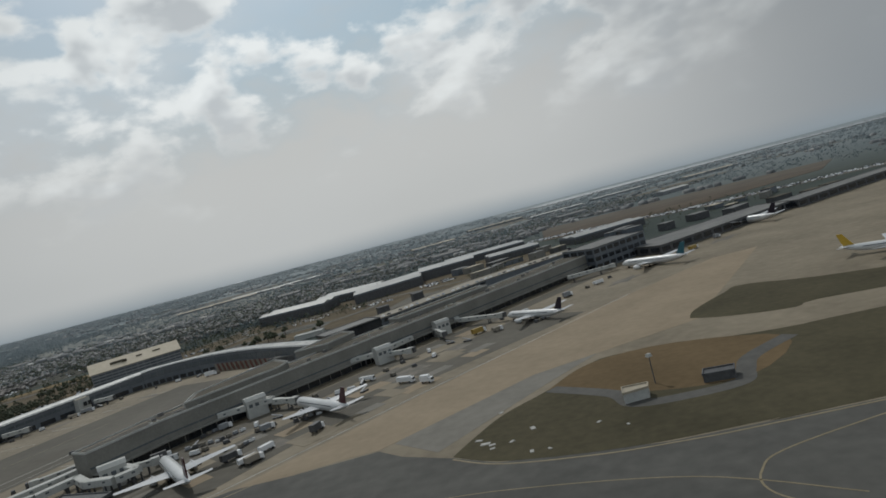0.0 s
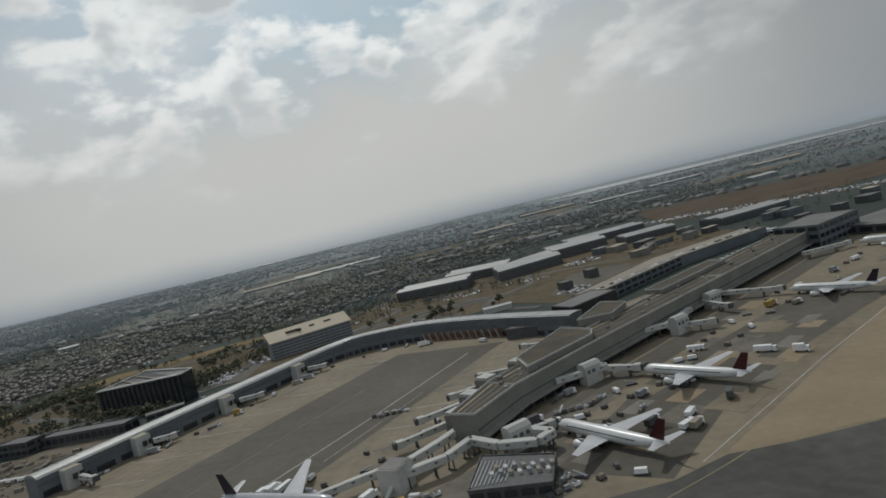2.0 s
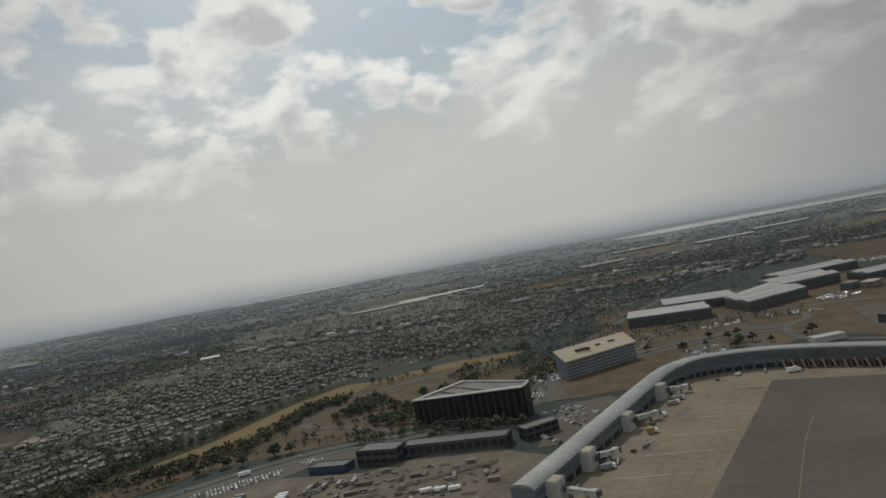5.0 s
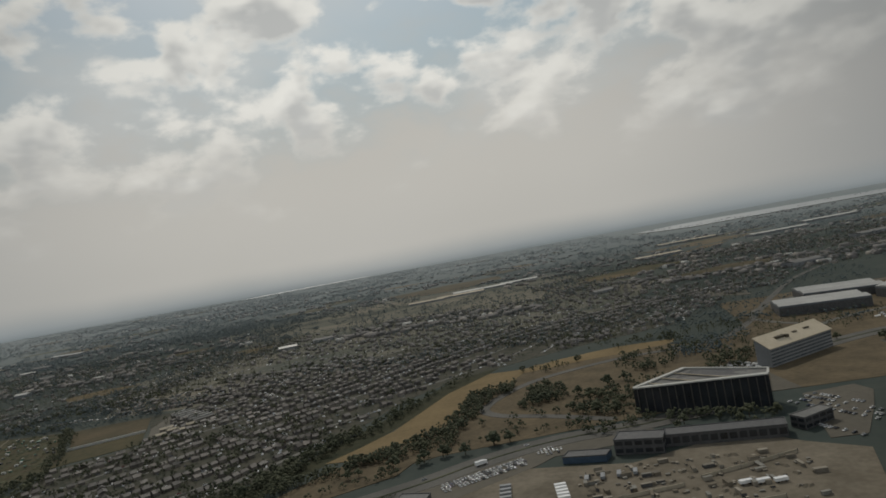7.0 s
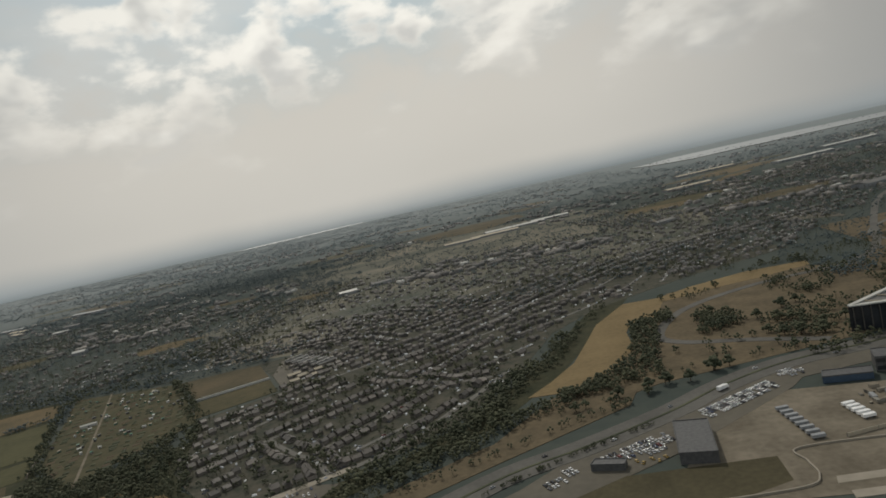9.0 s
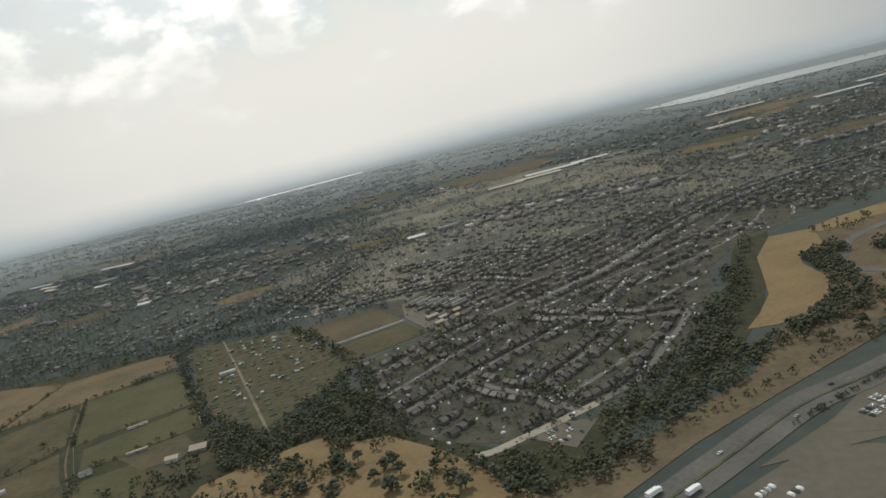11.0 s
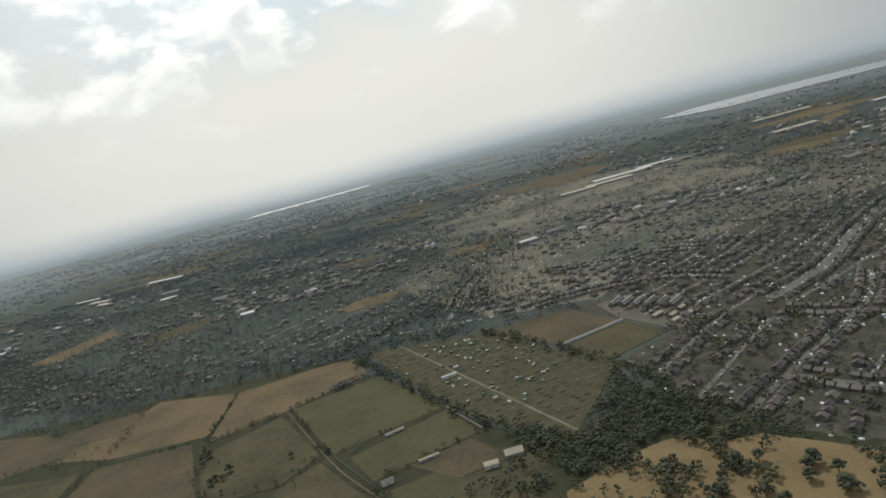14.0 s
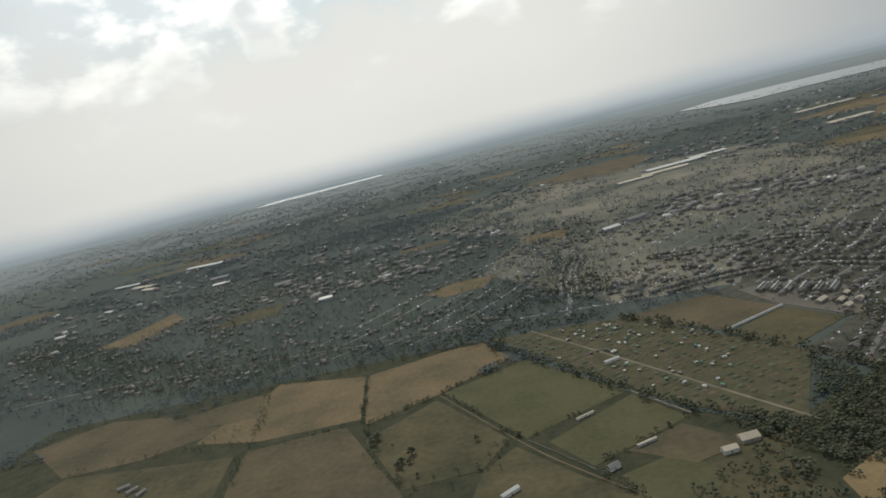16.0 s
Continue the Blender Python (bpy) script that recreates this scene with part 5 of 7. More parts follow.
# ---- vehicles ----
def car_kit(paint):
    """Low body, glasshouse and wheels of a car 4.3 m long, as shared meshes."""
    b = Shape()
    prof = ((-2.15, 0.35, 0.75), (-1.9, 0.3, 0.95), (-0.9, 0.3, 1.0), (0.9, 0.3, 0.98), (1.9, 0.3, 0.86), (2.15, 0.35, 0.65))
    b.loft([[(x, -0.85, z0), (x, 0.85, z0), (x, 0.85, z1 - 0.12), (x, 0.72, z1), (x, -0.72, z1), (x, -0.85, z1 - 0.12)] for x, z0, z1 in prof])
    g = Shape()
    g.loft([[(x, -w, z0), (x, w, z0), (x, w * 0.86, z1), (x, -w * 0.86, z1)] for x, z0, z1, w in ((-1.75, 0.95, 1.0, 0.72), (-1.3, 0.95, 1.38, 0.72), (0.35, 0.95, 1.42, 0.72), (1.15, 0.95, 1.0, 0.7))])
    r = Shape().box(-0.45, 0, 1.39, 1.46, 1.6, 1.16, 0, 0.9)
    w = Shape().loft([[(0.32 * math.cos(a), o, 0.32 + 0.32 * math.sin(a)) for a in (2 * math.pi * i / 8 for i in range(8))] for o in (-0.1, 0.1)])
    out = [(b.mesh("body", True), paint), (g.mesh("glasshouse", True), DARK_GLASS), (r.mesh("roof_panel", True), paint), (w.mesh("wheel"), RUBBER)]
    for m, mat in out:
        m.materials.append(mat)
    return [m for m, _ in out]


def car_at(label, kit, x, y, turn, z=0.0):
    body = thing("car", label, "car", group="parked cars", at=pose(x, y, z, 0, 0, turn) @ Matrix.Scale(0.8, 4))
    part("body", kit[0], None, body)
    part("glasshouse", kit[1], None, body)
    part("roof_panel", kit[2], None, body)
    for wx, wy in ((-1.35, -0.8), (-1.35, 0.8), (1.35, -0.8), (1.35, 0.8)):
        part("wheel", kit[3], None, body).location = (wx, wy, 0)
    return body


YELLOW_KIT = car_kit(TRUCK_YELLOW)
KITS = [("white car parked on asphalt", car_kit(CAR_WHITE)), ("silver car parked on asphalt", car_kit(CAR_SILVER)), ("dark car parked on asphalt", car_kit(CAR_DARK)), ("red car parked on asphalt", car_kit(CAR_RED)), ("blue car parked on asphalt", car_kit(CAR_BLUE))]


def truck(x, y, turn, length, h, paint, label, cab=True, z=0.0, category="truck"):
    body = thing("truck" if cab else "trailer", label, category, group="airport vehicles", at=pose(x, y, z, 0, 0, turn))
    part("box_body", Shape().box(-0.9 if cab else 0, 0, 0.9, h, length - (2 if cab else 0), 2.4, 0, 0.985), paint, body)
    if cab:
        part("cab", Shape().box(length / 2 - 0.95, 0, 0.5, min(h, 2.6), 1.8, 2.3, 0, 0.9), CAR_WHITE, body)
        part("windscreen", Shape().box(length / 2 - 0.35, 0, 1.5, 2.25, 0.9, 2.0, 0, 0.9), DARK_GLASS, body)
    for wx in (-length * 0.3, length * 0.3):
        for wy in (-1.05, 1.05):
            part("wheel", Shape().loft([[(wx + 0.48 * math.cos(a), wy + o, 0.48 + 0.48 * math.sin(a)) for a in (2 * math.pi * i / 8 for i in range(8))] for o in (-0.16, 0.16)]), RUBBER, body)
    return body


def dolly_train(x, y, turn, n, z=0.0):
    body = thing("baggage_train", "tug with a train of baggage dollies", "baggage train", group="airport vehicles", at=pose(x, y, z, 0, 0, turn))
    tug = part("tug", Shape().box(0, 0, 0.3, 1.3, 2.6, 1.5, 0, 0.92), CAR_WHITE, body)
    part("canopy", Shape().box(-0.3, 0, 1.7, 1.85, 1.5, 1.4), STEEL_DARK, tug)
    for k in range(n):
        d = part("dolly", Shape().box(-3.6 - k * 3.3, 0, 0.35, 0.6, 2.8, 1.6), STEEL_DARK, body)
        part("load", Shape().box(-3.6 - k * 3.3, 0, 0.6, 1.7, 2.3, 1.4, 0, 0.9), (GREY_CLAD, RUBBLE, STEEL_DARK)[k % 3], d)
    return body


APRON_TRUCKS = ((-87, 286, 55, CAR_WHITE), (-88, 275, 50, CONCRETE_PALE), (-143, 311, 30, STEEL_DARK), (-137, 304, 20, GREY_CLAD), (-97, 317, 40, GREY_CLAD), (-69, 296, 70, STEEL_DARK), (-60, 365, -20, CAR_WHITE), (-37, 341, -30, CAR_WHITE), (-26, 331, -30, CAR_WHITE),
                (-91, 276, 40, CAR_WHITE), (-101, 285, 50, STEEL_DARK), (-1, 419, 35, TRUCK_YELLOW), (10, 412, 30, CONCRETE_PALE), (126, 549, 20, CAR_WHITE), (-250, 294, 70, CAR_WHITE), (-246, 294.5, 70, CAR_WHITE), (-254, 293.5, 70, CAR_WHITE), (-192, 257, 10, TRUCK_YELLOW),
                (-302, 489, 15, CONCRETE_PALE), (-297, 498, 15, GREY_CLAD), (-325, 437, 10, TRUCK_YELLOW), (-358, 406, 20, STEEL_DARK), (-356, 390, 15, GREY_CLAD), (-213, 525, 5, CAR_WHITE), (-167, 492, -40, CAR_WHITE), (-119, 470, 0, STEEL_DARK), (-205, 268, 60, CAR_WHITE), (-229, 257, 20, TRUCK_YELLOW), (-125, 338, 40, GREY_CLAD), (60, 470, 35, GREY_CLAD), (85, 492, 35, CAR_WHITE), (170, 545, 30, TRUCK_YELLOW), (200, 575, 30, GREY_CLAD))
for i, (x, y, turn, paint) in enumerate(APRON_TRUCKS):
    truck(x, y, turn, 6.5 + (i * 5 % 4), 2.6 + (i % 3) * 0.5, paint, "boxy service truck standing on the apron")
for x, y, turn, n in ((-205, 367, 5, 4), (-212, 368.5, 8, 3), (-136, 256, 60, 3), (-134, 249, 30, 3), (-186, 258, 40, 4), (-180, 262, 15, 3), (-182, 254, 80, 3), (-100, 305, 70, 2), (-112, 326, 50, 3), (-75, 322, 20, 3), (-120, 318, 10, 4), (40, 415, 40, 3), (-128, 340, 60, 3), (-330, 420, 60, 2), (-373, 372, 60, 2)):
    dolly_train(x, y, turn, n)


# ---- loading gear on the stands ----
GEAR = ((-212, 296), (-207, 304), (-216, 316), (-190, 326), (-186, 338), (-196, 344), (-184, 356), (-178, 372), (-172, 384), (-160, 392), (-152, 402), (-138, 414), (-132, 428), (-122, 308), (-114, 312), (-106, 328), (-98, 334), (-88, 326), (-80, 318), (-72, 352), (-62, 362), (-52, 378), (-44, 388), (-30, 400), (-18, 410), (2, 432), (14, 446), (30, 452), (-350, 396), (-340, 410), (-322, 452), (-312, 468), (-294, 508), (-284, 520), (-262, 532), (-246, 538), (-228, 536), (-208, 526), (-136, 300), (-128, 288), (-118, 290), (-116, 296), (-110, 300), (-125, 305), (-131, 318), (-102, 318), (-96, 322), (-84, 336), (-93, 352), (-86, 358), (-76, 344), (-66, 352), (-58, 344), (-46, 362), (-36, 372), (-26, 384), (-8, 404), (8, 418), (24, 428), (36, 436), (50, 446),
        (-205, 258), (-198, 254), (-190, 250), (-214, 252), (-180, 246), (-176, 250), (-188, 262), (-222, 280), (-228, 290), (-206, 288), (-236, 300), (-132, 254), (-126, 250), (-120, 256), (-114, 248), (62, 474), (76, 486), (96, 506), (120, 520), (136, 530), (160, 552))
for k, (x, y) in enumerate(GEAR):
    kind, label, l, w, h, mat = (("belt_loader", "grey belt loader on the stand", 5.0, 1.8, 1.2, GREY_CLAD), ("cargo_pallet", "loaded cargo pallet on the stand", 2.8, 2.2, 1.7, RUBBLE), ("baggage_cart", "dark baggage cart on the stand", 3.0, 1.6, 1.5, STEEL_DARK), ("service_van", "white service van on the stand", 4.8, 2.0, 2.1, CAR_WHITE))[k % 4]
    ob = thing(kind, label, kind.replace("_", " "), group="loading gear", at=pose(x, y, 0.03, 0, 0, (k * 67) % 180))
    part("chassis", Shape().box(0, 0, 0.25, 0.6, l, w), STEEL_DARK, ob)
    if kind == "belt_loader":
        part("belt", Shape().tube((-l / 2, 0, 0.8), (l / 2, 0, 2.2), 1.0, 0.3), mat, ob)
    else:
        part("load", Shape().box(-l * 0.04, 0, 0.6, h, l * 0.86, w * 0.92, 0, 0.93), mat, ob)
    part("wheel", Shape().box(l * 0.32, 0, 0, 0.5, 0.6, w + 0.1), RUBBER, ob)
    part("wheel", Shape().box(-l * 0.32, 0, 0, 0.5, 0.6, w + 0.1), RUBBER, ob)


# ---- cars in the car parks ----
FAR_SPOTS = []


def rows_of_cars(ox, oy, turn, rows, per, pitch=2.9, gap=8.0, fill=0.85, only=None, z=0.0, far=False):
    c, s = math.cos(radians(turn)), math.sin(radians(turn))
    for r in range(rows):
        for k in range(per):
            if rng.random() > fill:
                continue
            a, b = k * pitch, r * gap + rng.normal() * 0.15
            if far:
                FAR_SPOTS.append((ox + a * c - b * s, oy + a * s + b * c, radians(turn + 90), z))
                continue
            label, kit = KITS[only if only is not None else int(rng.choice(5, p=(0.46, 0.30, 0.18, 0.03, 0.03)))]
            car_at(label, kit, ox + a * c - b * s, oy + a * s + b * c, turn + 90 + rng.normal() * 2 + (180 if rng.random() < 0.5 else 0), z)


def fill_lot(poly, turn, pitch=2.5, gap=4.7, fill=0.94, z=0.09):
    """Cars packed side by side all over a lot, in rows that follow its long side."""
    c, s = math.cos(radians(turn)), math.sin(radians(turn))
    ox, oy = sum(p[0] for p in poly) / len(poly), sum(p[1] for p in poly) / len(poly)
    for r in range(-8, 9):
        for k in range(-24, 25):
            a, b = k * pitch + rng.normal() * 0.1, r * gap + rng.normal() * 0.15
            x, y = ox + a * c - b * s, oy + a * s + b * c
            if inside(np.array([x]), np.array([y]), poly)[0] and rng.random() < fill:
                label, kit = KITS[int(rng.choice(5, p=(0.44, 0.34, 0.16, 0.03, 0.03)))]
                car_at(label, kit, x, y, turn + 90 + rng.normal() * 2 + (180 if rng.random() < 0.5 else 0), z)


PARKS = [("car_park", [(-108, 622), (-77, 592), (-28, 655), (-15, 722), (-77, 735)], ASPHALT_BROWN), ("car_park", [(-412, 600), (-372, 612), (-366, 545), (-392, 545)], ASPHALT_BROWN), ("car_park", [(-722, 364), (-704, 386), (-676, 400), (-624, 430), (-565, 470), (-556, 455), (-636, 394), (-700, 360)], ASPHALT_BROWN),
         ("car_park", [(-372, 530), (-336, 536), (-332, 518), (-348, 484), (-372, 440), (-392, 440)], ASPHALT_BROWN), ("car_park", [(-262, 652), (-227, 662), (-181, 634), (-200, 590), (-234, 591), (-267, 606)], ASPHALT_BROWN), ("car_park", [(-300, 1240), (-217, 1200), (-240, 1050), (-292, 1110)], ASPHALT_BROWN),
         ("car_park", [(-876, 414), (-854, 428), (-834, 424), (-850, 394)], ASPHALT_BROWN)]
for name, outline, mat in PARKS:
    flat(name, outline, 0.08, mat, "asphalt car park packed with cars", "car park")
rows_of_cars(-100, 622, 52, 4, 11, gap=-9, fill=0.6, z=0.08, far=True)
rows_of_cars(-408, 598, -8, 5, 10, gap=-9.5, z=0.08, far=True)
for lot, turn in (([(-684, 399), (-656, 414), (-637, 420), (-636, 407), (-650, 396), (-676, 395)], 27), ([(-616, 441), (-592, 456), (-566, 471), (-561, 460), (-592, 441), (-610, 429)], 31), ([(-712, 383), (-694, 394), (-689, 387), (-707, 375)], 30), ([(-555, 484), (-539, 484), (-541, 474), (-556, 473)], 10)):
    fill_lot(lot, turn)
for x, y in ((-660, 391), (-657, 388), (-652, 391), (-649, 388), (-645, 391)):
    car_at("yellow service car parked beside the dark shed", YELLOW_KIT, x, y, 60 + x % 7 * 9, 0.09)
rows_of_cars(-366, 525, -62, 4, 22, gap=-7.5, fill=0.55, z=0.08)
rows_of_cars(-215, 745, 15, 3, 16, gap=9, fill=0.6, z=0.05, far=True)
rows_of_cars(-150, 770, -10, 2, 20, gap=-9, fill=0.5, z=0.05, far=True)
rows_of_cars(-60, 800, 30, 4, 14, gap=9, fill=0.6, z=0.05, far=True)
rows_of_cars(-330, 705, 55, 2, 14, gap=8, fill=0.6, z=0.05, far=True)
rows_of_cars(-398, 640, -60, 4, 12, gap=6.5, fill=0.8, z=0.1, far=True)
rows_of_cars(-256, 648, 12, 3, 11, gap=-11, fill=0.5, z=0.08, far=True)
rows_of_cars(-290, 1200, 20, 4, 20, gap=-22, fill=0.8, z=0.08, far=True)
rows_of_cars(-396, 476, -62, 1, 16, fill=0.7, z=0.1)
rows_of_cars(-795, 316, 33, 2, 14, gap=-9, fill=0.6, z=0.05, far=True)
rows_of_cars(-870, 413, 30, 3, 8, gap=-7, fill=0.8, z=0.08)
TRAILERS = [(-574 + k * 0.3, 424.5 - 5.6 * k, 4, GREY_CLAD) for k in range(8)] + [(-543 + k * 0.4, 416.5 - 4.4 * k, 8, CAR_WHITE) for k in range(5)] + [(-528 + 9 * k, 421 + k * 0.8, 84, GREY_CLAD) for k in range(4)] + [(-452 + 8 * k, 392 - k, 10, CAR_WHITE) for k in range(3)]
for x, y, turn, paint in TRAILERS:
    truck(x, y, turn, 6.6, 2.4, paint, "long pale trailer parked in a row in the yard", False, 0.02, "trailer")
barrier = thing("concrete_barrier", "pale concrete barrier winding along the yard road", "barrier")
LINE = smooth_line([(-440, 362), (-500, 372), (-535, 376), (-584, 378), (-586, 364), (-587, 350), (-597, 342), (-640, 341)], 8)
for k in range(len(LINE) - 1):
    part("block", Shape().tube((*LINE[k], 0.5), (*LINE[k + 1], 0.5), 0.8, 1.0), CONCRETE_PALE, barrier)
for quad in ([(-581, 348), (-450, 346), (-450, 340), (-583, 342)], [(-581, 335), (-440, 332), (-440, 326), (-582, 329)]):
    flat("slab_road", quad, 0.06, CONCRETE_PALE, "pale concrete slab road across the yard", "road")
for k in range(13):
    truck(4 + 7 * k, 566 + 6.2 * k, -48, 11, 3.2, CAR_WHITE, "white coach parked in a row beside the terminal", True, 0.0, "coach")
for k in range(44):
    u = k / 43
    x, y = (-80 + 92 * u / 0.5, 540 + 92 * u / 0.5) if u < 0.5 else (12 + 96 * (u - 0.5) / 0.5, 632 + 66 * (u - 0.5) / 0.5)
    if k % 5 != 3:
        FAR_SPOTS.append((x, y, radians(140), 9.16))
for k in range(26):
    x, y = rng.uniform(-60, 420), rng.uniform(730, 880)
    small_block = thing("service_building", "low dark service building with a flat roof", "building", group="landside buildings", at=pose(x, y, 0, 0, 0, rng.uniform(20, 60)))
    w, d, h = rng.uniform(12, 34), rng.uniform(8, 16), rng.uniform(4, 8)
    part("wall", Shape().box(0, 0, 0, h, w, d), (STEEL_DARK, SLATE_CLAD, CONCRETE_WALL)[k % 3], small_block)
    part("roof", Shape().box(0, 0, h, h + 0.3, w + 0.5, d + 0.5), (ROOF_GREY, ROOF_BROWN, ROOF_PALE, ROOF_GREY)[k % 4], small_block)
# vehicles on the dual carriageway
LANE = smooth_line(ROADS[0][1], 12)
for k in range(16):
    i = int(32 + k * (len(LANE) - 44) / 16)
    (x0, y0), (x1, y1) = LANE[i], LANE[i + 1]
    t = math.degrees(math.atan2(y1 - y0, x1 - x0))
    o = 5.2 if k % 2 else -5.2
    x, y = x0 - math.sin(radians(t)) * o, y0 + math.cos(radians(t)) * o
    if k % 6 == 2:
        truck(x, y, t, 8.5, 3.0, CAR_WHITE, "white lorry driving on the dual carriageway", True, 0.16)
    else:
        label, kit = KITS[k % 3]
        car_at(label.replace("parked on asphalt", "on the dual carriageway"), kit, x, y, t, 0.16)
truck(-820, 339, 36, 9, 3.2, CAR_WHITE, "white coach on the dual carriageway", True, 0.16)


# ---- clutter of the works yard ----
def yard_clutter():
    kinds = [("container", "shipping container in the works yard", 6.1, 2.4, 2.6), ("site_cabin", "pale site cabin in the works yard", 9.0, 3.0, 2.8), ("pallet_stack", "stack of building materials in the yard", 3.0, 2.0, 1.3), ("spoil_mound", "low mound of spoil in the yard", 6.0, 5.0, 1.6)]
    mats = [RUBBLE, STEEL_DARK, DIRT, RUBBLE, CONCRETE_WALL, CONCRETE_PALE]
    area = [(-420, 345), (-440, 345), (-530, 376), (-534, 440), (-440, 440), (-412, 415)]
    n = 0
    while n < 235:
        x, y = rng.uniform(-610, -405), rng.uniform(315, 445)
        if n % 3:                                    # most of it stands in rows along the yard roads
            y = 352 + 13.0 * round((y - 352) / 13.0) + rng.normal() * 1.1 + 0.06 * (x + 500)
        if not inside(np.array([x]), np.array([y]), area)[0]:
            continue
        n += 1
        name, label, l, w, h = kinds[int(rng.choice(4, p=(0.14, 0.12, 0.54, 0.20)))]
        l, w, h = l * rng.uniform(0.45, 0.85), w * rng.uniform(0.5, 0.85), h * rng.uniform(0.5, 0.8)
        at = pose(x, y, 0.02, 0, 0, float(rng.choice((8, 98))) + rng.normal() * 5)
        ob = thing(name, label, name.replace("_", " "), group="yard clutter", at=at)
        if name == "spoil_mound":
            part("mound", Shape().box(0, 0, -0.1, h, l, w, 20, 0.3).box(1.5, 0.8, -0.1, h * 0.7, l * 0.7, w * 0.6, 60, 0.25), DIRT, ob)
            continue
        part("body", Shape().box(0, 0, 0.1, h, l, w), mats[int(rng.integers(6))], ob)
        part("lid" if name == "pallet_stack" else "roof", Shape().box(0, 0, h, h + 0.12, l + 0.1, w + 0.1), mats[int(rng.integers(2, 6))], ob)
        if name != "pallet_stack":
            part("door", Shape().box(l / 2 + 0.02, 0, 0.2, h - 0.3, 0.1, w * 0.7), STEEL_DARK, ob)
    for (x0, y0), (x1, y1) in (((-470, 405), (-415, 425)), ((-520, 360), (-440, 372)), ((-560, 382), (-480, 398))):
        fence = thing("hoarding", "long pale site hoarding", "hoarding", group="yard clutter")
        part("panel", Shape().tube((x0, y0, 1.0), (x1, y1, 1.0), 0.25, 2.0), ROOF_PALE, fence)
        for k in range(6):
            part("post", Shape().box(x0 + (x1 - x0) * k / 5, y0 + (y1 - y0) * k / 5, 0, 2.2, 0.2, 0.4), STEEL_DARK, fence)


yard_clutter()


# ---- small buildings of the fields ----
def small_house(name, label, x, y, turn, w, d, h, wall, roof, category="shed"):
    ob = thing(name, label, category, at=pose(x, y, 0, 0, 0, turn))
    part("wall", Shape().box(0, 0, 0, h, w, d), wall, ob)
    part("roof", Shape().loft([[(sx * (w / 2 + 0.3), -d / 2 - 0.3, h), (sx * (w / 2 + 0.3), d / 2 + 0.3, h), (sx * (w / 2 + 0.3), 0, h + d * 0.3)] for sx in (-1, 1)]), roof, ob)
    part("door", Shape().box(0, -d / 2 - 0.03, 0, min(2.0, h * 0.9), 0.9, 0.08), STEEL_DARK, ob)
    return ob


small_house("grandstand", "long low white grandstand beside the pitch", -1227, 564, 30, 17, 1.6, 1.8, WHITE_CLAD, ROOF_PALE, "grandstand")
small_house("grandstand", "low pale stand at the pitch side", -1190, 505, 24, 16, 2, 2.0, GREY_CLAD, ROOF_PALE, "grandstand")
small_house("clubhouse", "white clubhouse beside the pitch", -1218, 480, 30, 9, 5, 2.6, WHITE_CLAD, ROOF_GREY, "clubhouse")
small_house("clubhouse", "pale low clubhouse by the trees", -1142, 476, 10, 10, 6, 3.0, WHITE_CLAD, ROOF_PALE, "clubhouse")
small_house("barn", "pale concrete hard standing shed", -1126, 487, 10, 13, 9, 2.8, CONCRETE_WALL, ROOF_PALE, "barn")
small_house("barn", "white roofed barn by the lane", -1290, 470, 40, 15, 3.5, 2.6, WHITE_CLAD, WHITE_CLAD, "barn")
small_house("allotment_hut", "white long hut beside the allotment path", -1188, 668, 25, 16, 3.5, 2.6, WHITE_CLAD, WHITE_CLAD, "shed")
for k in range(3):
    small_house("farm_shed", "pale farm shed in the pasture", -1660 + k * 14, 590 - k * 9, 35 + k * 20, 11, 4, 2.6, CONCRETE_WALL, ROOF_GREY, "shed")
wall = thing("boundary_wall", "pale boundary wall of the recreation field", "wall")
part("coping", Shape().tube((-1074, 688, 1.2), (-1005, 727, 1.2), 1.2, 2.4), WHITE_CLAD, wall)
wall = thing("boundary_wall", "pale boundary wall beside the football pitch", "wall")
part("coping", Shape().tube((-1184, 592, 1.0), (-1150, 536, 1.0), 0.9, 2.0), CONCRETE_PALE, wall)
wall = thing("boundary_wall", "low pale rail round the pitch", "wall")
part("rail", Shape().tube((-1275, 541, 0.6), (-1230, 482, 0.6), 0.2, 1.0), CONCRETE_WALL, wall)
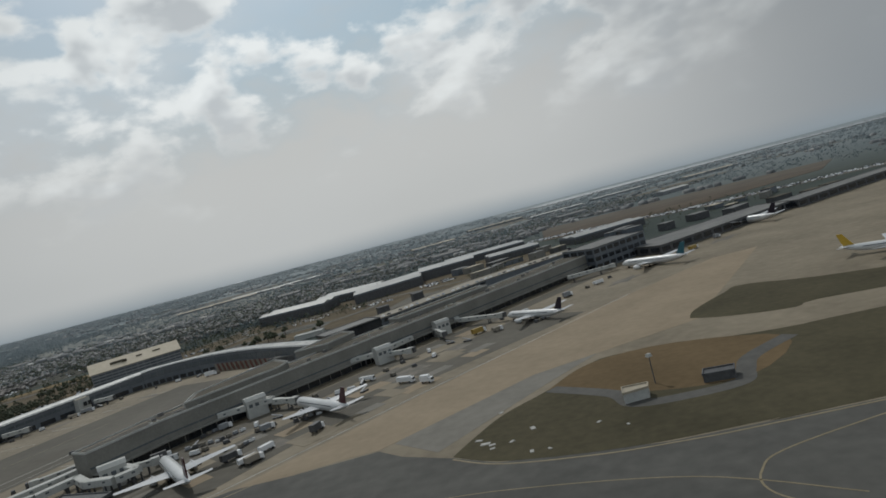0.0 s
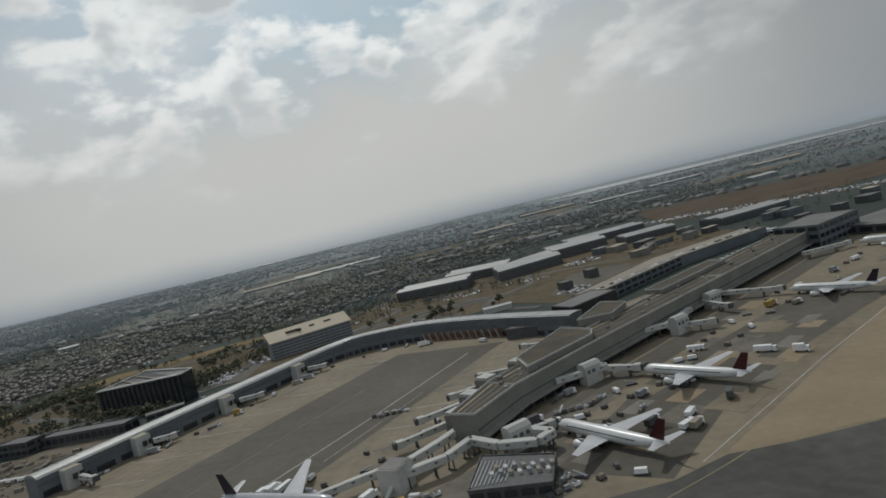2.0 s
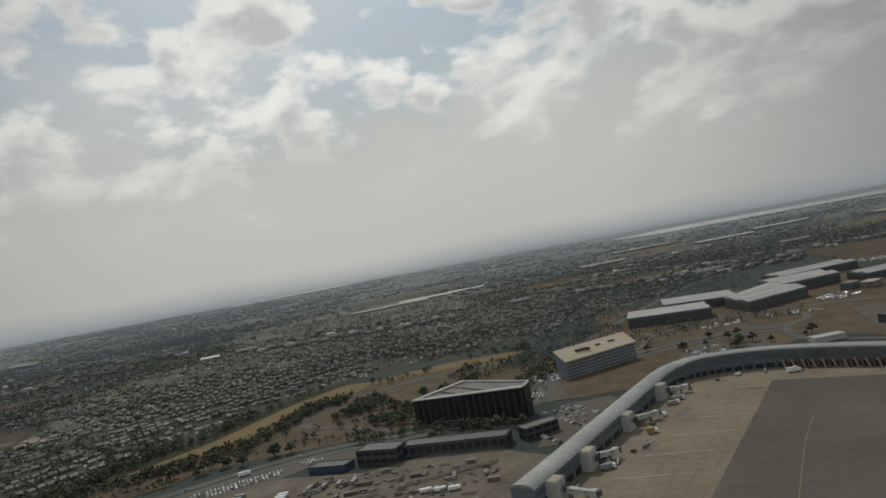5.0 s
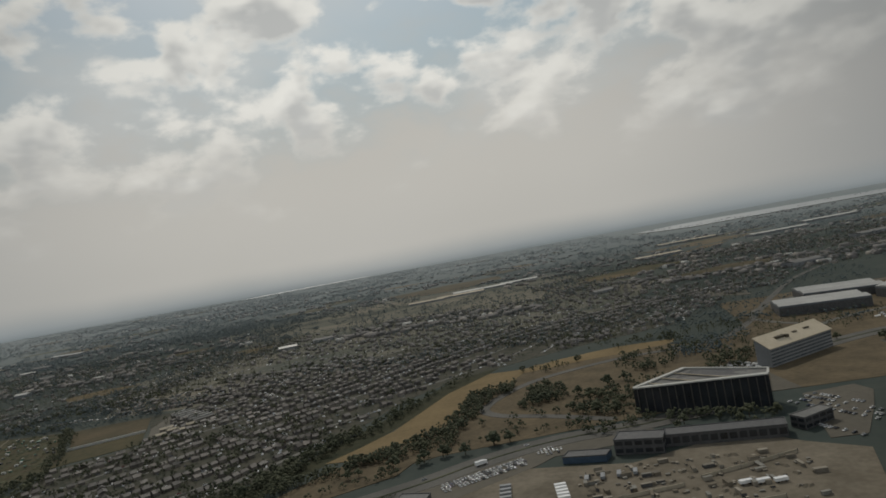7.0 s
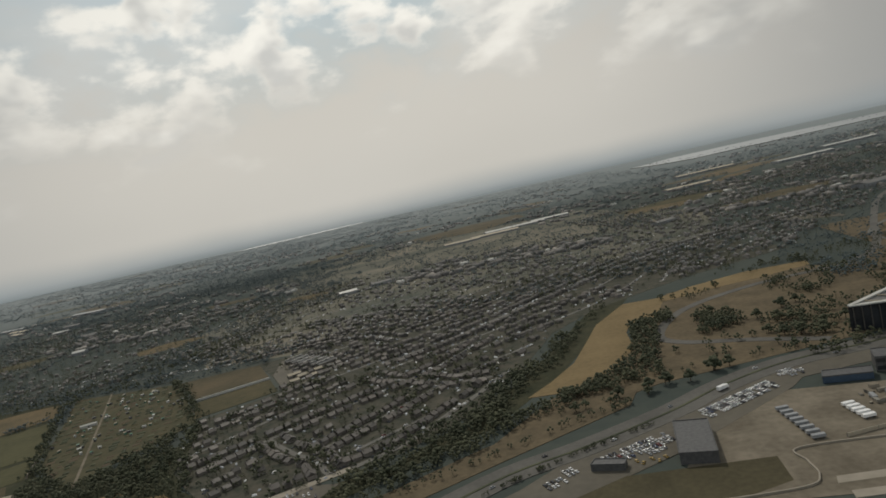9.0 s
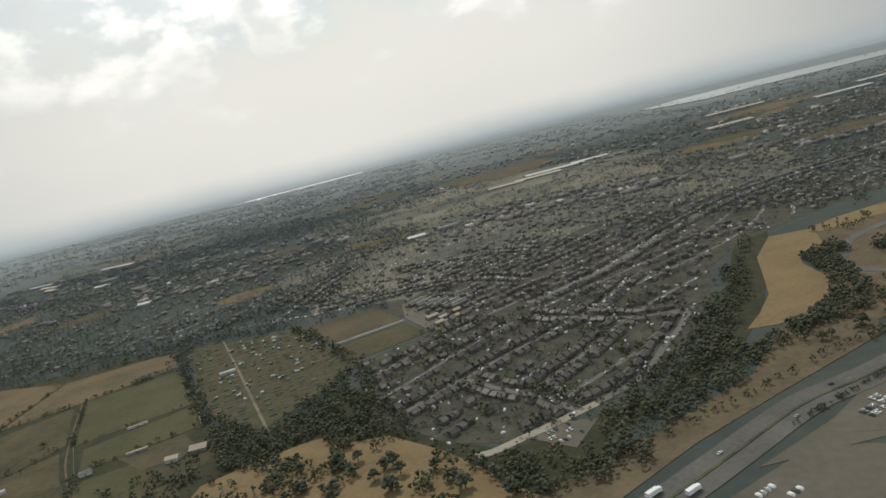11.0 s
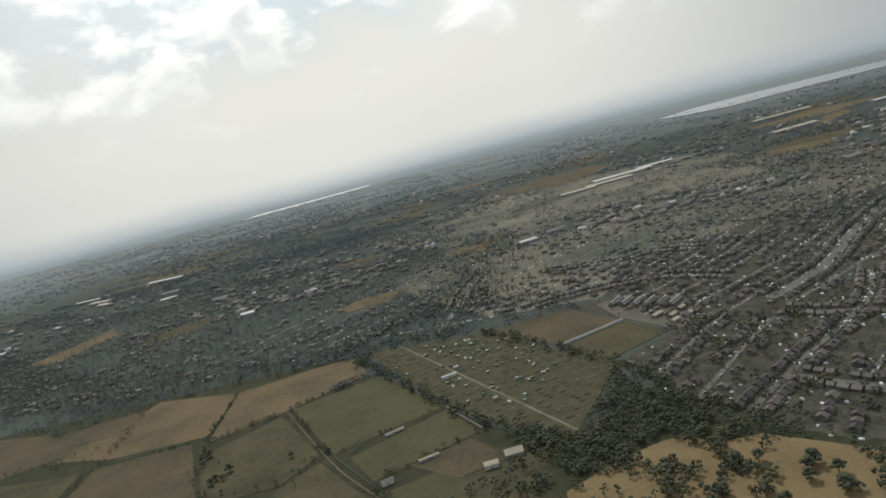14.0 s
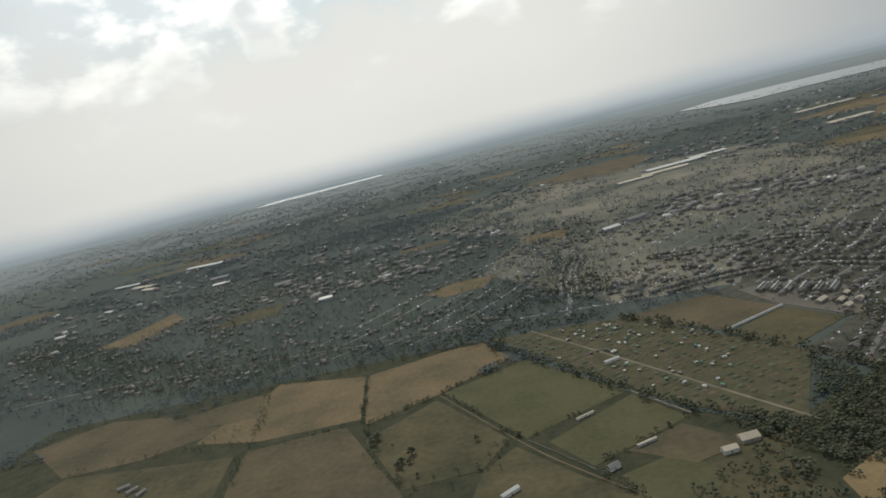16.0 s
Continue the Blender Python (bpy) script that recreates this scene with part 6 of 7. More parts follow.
def garden_beds():
    """Dug and planted beds of the allotments, in short rows."""
    a = radians(-62)
    c, s = math.cos(a), math.sin(a)
    spots = []
    for r in range(-14, 16):
        for k in range(-26, 27):
            if rng.random() < 0.72:
                u, v = k * 7.2 + rng.normal() * 0.8, r * 11.0 + rng.normal() * 0.8
                spots.append((-1170 + u * c - v * s, 670 + u * s + v * c))
    g = np.array(spots)
    ok = inside(g[:, 0], g[:, 1], FIELDS[13][2]) & ~near_line(g[:, 0], g[:, 1], [(-1262, 812), (-1180, 675), (-1074, 496)], 5)
    g = g[ok]
    bed = [(-0.5, -0.5, -0.2), (0.5, -0.5, -0.2), (0.5, 0.5, -0.2), (-0.5, 0.5, -0.2), (-0.46, -0.46, 1), (0.46, -0.46, 1), (0.46, 0.46, 1), (-0.46, 0.46, 1)]
    bf = [(0, 1, 5, 4), (1, 2, 6, 5), (2, 3, 7, 6), (3, 0, 4, 7), (4, 5, 6, 7)]
    k = rng.random(len(g))
    for lo, hi, mat, h, label in ((0, 0.30, FIELD_BROWN, 0.2, "dug brown allotment beds"), (0.30, 0.8, LEAF, 0.7, "leafy rows of allotment vegetables"), (0.8, 1.0, FIELD_OLIVE, 0.3, "dry tan allotment strips")):
        w = (k >= lo) & (k < hi)
        n = w.sum()
        many("allotment_beds", (bed, bf), np.stack([g[w, 0], g[w, 1], np.full(n, 0.12)], 1), np.full(n, a) + rng.normal(0, 0.05, n), np.stack([rng.uniform(3, 6, n), rng.uniform(3, 8, n), np.full(n, h)], 1), mat, label, "garden beds")


garden_beds()
for k in range(95):
    u, v = rng.random(), rng.random()
    x = -1300 + 120 * u + 155 * v + rng.normal() * 6
    y = 805 - 20 * u - 285 * v + 165 * u * v
    if not inside(np.array([x]), np.array([y]), FIELDS[13][2])[0]:
        continue
    small_house("garden_shed", "small shed on an allotment plot", x, y, rng.uniform(0, 180), rng.uniform(1.8, 3.6), rng.uniform(1.5, 2.2), 1.9, (WHITE_CLAD, GREEN_SHED, WALL_BRICK, STEEL_DARK)[k % 4], (WHITE_CLAD, ROOF_PALE, GREEN_SHED, ROOF_GREY)[k % 4])


# ---- suburb ----
SIDE_STREETS = []
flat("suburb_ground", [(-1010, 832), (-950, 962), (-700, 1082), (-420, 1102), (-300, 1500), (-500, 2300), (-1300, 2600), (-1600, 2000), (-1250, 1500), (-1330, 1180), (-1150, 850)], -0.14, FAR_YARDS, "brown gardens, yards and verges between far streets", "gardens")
flat("back_gardens", [(-1000, 545), (-985, 490), (-955, 455), (-925, 425), (-890, 414), (-850, 432), (-800, 455), (-760, 500), (-720, 590), (-690, 690), (-640, 760), (-520, 840), (-380, 900), (-420, 1100), (-700, 1080), (-950, 960), (-1010, 830), (-1060, 815), (-1005, 735), (-965, 665), (-1035, 612)], -0.12, BACKYARDS, "brown lawns, yards and back gardens of the suburb", "gardens")
def build_suburb():
    wall = [(-4.5, -4, 0), (4.5, -4, 0), (4.5, 4, 0), (-4.5, 4, 0), (-4.5, -4, 5.2), (4.5, -4, 5.2), (4.5, 4, 5.2), (-4.5, 4, 5.2), (-4.5, 0, 8.2), (4.5, 0, 8.2)]
    wf = [(0, 1, 5), (0, 5, 4), (2, 3, 7), (2, 7, 6), (1, 2, 6), (1, 6, 5), (3, 0, 4), (3, 4, 7), (5, 6, 9), (4, 8, 7)]
    rv = [(-4.8, -4.5, 4.95), (4.8, -4.5, 4.95), (4.8, 0, 8.35), (-4.8, 0, 8.35), (4.8, 4.5, 4.95), (-4.8, 4.5, 4.95), (-4.8, -4.5, 4.75), (4.8, -4.5, 4.75), (4.8, 4.5, 4.75), (-4.8, 4.5, 4.75)]
    rf = [(0, 1, 2), (0, 2, 3), (3, 2, 4), (3, 4, 5), (6, 7, 1), (6, 1, 0), (8, 9, 5), (8, 5, 4), (1, 7, 8), (1, 8, 4), (1, 4, 2), (6, 0, 5), (6, 5, 9), (0, 3, 5)]
    tri = lambda v, f, name, mat: (lambda m: (m.from_pydata(v, [], f), m.materials.append(mat), m)[2])(bpy.data.meshes.new(name))
    house_wall, house_roof = tri(wall, wf, "wall", WALL_BRICK), tri(rv, rf, "roof", ROOF_TILE)
    chim = Shape().box(3.2, 0, 7.5, 9.6, 0.9, 0.9).mesh("chimney")
    chim.materials.append(WALL_BRICK)
    # rows of houses facing each other across parallel streets, turned with the suburb
    ang = radians(44)
    c, s = math.cos(ang), math.sin(ang)

    def bend(a, b):
        x, y = -950 + a * c - b * s, 800 + a * s + b * c
        w = noise.noise_vector(Vector((x / 260, y / 260, 1.7)))
        v = noise.noise_vector(Vector((x / 520, y / 520, 6.1)))
        far = min(1.0, max(0.0, (math.hypot(x + 900, y - 560) - 250) / 300))
        return x + 30 * w.x + 150 * far * v.x, y + 30 * w.y + 150 * far * v.y, ang + 0.3 * w.z + 0.5 * far * v.z
    zones = ([(-985, 490), (-955, 462), (-925, 432), (-890, 420), (-850, 440), (-800, 462), (-768, 510), (-735, 590), (-700, 690), (-660, 765), (-560, 830), (-380, 900), (-200, 1150), (-300, 1500), (-900, 1600), (-1250, 1500), (-1330, 1180), (-1250, 960), (-1130, 850), (-1010, 830), (-965, 655), (-1028, 600), (-1000, 545)],
             [(-1330, 850), (-1700, 850), (-2300, 1000), (-2500, 1500), (-1900, 1900), (-1300, 1500), (-1250, 950)],
             [(-200, 1100), (200, 1500), (700, 1900), (300, 2300), (-600, 1900), (-500, 1500)])
    lines = [(smooth_line(line, 4), width) for name, line, width, _, _ in ROADS if "street" in name]

    def built_up(x, y):
        ok = np.zeros(len(x), bool)
        for poly in zones:
            ok |= inside(x, y, poly)
        for _, _, outline, _ in FIELDS:
            ok &= ~inside(x, y, outline)
        return ok
    pos = []
    for m in range(-50, 64):
        for k in range(-336, 362):
            if (k + m * 5) % 23 in (0, 1):             # gaps at the crossings
                continue
            for side in (-1, 1):
                x, y, a = bend(k * 7.6, m * 44 + side * 10.5)
                pos.append((x, y, a + (math.pi if side > 0 else 0)))
    pos = np.array(pos)
    px, py = pos[:, 0] + rng.normal(0, 1.7, len(pos)), pos[:, 1] + rng.normal(0, 1.7, len(pos))
    stray = np.clip((np.hypot(px + 900, py - 560) - 240) / 380, 0, 1)
    px, py = px + rng.normal(0, 10, len(px)) * stray, py + rng.normal(0, 10, len(px)) * stray
    keep = built_up(px, py) & (rng.random(len(px)) < 0.78 - 0.56 * stray + 0.22 * stray * (px + 0.15 * (py - 800) > -1000))
    for line, width in lines:
        keep &= ~near_line(px, py, line, 25)
    for name, line, width, _, _ in ROADS:
        keep &= ~near_line(px, py, smooth_line(line, 4), width / 2 + 6)
    patch = np.array([noise.noise(Vector((x / 170, y / 170, 3.1))) for x, y in zip(px, py)])
    keep &= (patch > -0.25) | (np.hypot(px + 900, py - 560) < 420)
    px, py, turn = px[keep], py[keep], pos[keep, 2] + rng.normal(0, 0.05, keep.sum()) + rng.normal(0, 0.35, keep.sum()) * stray[keep]
    # houses along the larger streets
    extra = []
    for line, width in lines:
        run = 0.0
        for (x0, y0), (x1, y1) in zip(line, line[1:]):
            d = math.hypot(x1 - x0, y1 - y0)
            while run < d:
                for side in (-1, 1):
                    o = side * (width / 2 + 7.5)
                    if rng.random() < 0.9:
                        extra.append((x0 + (x1 - x0) * run / d - (y1 - y0) / d * o, y0 + (y1 - y0) * run / d + (x1 - x0) / d * o, math.atan2(y1 - y0, x1 - x0) + (math.pi if side > 0 else 0)))
                run += 7.8
            run -= d
    extra = np.array(extra)
    good = built_up(extra[:, 0], extra[:, 1]) & (extra[:, 1] > 425)
    for line, width in lines:
        good &= ~near_line(extra[:, 0], extra[:, 1], line, width / 2 + 5)
    extra = extra[good]
    px, py, turn = np.concatenate([px, extra[:, 0]]), np.concatenate([py, extra[:, 1]]), np.concatenate([turn, extra[:, 2]])
    # the side streets between the rows
    for m in range(-14, 34):
        run = []
        for k in range(-75, 100):
            x, y, _ = bend(k * 14.0, m * 44)
            at = np.array([x]), np.array([y])
            if math.hypot(x + 900, y - 640) < 760 and built_up(*at)[0] and not any(near_line(*at, line, 12)[0] for line, _ in lines):
                run.append((x, y))
                continue
            if len(run) > 3:
                tagged(part("side_street", ribbon(Shape(), run, 4.4, -0.2, 0.06), STREET), "narrow residential side street between rows of houses", "road", kind="structure")
                SIDE_STREETS.append(run)
            run = []
    order = np.argsort(np.hypot(px + 900, py - 420))
    for i in order[:300]:
        h = thing("house", "brick semi detached house with a clay tile roof", "house", group="suburban houses", at=pose(px[i], py[i], -0.2, 0, 0, math.degrees(turn[i])) @ Matrix.Diagonal((rng.uniform(0.55, 0.78), rng.uniform(0.6, 0.9), rng.uniform(0.42, 0.62), 1)))
        part("wall", house_wall, None, h)
        part("roof", house_roof, None, h)
        part("chimney", chim, None, h)
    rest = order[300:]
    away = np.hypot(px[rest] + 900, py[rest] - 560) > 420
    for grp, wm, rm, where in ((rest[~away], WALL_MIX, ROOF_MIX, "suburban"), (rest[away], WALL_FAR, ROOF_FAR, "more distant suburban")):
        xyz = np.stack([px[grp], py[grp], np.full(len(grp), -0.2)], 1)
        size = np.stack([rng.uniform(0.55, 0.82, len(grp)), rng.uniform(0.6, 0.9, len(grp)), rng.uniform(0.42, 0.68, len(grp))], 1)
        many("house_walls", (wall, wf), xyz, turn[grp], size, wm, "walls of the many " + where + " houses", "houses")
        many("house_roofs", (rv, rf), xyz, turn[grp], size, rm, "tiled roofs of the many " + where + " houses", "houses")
    # cars, conservatories and sheds that sparkle between the houses
    n = len(px)
    pick = rng.integers(0, n, int(n * 1.3))
    pick = pick[(np.hypot(px[pick] + 900, py[pick] - 560) < 420) | (rng.random(len(pick)) < 0.2)]
    gx = px[pick] + rng.normal(0, 9, len(pick))
    gy = py[pick] + rng.normal(0, 9, len(pick))
    small = [(-2.1, -0.85, 0), (2.1, -0.85, 0), (2.1, 0.85, 0), (-2.1, 0.85, 0), (-1.9, -0.7, 0.9), (1.9, -0.7, 0.85), (1.9, 0.7, 0.85), (-1.9, 0.7, 0.9), (-1.4, -0.6, 1.4), (0.5, -0.6, 1.4), (0.5, 0.6, 1.4), (-1.4, 0.6, 1.4)]
    sf = [(0, 1, 5, 4), (1, 2, 6, 5), (2, 3, 7, 6), (3, 0, 4, 7), (4, 5, 9, 8), (5, 6, 10, 9), (6, 7, 11, 10), (7, 4, 8, 11), (8, 9, 10, 11)]
    m3 = rng.random(len(gx))
    for lo, hi, mat, label in ((0, 0.34, CAR_WHITE, "white and pale cars and garden roofs among the houses"), (0.34, 0.70, CAR_SILVER, "silver cars among the houses"), (0.70, 1.0, CAR_DARK, "dark cars among the houses")):
        w = (m3 >= lo) & (m3 < hi)
        many("street_cars", (small, sf), np.stack([gx[w], gy[w], np.full(w.sum(), -0.15)], 1), rng.uniform(0, 6.28, w.sum()), rng.uniform(0.55, 0.9, w.sum()), mat, label, "cars", True)
    return px, py


HX, HY = build_suburb()


def kerb_cars():
    """Cars standing along the streets of the suburb, and the far long stay car park."""
    small = [(-2.1, -0.85, 0), (2.1, -0.85, 0), (2.1, 0.85, 0), (-2.1, 0.85, 0), (-1.9, -0.7, 0.9), (1.9, -0.7, 0.85), (1.9, 0.7, 0.85), (-1.9, 0.7, 0.9), (-1.4, -0.6, 1.4), (0.5, -0.6, 1.4), (0.5, 0.6, 1.4), (-1.4, 0.6, 1.4)]
    sf = [(0, 1, 5, 4), (1, 2, 6, 5), (2, 3, 7, 6), (3, 0, 4, 7), (4, 5, 9, 8), (5, 6, 10, 9), (6, 7, 11, 10), (7, 4, 8, 11), (8, 9, 10, 11)]
    spots = []
    for name, line, width, _, _ in ROADS:
        if "street" not in name:
            continue
        pts = smooth_line(line, 6)
        for (x0, y0), (x1, y1) in zip(pts, pts[1:]):
            d = math.hypot(x1 - x0, y1 - y0)
            for k in range(int(d / 6.5)):
                if rng.random() < 0.85:
                    u, o = rng.random(), (width / 2 - 0.9) * (1 if rng.random() < 0.5 else -1)
                    spots.append((x0 + (x1 - x0) * u - (y1 - y0) / d * o, y0 + (y1 - y0) * u + (x1 - x0) / d * o, math.atan2(y1 - y0, x1 - x0)))
    for run in SIDE_STREETS:
        for (x0, y0), (x1, y1) in zip(run, run[1:]):
            d = math.hypot(x1 - x0, y1 - y0)
            for side in (-1, 1):
                for k in range(2):
                    if rng.random() < 0.2:
                        u, o = (k + rng.random()) / 2, side * 1.5
                        spots.append((x0 + (x1 - x0) * u - (y1 - y0) / d * o, y0 + (y1 - y0) * u + (x1 - x0) / d * o, math.atan2(y1 - y0, x1 - x0)))
    near = sorted(spots, key=lambda p: math.hypot(p[0] + 890, p[1] - 430))
    for i, (x, y, a) in enumerate(near[:60]):
        label, kit = KITS[(0, 1, 2, 0, 4, 1, 0, 3)[i % 8]]
        car_at(label.replace("parked on asphalt", "parked along a street"), kit, x, y, math.degrees(a), 0.16)
    q = np.concatenate([np.array([(*n, 0.1) for n in near[60:]]), np.array(FAR_SPOTS)])
    line = [(90, 1140), (151, 1113), (244, 1032), (314, 968), (410, 930), (560, 880)]
    flat("car_park", [(80, 1120), (150, 1085), (240, 1005), (310, 945), (560, 850), (570, 895), (420, 950), (330, 990), (255, 1060), (160, 1140)], 0.02, ASPHALT_BROWN, "far long stay car park full of glinting cars", "car park")
    for (x0, y0), (x1, y1) in zip(line, line[1:]):
        d = math.hypot(x1 - x0, y1 - y0)
        n = int(d * 1.1)
        u, o = rng.random(n), np.round(rng.uniform(-2.4, 2.4, n)) * 8
        q = np.concatenate([q, np.stack([x0 + (x1 - x0) * u - (y1 - y0) / d * o, y0 + (y1 - y0) * u + (x1 - x0) / d * o, np.full(n, 0.6) + rng.normal(0, 0.05, n), np.full(n, 0.1)], 1)])
    k = rng.random(len(q))
    for lo, hi, mat, label in ((0, 0.40, CAR_WHITE, "white cars along far streets and car parks"), (0.40, 0.70, CAR_SILVER, "silver cars along far streets and car parks"), (0.70, 1.0, CAR_DARK, "dark cars along far streets and car parks")):
        w = (k >= lo) & (k < hi)
        many("far_cars", (small, sf), np.stack([q[w, 0], q[w, 1], q[w, 3]], 1), q[w, 2], np.full(w.sum(), 0.82), mat, label, "cars", True)


kerb_cars()


def far_town():
    """Roofs of the towns towards the horizon, and long pale industrial roofs."""
    n = 5200
    y = 1300 + 5200 * rng.random(n) ** 1.4
    x = rng.uniform(-1500, 300, n) + (rng.random(n) * 2 - 1) * y * 0.85
    patch = np.array([noise.noise(Vector((a / 420, b / 420, 9.7))) for a, b in zip(x, y)])
    ok = (patch > 0.02)
    for _, _, outline, _ in FIELDS:
        ok &= ~inside(x, y, outline)
    x, y = x[ok], y[ok]
    roof = [(-6, -5, 0), (6, -5, 0), (6, 5, 0), (-6, 5, 0), (-6, -5, 5), (6, -5, 5), (6, 5, 5), (-6, 5, 5), (-6, 0, 8), (6, 0, 8)]
    rf = [(0, 1, 5), (0, 5, 4), (2, 3, 7), (2, 7, 6), (1, 2, 6), (1, 6, 5), (3, 0, 4), (3, 4, 7), (4, 5, 9), (4, 9, 8), (6, 7, 8), (6, 8, 9), (5, 6, 9), (7, 4, 8)]
    k = rng.random(len(x))
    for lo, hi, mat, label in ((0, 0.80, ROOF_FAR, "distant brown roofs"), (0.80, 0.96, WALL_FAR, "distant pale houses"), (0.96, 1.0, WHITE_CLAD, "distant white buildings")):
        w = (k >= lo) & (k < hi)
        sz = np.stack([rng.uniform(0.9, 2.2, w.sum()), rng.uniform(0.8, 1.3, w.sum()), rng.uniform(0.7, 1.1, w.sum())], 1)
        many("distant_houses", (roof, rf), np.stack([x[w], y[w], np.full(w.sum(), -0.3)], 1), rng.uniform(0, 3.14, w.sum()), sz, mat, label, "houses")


far_town()


def long_roof(x, y, turn, w, d, h, mat, label):
    ob = thing("industrial_shed", label, "warehouse", group="distant industrial sheds", at=pose(x, y, -0.2, 0, 0, turn))
    part("wall", Shape().box(0, 0, 0, h, w, d), GREY_CLAD, ob)
    part("roof", Shape().loft([[(sx * w / 2, -d / 2 - 0.5, h), (sx * w / 2, d / 2 + 0.5, h), (sx * w / 2, 0, h + 3.0)] for sx in (-1, 1)]), mat, ob)


for x, y, turn, w, d, h, m in ((-2470, 2400, -12, 170, 40, 9, ROOF_SILVER), (-2600, 2180, -25, 120, 40, 7, ROOF_PALE), (-2200, 1950, 5, 110, 22, 7, ROOF_PALE), (-2760, 2330, -10, 120, 30, 7, ROOF_SILVER), (-2520, 2080, -30, 80, 30, 6, ROOF_PALE), (-2130, 1810, 10, 90, 20, 6, WHITE_CLAD), (-2450, 1750, -20, 60, 18, 6, WHITE_CLAD), (-2700, 1560, -5, 60, 18, 6, ROOF_PALE), (-2420, 1500, 10, 50, 16, 6, WHITE_CLAD),
                            (-740, 2170, 14, 200, 50, 5, WHITE_CLAD), (-800, 2060, 14, 150, 40, 5, ROOF_PALE), (-900, 2000, 14, 110, 30, 5, ROOF_PALE), (-620, 2240, 16, 130, 40, 5, WHITE_CLAD),
                            (100, 3000, 10, 260, 60, 8, ROOF_PALE), (330, 2560, 12, 220, 50, 8, WHITE_CLAD), (650, 2900, 12, 240, 60, 8, WHITE_CLAD), (900, 2500, 14, 200, 60, 8, ROOF_PALE), (-150, 2300, 14, 160, 50, 7, ROOF_PALE), (-420, 1420, 30, 90, 22, 6, ROOF_PALE), (-1080, 1330, 25, 70, 18, 6, WHITE_CLAD), (-1020, 1380, 25, 80, 14, 6, ROOF_PALE),
                            (-1650, 1260, 10, 50, 16, 6, WHITE_CLAD), (-1850, 1560, 20, 70, 16, 6, ROOF_PALE), (260, 1750, 20, 160, 40, 9, ROOF_PALE), (500, 1650, 25, 150, 40, 9, WHITE_CLAD), (-60, 1330, 25, 120, 34, 9, ROOF_PALE)):
    if y < 2000:
        w, m = w * 0.55, (ROOF_GREY if m == ROOF_PALE else m)
    long_roof(x, y, turn, w, d, h, m, "long distant shed with a pale metal roof")


flat("school_yard", [(-1006, 738), (-1022, 806), (-985, 812), (-936, 792), (-930, 735), (-952, 672), (-966, 668)], 0.02, ASPHALT_BROWN, "grey school yard and parking beside the recreation field", "yard")
for k in range(6):
    hall = small_house("school_block", "long low school block with a pale ridge", -1000 + 11 * k, 792 - 9 * k, 52, 24, 6.5, 3.0, WALL_BRICK, ROOF_GREY, "school")
    part("ridge_light", Shape().tube((-12, 0, 5.5), (12, 0, 5.5), 1.1, 0.4), WHITE_CLAD, hall, "pale ridge light")
for x, y, w in ((-958, 706, 12), (-946, 722, 9), (-961, 688, 10), (-944, 700, 7), (-972, 716, 14)):
    small_house("workshop", "small flat workshop with a pale roof", x, y, 40, w, 6, 3, WALL_BRICK, ROOF_PALE, "workshop")


# ---- trees ----
def clump(seed, lumps, spread, height, coarse=False):
    """Points and triangles of a crown: many small irregular tufts about a stem, and the stem."""
    g = np.random.default_rng(seed)
    v, f = [], []
    for k in range(lumps):
        a, u = g.uniform(0, 6.28), g.uniform(0, 1) ** 0.5
        h = g.uniform(0.25, 1.0)
        rad = spread * u * math.sin(math.pi * min(0.96, h * 0.8 + 0.14))
        cx, cy, cz = rad * math.cos(a), rad * math.sin(a), height * (0.22 + 0.70 * h)
        q = spread * g.uniform(0.18, 0.42)
        base = len(v)
        if coarse:
            for dx, dy, dz in ((1, 0, 0), (0, 1, 0), (-1, 0, 0), (0, -1, 0), (0, 0, 1), (0, 0, -1)):
                j = q * 1.05 * g.uniform(0.75, 1.2)
                v.append((cx + j * dx, cy + j * dy, cz + j * 0.8 * dz))
            f += [tuple(base + i for i in t) for t in ((0, 1, 4), (1, 2, 4), (2, 3, 4), (3, 0, 4), (1, 0, 5), (2, 1, 5), (3, 2, 5), (0, 3, 5))]
            continue
        phi = 1.618
        for dx, dy, dz in ((0, 1, phi), (0, -1, phi), (0, 1, -phi), (0, -1, -phi), (1, phi, 0), (-1, phi, 0), (1, -phi, 0), (-1, -phi, 0), (phi, 0, 1), (-phi, 0, 1), (phi, 0, -1), (-phi, 0, -1)):
            j = q * 0.53 * g.uniform(0.6, 1.45)
            v.append((cx + j * dx, cy + j * dy, cz + j * 0.8 * dz))
        f += [tuple(base + i for i in t) for t in ((0, 1, 8), (0, 9, 1), (0, 8, 4), (0, 4, 5), (0, 5, 9), (1, 6, 8), (1, 7, 6), (1, 9, 7), (4, 8, 10), (8, 6, 10), (5, 11, 9), (9, 11, 7), (2, 3, 11), (2, 10, 3), (2, 4, 10), (2, 5, 4), (2, 11, 5), (3, 10, 6), (3, 6, 7), (3, 7, 11))]
    b = len(v)
    r = 0.05 * height
    v += [(r, 0, 0), (-r * 0.5, r * 0.87, 0), (-r * 0.5, -r * 0.87, 0), (0, 0, height * 0.6)]
    f += [(b, b + 1, b + 3), (b + 1, b + 2, b + 3), (b + 2, b, b + 3)]
    return v, f


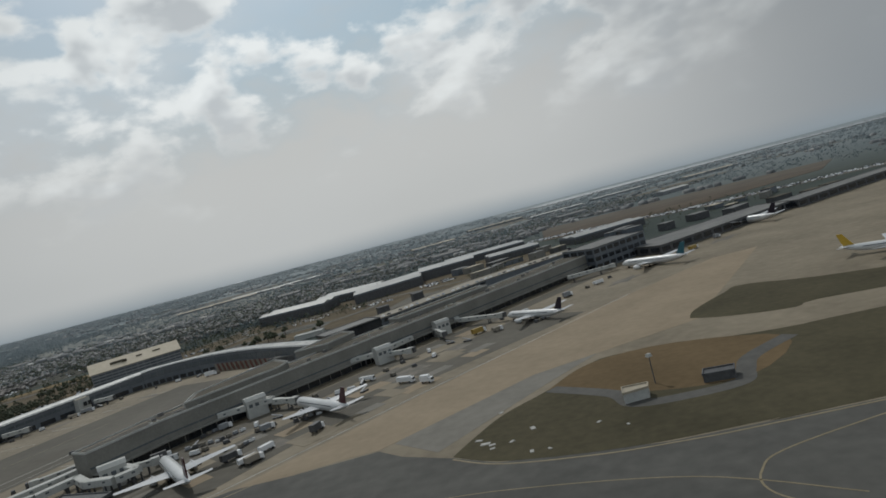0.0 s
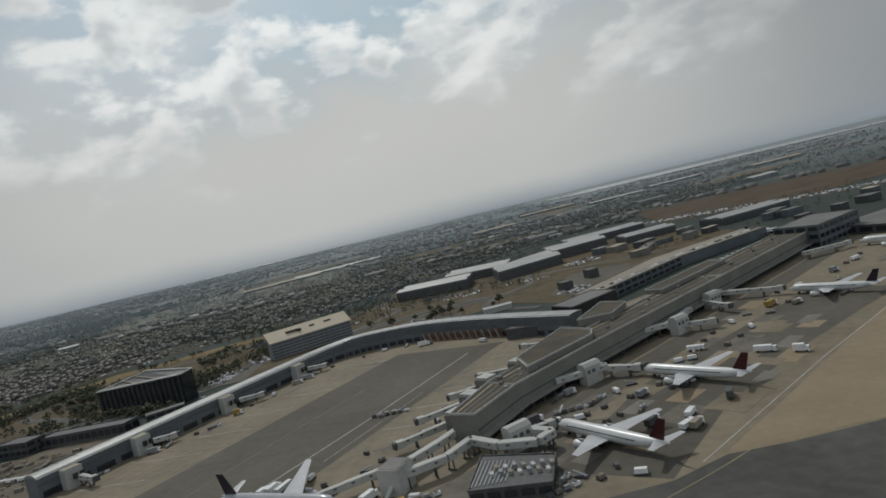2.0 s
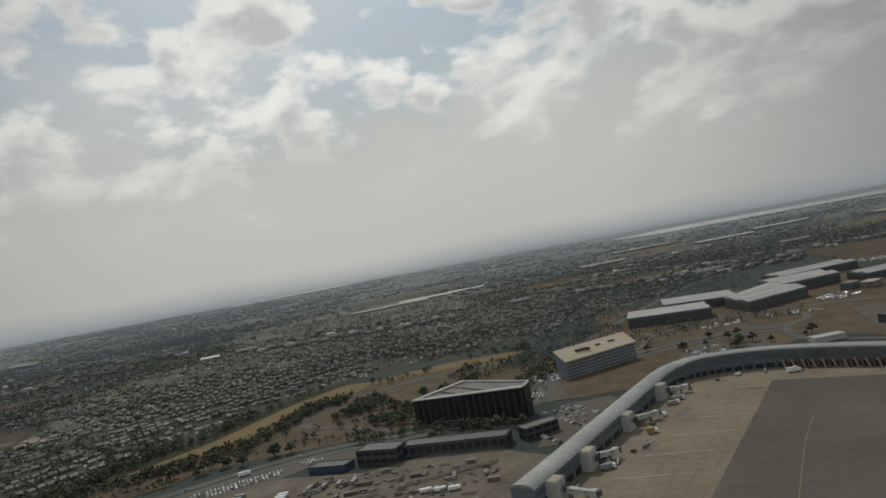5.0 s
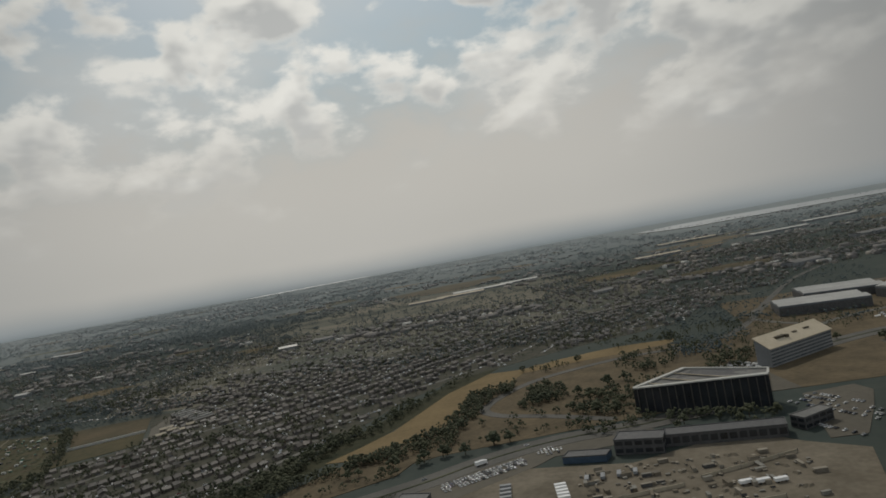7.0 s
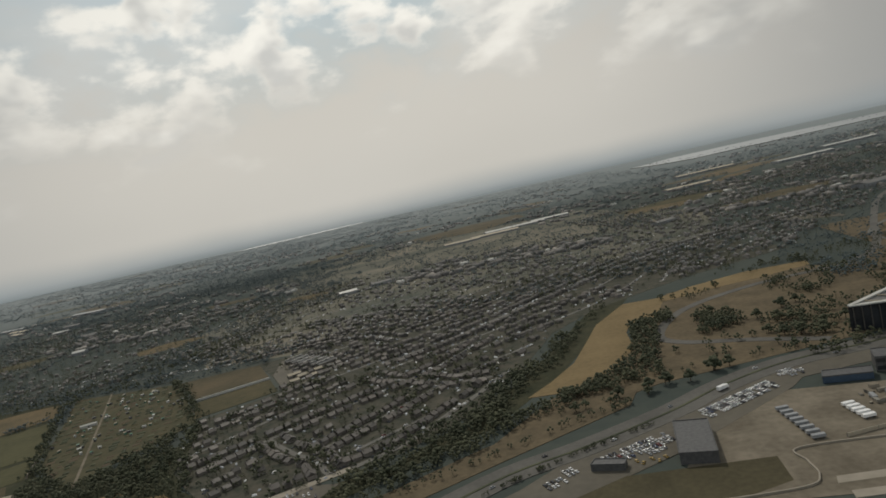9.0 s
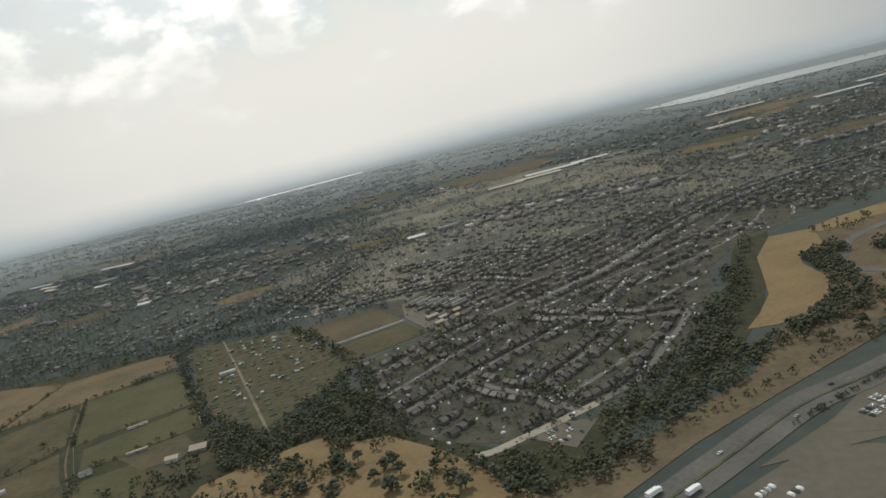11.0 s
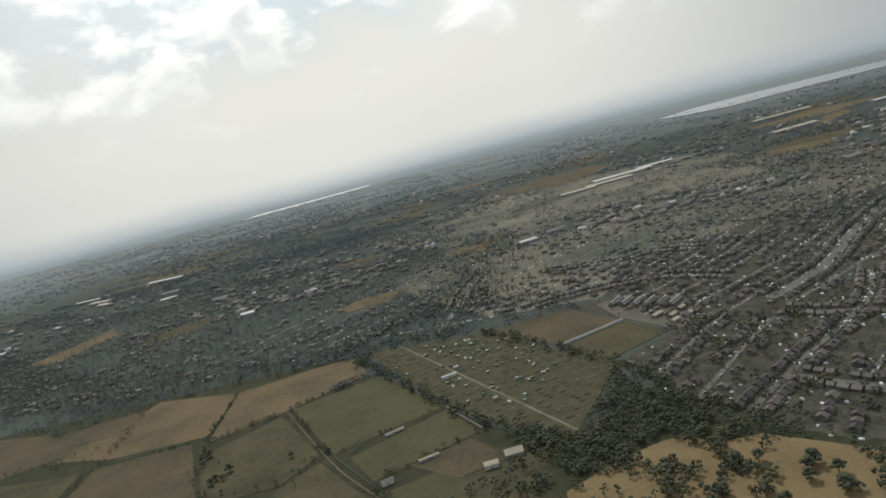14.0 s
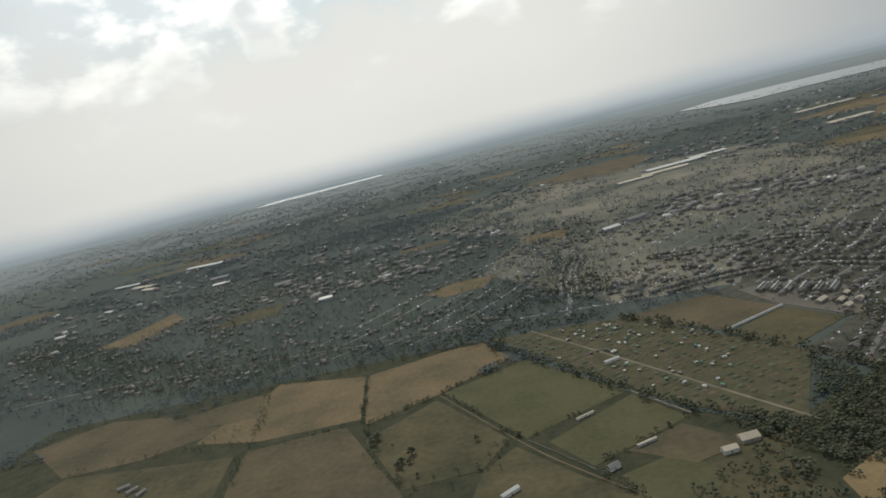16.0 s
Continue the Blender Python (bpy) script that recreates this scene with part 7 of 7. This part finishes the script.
def woods():
    pts = []

    def area(poly, spacing, density=1.0, lumps=None):
        xs, ys = [p[0] for p in poly], [p[1] for p in poly]
        n = int((max(xs) - min(xs)) * (max(ys) - min(ys)) / (spacing * 0.72) ** 2)
        x, y = rng.uniform(min(xs), max(xs), n), rng.uniform(min(ys), max(ys), n)
        ok = inside(x, y, poly) & (rng.random(n) < density)
        if lumps is not None:
            ok &= np.array([noise.noise(Vector((a / 15, b / 15, 8.3))) for a, b in zip(x, y)]) > lumps
        pts.append(np.stack([x[ok], y[ok], rng.uniform(0.45, 0.95, ok.sum())], 1))

    def hedge(line, spacing=4.0, wide=3.0, big=0.6):
        for (x0, y0), (x1, y1) in zip(line, line[1:]):
            n = int(math.hypot(x1 - x0, y1 - y0) / spacing) + 1
            t = rng.random(n)
            pts.append(np.stack([x0 + (x1 - x0) * t + rng.normal(0, wide / 2, n), y0 + (y1 - y0) * t + rng.normal(0, wide / 2, n), big * rng.uniform(0.6, 1.3, n)], 1))

    # wood between the clearing and the houses, wood below the allotments
    area([(-1142, 529), (-1107, 470), (-1085, 440), (-1059, 447), (-1026, 473), (-1006, 446), (-970, 448), (-948, 440), (-962, 480), (-992, 524), (-1023, 550), (-1035, 600), (-1055, 545), (-1080, 500)], 6.5)
    area([(-1036, 454), (-1006, 450), (-970, 444), (-976, 383), (-1040, 402)], 7, 1.0, 0.12)
    area([(-929, 418), (-905, 404), (-900, 385), (-913, 379), (-923, 367), (-940, 383)], 9)
    area([(-906, 392), (-886, 398), (-862, 392), (-839, 385), (-812, 390), (-815, 366), (-844, 357), (-862, 353), (-877, 352), (-889, 362)], 6.5)
    area([(-838, 388), (-832, 425), (-812, 446), (-773, 462), (-745, 520), (-722, 490), (-740, 442), (-800, 396)], 7)
    area([(-812, 452), (-785, 480), (-760, 505), (-745, 545), (-722, 590), (-705, 600), (-720, 545), (-735, 505), (-760, 465)], 7)
    area([(-1200, 420), (-1120, 480), (-1100, 440), (-1075, 405), (-1060, 370), (-1140, 350)], 10, 0.8)
    # belts along the golden field
    area([(-733, 500), (-712, 545), (-690, 585), (-672, 640), (-655, 700), (-620, 765), (-632, 772), (-675, 700), (-705, 610), (-728, 560), (-748, 520)], 7.5)
    area([(-619, 662), (-587, 685), (-573, 707), (-581, 656), (-599, 626), (-612, 560), (-618, 520), (-643, 508), (-678, 497), (-696, 484), (-733, 456), (-735, 474), (-697, 502), (-669, 526), (-645, 550), (-628, 588)], 5.5)
    area([(-574, 746), (-533, 770), (-501, 770), (-508, 748), (-544, 722), (-575, 722)], 8, 0.7)
    area([(-563, 650), (-551, 671), (-529, 645), (-529, 608), (-544, 599), (-565, 589), (-572, 600)], 5.5)
    area([(-468, 749), (-423, 757), (-381, 742), (-440, 665), (-455, 661), (-483, 699)], 7)
    area([(-470, 790), (-380, 800), (-300, 830), (-320, 860), (-480, 820)], 9)
    area([(-400, 640), (-340, 700), (-300, 720), (-260, 900), (-420, 800)], 9)
    area([(-300, 680), (-230, 740), (-120, 730), (-100, 790), (-280, 800)], 10)
    for x, y in ((-600, 561), (-575, 567), (-559, 573), (-541, 566), (-522, 606), (-514, 592), (-502, 596), (-477, 656), (-477, 623), (-479, 588), (-569, 542), (-553, 563), (-505, 570), (-506, 542), (-455, 680), (-504, 690), (-534, 520), (-578, 547)):
        pts.append(np.array([[x, y, 0.75], [x + 2.5, y - 1.5, 0.6]]))
    # dark band behind the stubble fields
    area([(-2504, 1395), (-1889, 900), (-1658, 800), (-1590, 812), (-1472, 786), (-1326, 815), (-1300, 870), (-1480, 900), (-1750, 960), (-2300, 1400)], 11, 0.9)
    area([(-1300, 735), (-1320, 805), (-1290, 840), (-1180, 830), (-1160, 806), (-1290, 815)], 9, 0.6)
    hedge([(-1318, 812), (-1270, 722), (-1187, 600), (-1150, 548), (-1083, 494)], 3.0, 7, 0.75)
    hedge([(-1155, 790), (-1078, 686), (-1030, 612), (-1000, 540)], 3.0, 8, 0.8)
    hedge([(-1430, 628), (-1362, 668), (-1285, 740)], 3.5, 3, 0.45)
    hedge([(-1457, 768), (-1434, 640), (-1420, 600)], 3.5, 3, 0.45)
    hedge([(-1560, 615), (-1440, 640)], 4, 3, 0.4)
    hedge([(-1590, 800), (-1560, 690), (-1545, 610), (-1522, 430)], 3.0, 6, 0.55)
    hedge([(-1640, 650), (-1560, 690)], 3, 9, 0.5)
    hedge([(-1760, 640), (-1660, 655), (-1560, 640)], 3.5, 8, 0.5)
    hedge([(-1356, 671), (-1290, 560), (-1275, 541)], 5, 3, 0.5)
    hedge([(-1290, 552), (-1311, 508), (-1372, 500), (-1420, 590)], 6, 14, 0.5)
    hedge([(-1276, 545), (-1187, 598)], 7, 2, 0.35)
    hedge([(-1230, 487), (-1153, 534)], 4, 4, 0.45)
    hedge([(-1230, 480), (-1200, 436)], 4, 5, 0.5)
    hedge([(-880, 350), (-760, 412), (-690, 455), (-620, 485)], 6, 3, 0.5)
    hedge([(-700, 480), (-600, 520), (-520, 530)], 8, 10, 0.55)
    hedge([(-742, 380), (-715, 396), (-690, 411), (-640, 436)], 1.6, 1.6, 0.3)
    area([(-1095, 430), (-1060, 454), (-1030, 468), (-1000, 454), (-985, 385), (-1080, 385)], 7, 1.0, 0.05)
    area([(-985, 400), (-940, 384), (-900, 350), (-990, 350)], 7, 1.0, 0.2)
    # landside planting behind the terminal
    area([(-60, 735), (60, 730), (200, 760), (440, 840), (420, 930), (150, 860), (-20, 900)], 15, 0.55)
    area([(-330, 690), (-290, 820), (-160, 790), (-120, 745), (-230, 745)], 12, 0.7)
    area([(-420, 540), (-395, 545), (-395, 600), (-330, 690), (-345, 720), (-440, 600)], 8, 0.8)
    area([(-530, 520), (-490, 520), (-440, 585), (-400, 550), (-396, 610), (-480, 640), (-540, 580)], 10, 0.7)
    area([(-520, 492), (-480, 512), (-402, 486), (-402, 498), (-484, 526), (-524, 508)], 7, 0.9)
    area([(-110, 1010), (150, 1010), (420, 1000), (300, 960), (60, 985)], 11, 0.7)
    # gardens
    n = len(HX)
    k = rng.integers(0, n, int(n * 4.4))
    pts.append(np.stack([HX[k] + rng.normal(0, 12, len(k)), HY[k] + rng.normal(0, 12, len(k)), rng.uniform(0.2, 0.5, len(k)) * np.where(rng.random(len(k)) < 0.24, 2.0, 1)], 1))
    far = np.hypot(HX[k] + 900, HY[k] - 560) > 500
    k = k[far]
    pts.append(np.stack([HX[k] + rng.normal(0, 34, len(k)), HY[k] + rng.normal(0, 34, len(k)), rng.uniform(0.4, 0.85, len(k))], 1))
    k = rng.integers(0, n, int(n * 3.5))
    k = k[np.hypot(HX[k] + 900, HY[k] - 560) > 450]
    pts.append(np.stack([HX[k] + rng.normal(0, 40, len(k)), HY[k] + rng.normal(0, 40, len(k)), rng.uniform(0.45, 0.95, len(k))], 1))
    # allotment bushes
    allp = np.concatenate(pts)
    sunny = (allp[:, 0] + 0.15 * (allp[:, 1] - 800) > -1000) & (allp[:, 1] > 680)     # built-up, fewer trees
    allp = allp[~sunny | (rng.random(len(allp)) < 0.36)]
    near = np.hypot(allp[:, 0] + 900, allp[:, 1] - 450) < 620
    for i, (sub, lumps) in enumerate(((allp[near], 7), (allp[~near], 4))):
        kinds = rng.integers(0, 3, len(sub))
        for j in range(3):
            q = sub[kinds == j]
            tv = clump(11 * i + j, lumps, 3.6, 9.0, i == 1)
            many("trees", tv, np.stack([q[:, 0], q[:, 1], np.full(len(q), -0.25)], 1), rng.uniform(0, 6.28, len(q)), q[:, 2], LEAF, "dense dark green trees and hedges", "trees", True)
    # far woods and tree lines
    n = 62000
    y = 700 + 8600 * rng.random(n) ** 1.9
    x = rng.uniform(-1600, 400, n) + (rng.random(n) * 2 - 1) * y * 0.9
    patch = np.array([noise.noise(Vector((a / 300, b / 230, 5.5))) + 0.5 * noise.noise(Vector((a / 90, b / 70, 2.5))) for a, b in zip(x, y)])
    ok = (patch > -0.16) & ((x + 0.15 * (y - 800) < -1000) | (rng.random(n) < 0.52))
    for _, _, outline, _ in FIELDS:
        ok &= ~inside(x, y, outline)
    ok &= ~inside(x, y, [(-330, 520), (-100, 1010), (300, 1100), (900, 1000), (900, 500)])
    ok &= ~inside(x, y, [(-1200, 500), (-1000, 900), (-420, 900), (-420, 450)])
    ok &= ~((x > 250) & (y > 4300))
    x, y = x[ok], y[ok]
    # thick hedgerows and woods of the country to the west
    m = 9000
    wx, wy = rng.uniform(-3000, -1150, m), rng.uniform(800, 2400, m)
    patch = np.array([noise.noise(Vector((a / 150, b / 110, 7.5))) for a, b in zip(wx, wy)])
    good = (patch > -0.12) & (wx + 0.15 * (wy - 800) < -1050)
    for _, _, outline, _ in FIELDS:
        good &= ~inside(wx, wy, outline)
    x, y = np.concatenate([x, wx[good]]), np.concatenate([y, wy[good]])
    size = rng.uniform(0.7, 1.2, len(x)) * np.clip(y / 1500, 0.8, 2.6)
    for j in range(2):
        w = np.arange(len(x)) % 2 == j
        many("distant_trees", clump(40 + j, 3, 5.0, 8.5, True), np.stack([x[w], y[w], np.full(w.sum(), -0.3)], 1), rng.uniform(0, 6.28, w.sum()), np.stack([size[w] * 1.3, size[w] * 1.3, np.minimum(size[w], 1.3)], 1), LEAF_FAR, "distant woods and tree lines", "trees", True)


woods()


def single_trees():
    """Free standing parkland trees, each a thing of its own."""
    kinds = []
    for j in range(3):
        v, f = clump(70 + j, 26, 4.2, 9.5)
        crown = bpy.data.meshes.new("crown")
        crown.from_pydata([tuple(p) for p in v[:-4]], [], f[:-3])
        crown.materials.append(LEAF)
        crown.polygons.foreach_set("use_smooth", [True] * len(crown.polygons))
        s = Shape().loft([[(r * math.cos(a) + o, r * math.sin(a), z) for a in (0, 1.26, 2.51, 3.77, 5.03)] for r, z, o in ((0.45, 0, 0), (0.32, 2.5, 0.05), (0.2, 5.5, 0.2), (0.08, 7.5, 0.1))])
        for a in (0.4, 2.4, 4.5):
            s.loft([[(math.cos(a) * d + r * math.cos(b), math.sin(a) * d + r * math.sin(b), z) for b in (0, 2.09, 4.19)] for r, z, d in ((0.18, 3.0, 0.1), (0.06, 5.8, 2.2))])
        trunk = s.mesh("trunk")
        trunk.materials.append(BARK)
        kinds.append((crown, trunk))
    spots = []
    for poly, n in (([(-1060, 405), (-979, 432), (-935, 405), (-893, 370), (-870, 345), (-1030, 355)], 20), ([(-540, 545), (-500, 540), (-470, 560), (-450, 600), (-470, 650), (-520, 640)], 16), ([(-700, 470), (-620, 500), (-560, 515), (-640, 478)], 14), ([(-1420, 600), (-1300, 560), (-1380, 500)], 8), ([(-300, 690), (-200, 700), (-150, 640), (-250, 620)], 14), ([(-480, 470), (-405, 480), (-400, 495), (-470, 500)], 8)):
        k = 0
        while k < n:
            x, y = rng.uniform(min(p[0] for p in poly), max(p[0] for p in poly)), rng.uniform(min(p[1] for p in poly), max(p[1] for p in poly))
            if inside(np.array([x]), np.array([y]), poly)[0]:
                spots.append((x, y))
                k += 1
    for i, (x, y) in enumerate(spots):
        crown, trunk = kinds[i % 3]
        sz = rng.uniform(0.45, 1.1)
        t = thing("tree", "free standing broadleaf tree on dry grass", "tree", group="parkland trees", at=pose(x, y, 0.0, 0, 0, rng.uniform(0, 360)) @ Matrix.Diagonal((sz, sz, sz, 1)))
        part("crown", crown, None, t)
        part("trunk", trunk, None, t)


single_trees()


# ---- the whole place to its scale ----
shrink = Matrix.Scale(SCALE, 4)
for data in bpy.data.meshes:
    data.transform(shrink)
for ob in scene.objects:
    if ob.type in {"MESH", "EMPTY"}:
        ob.location = ob.location * SCALE
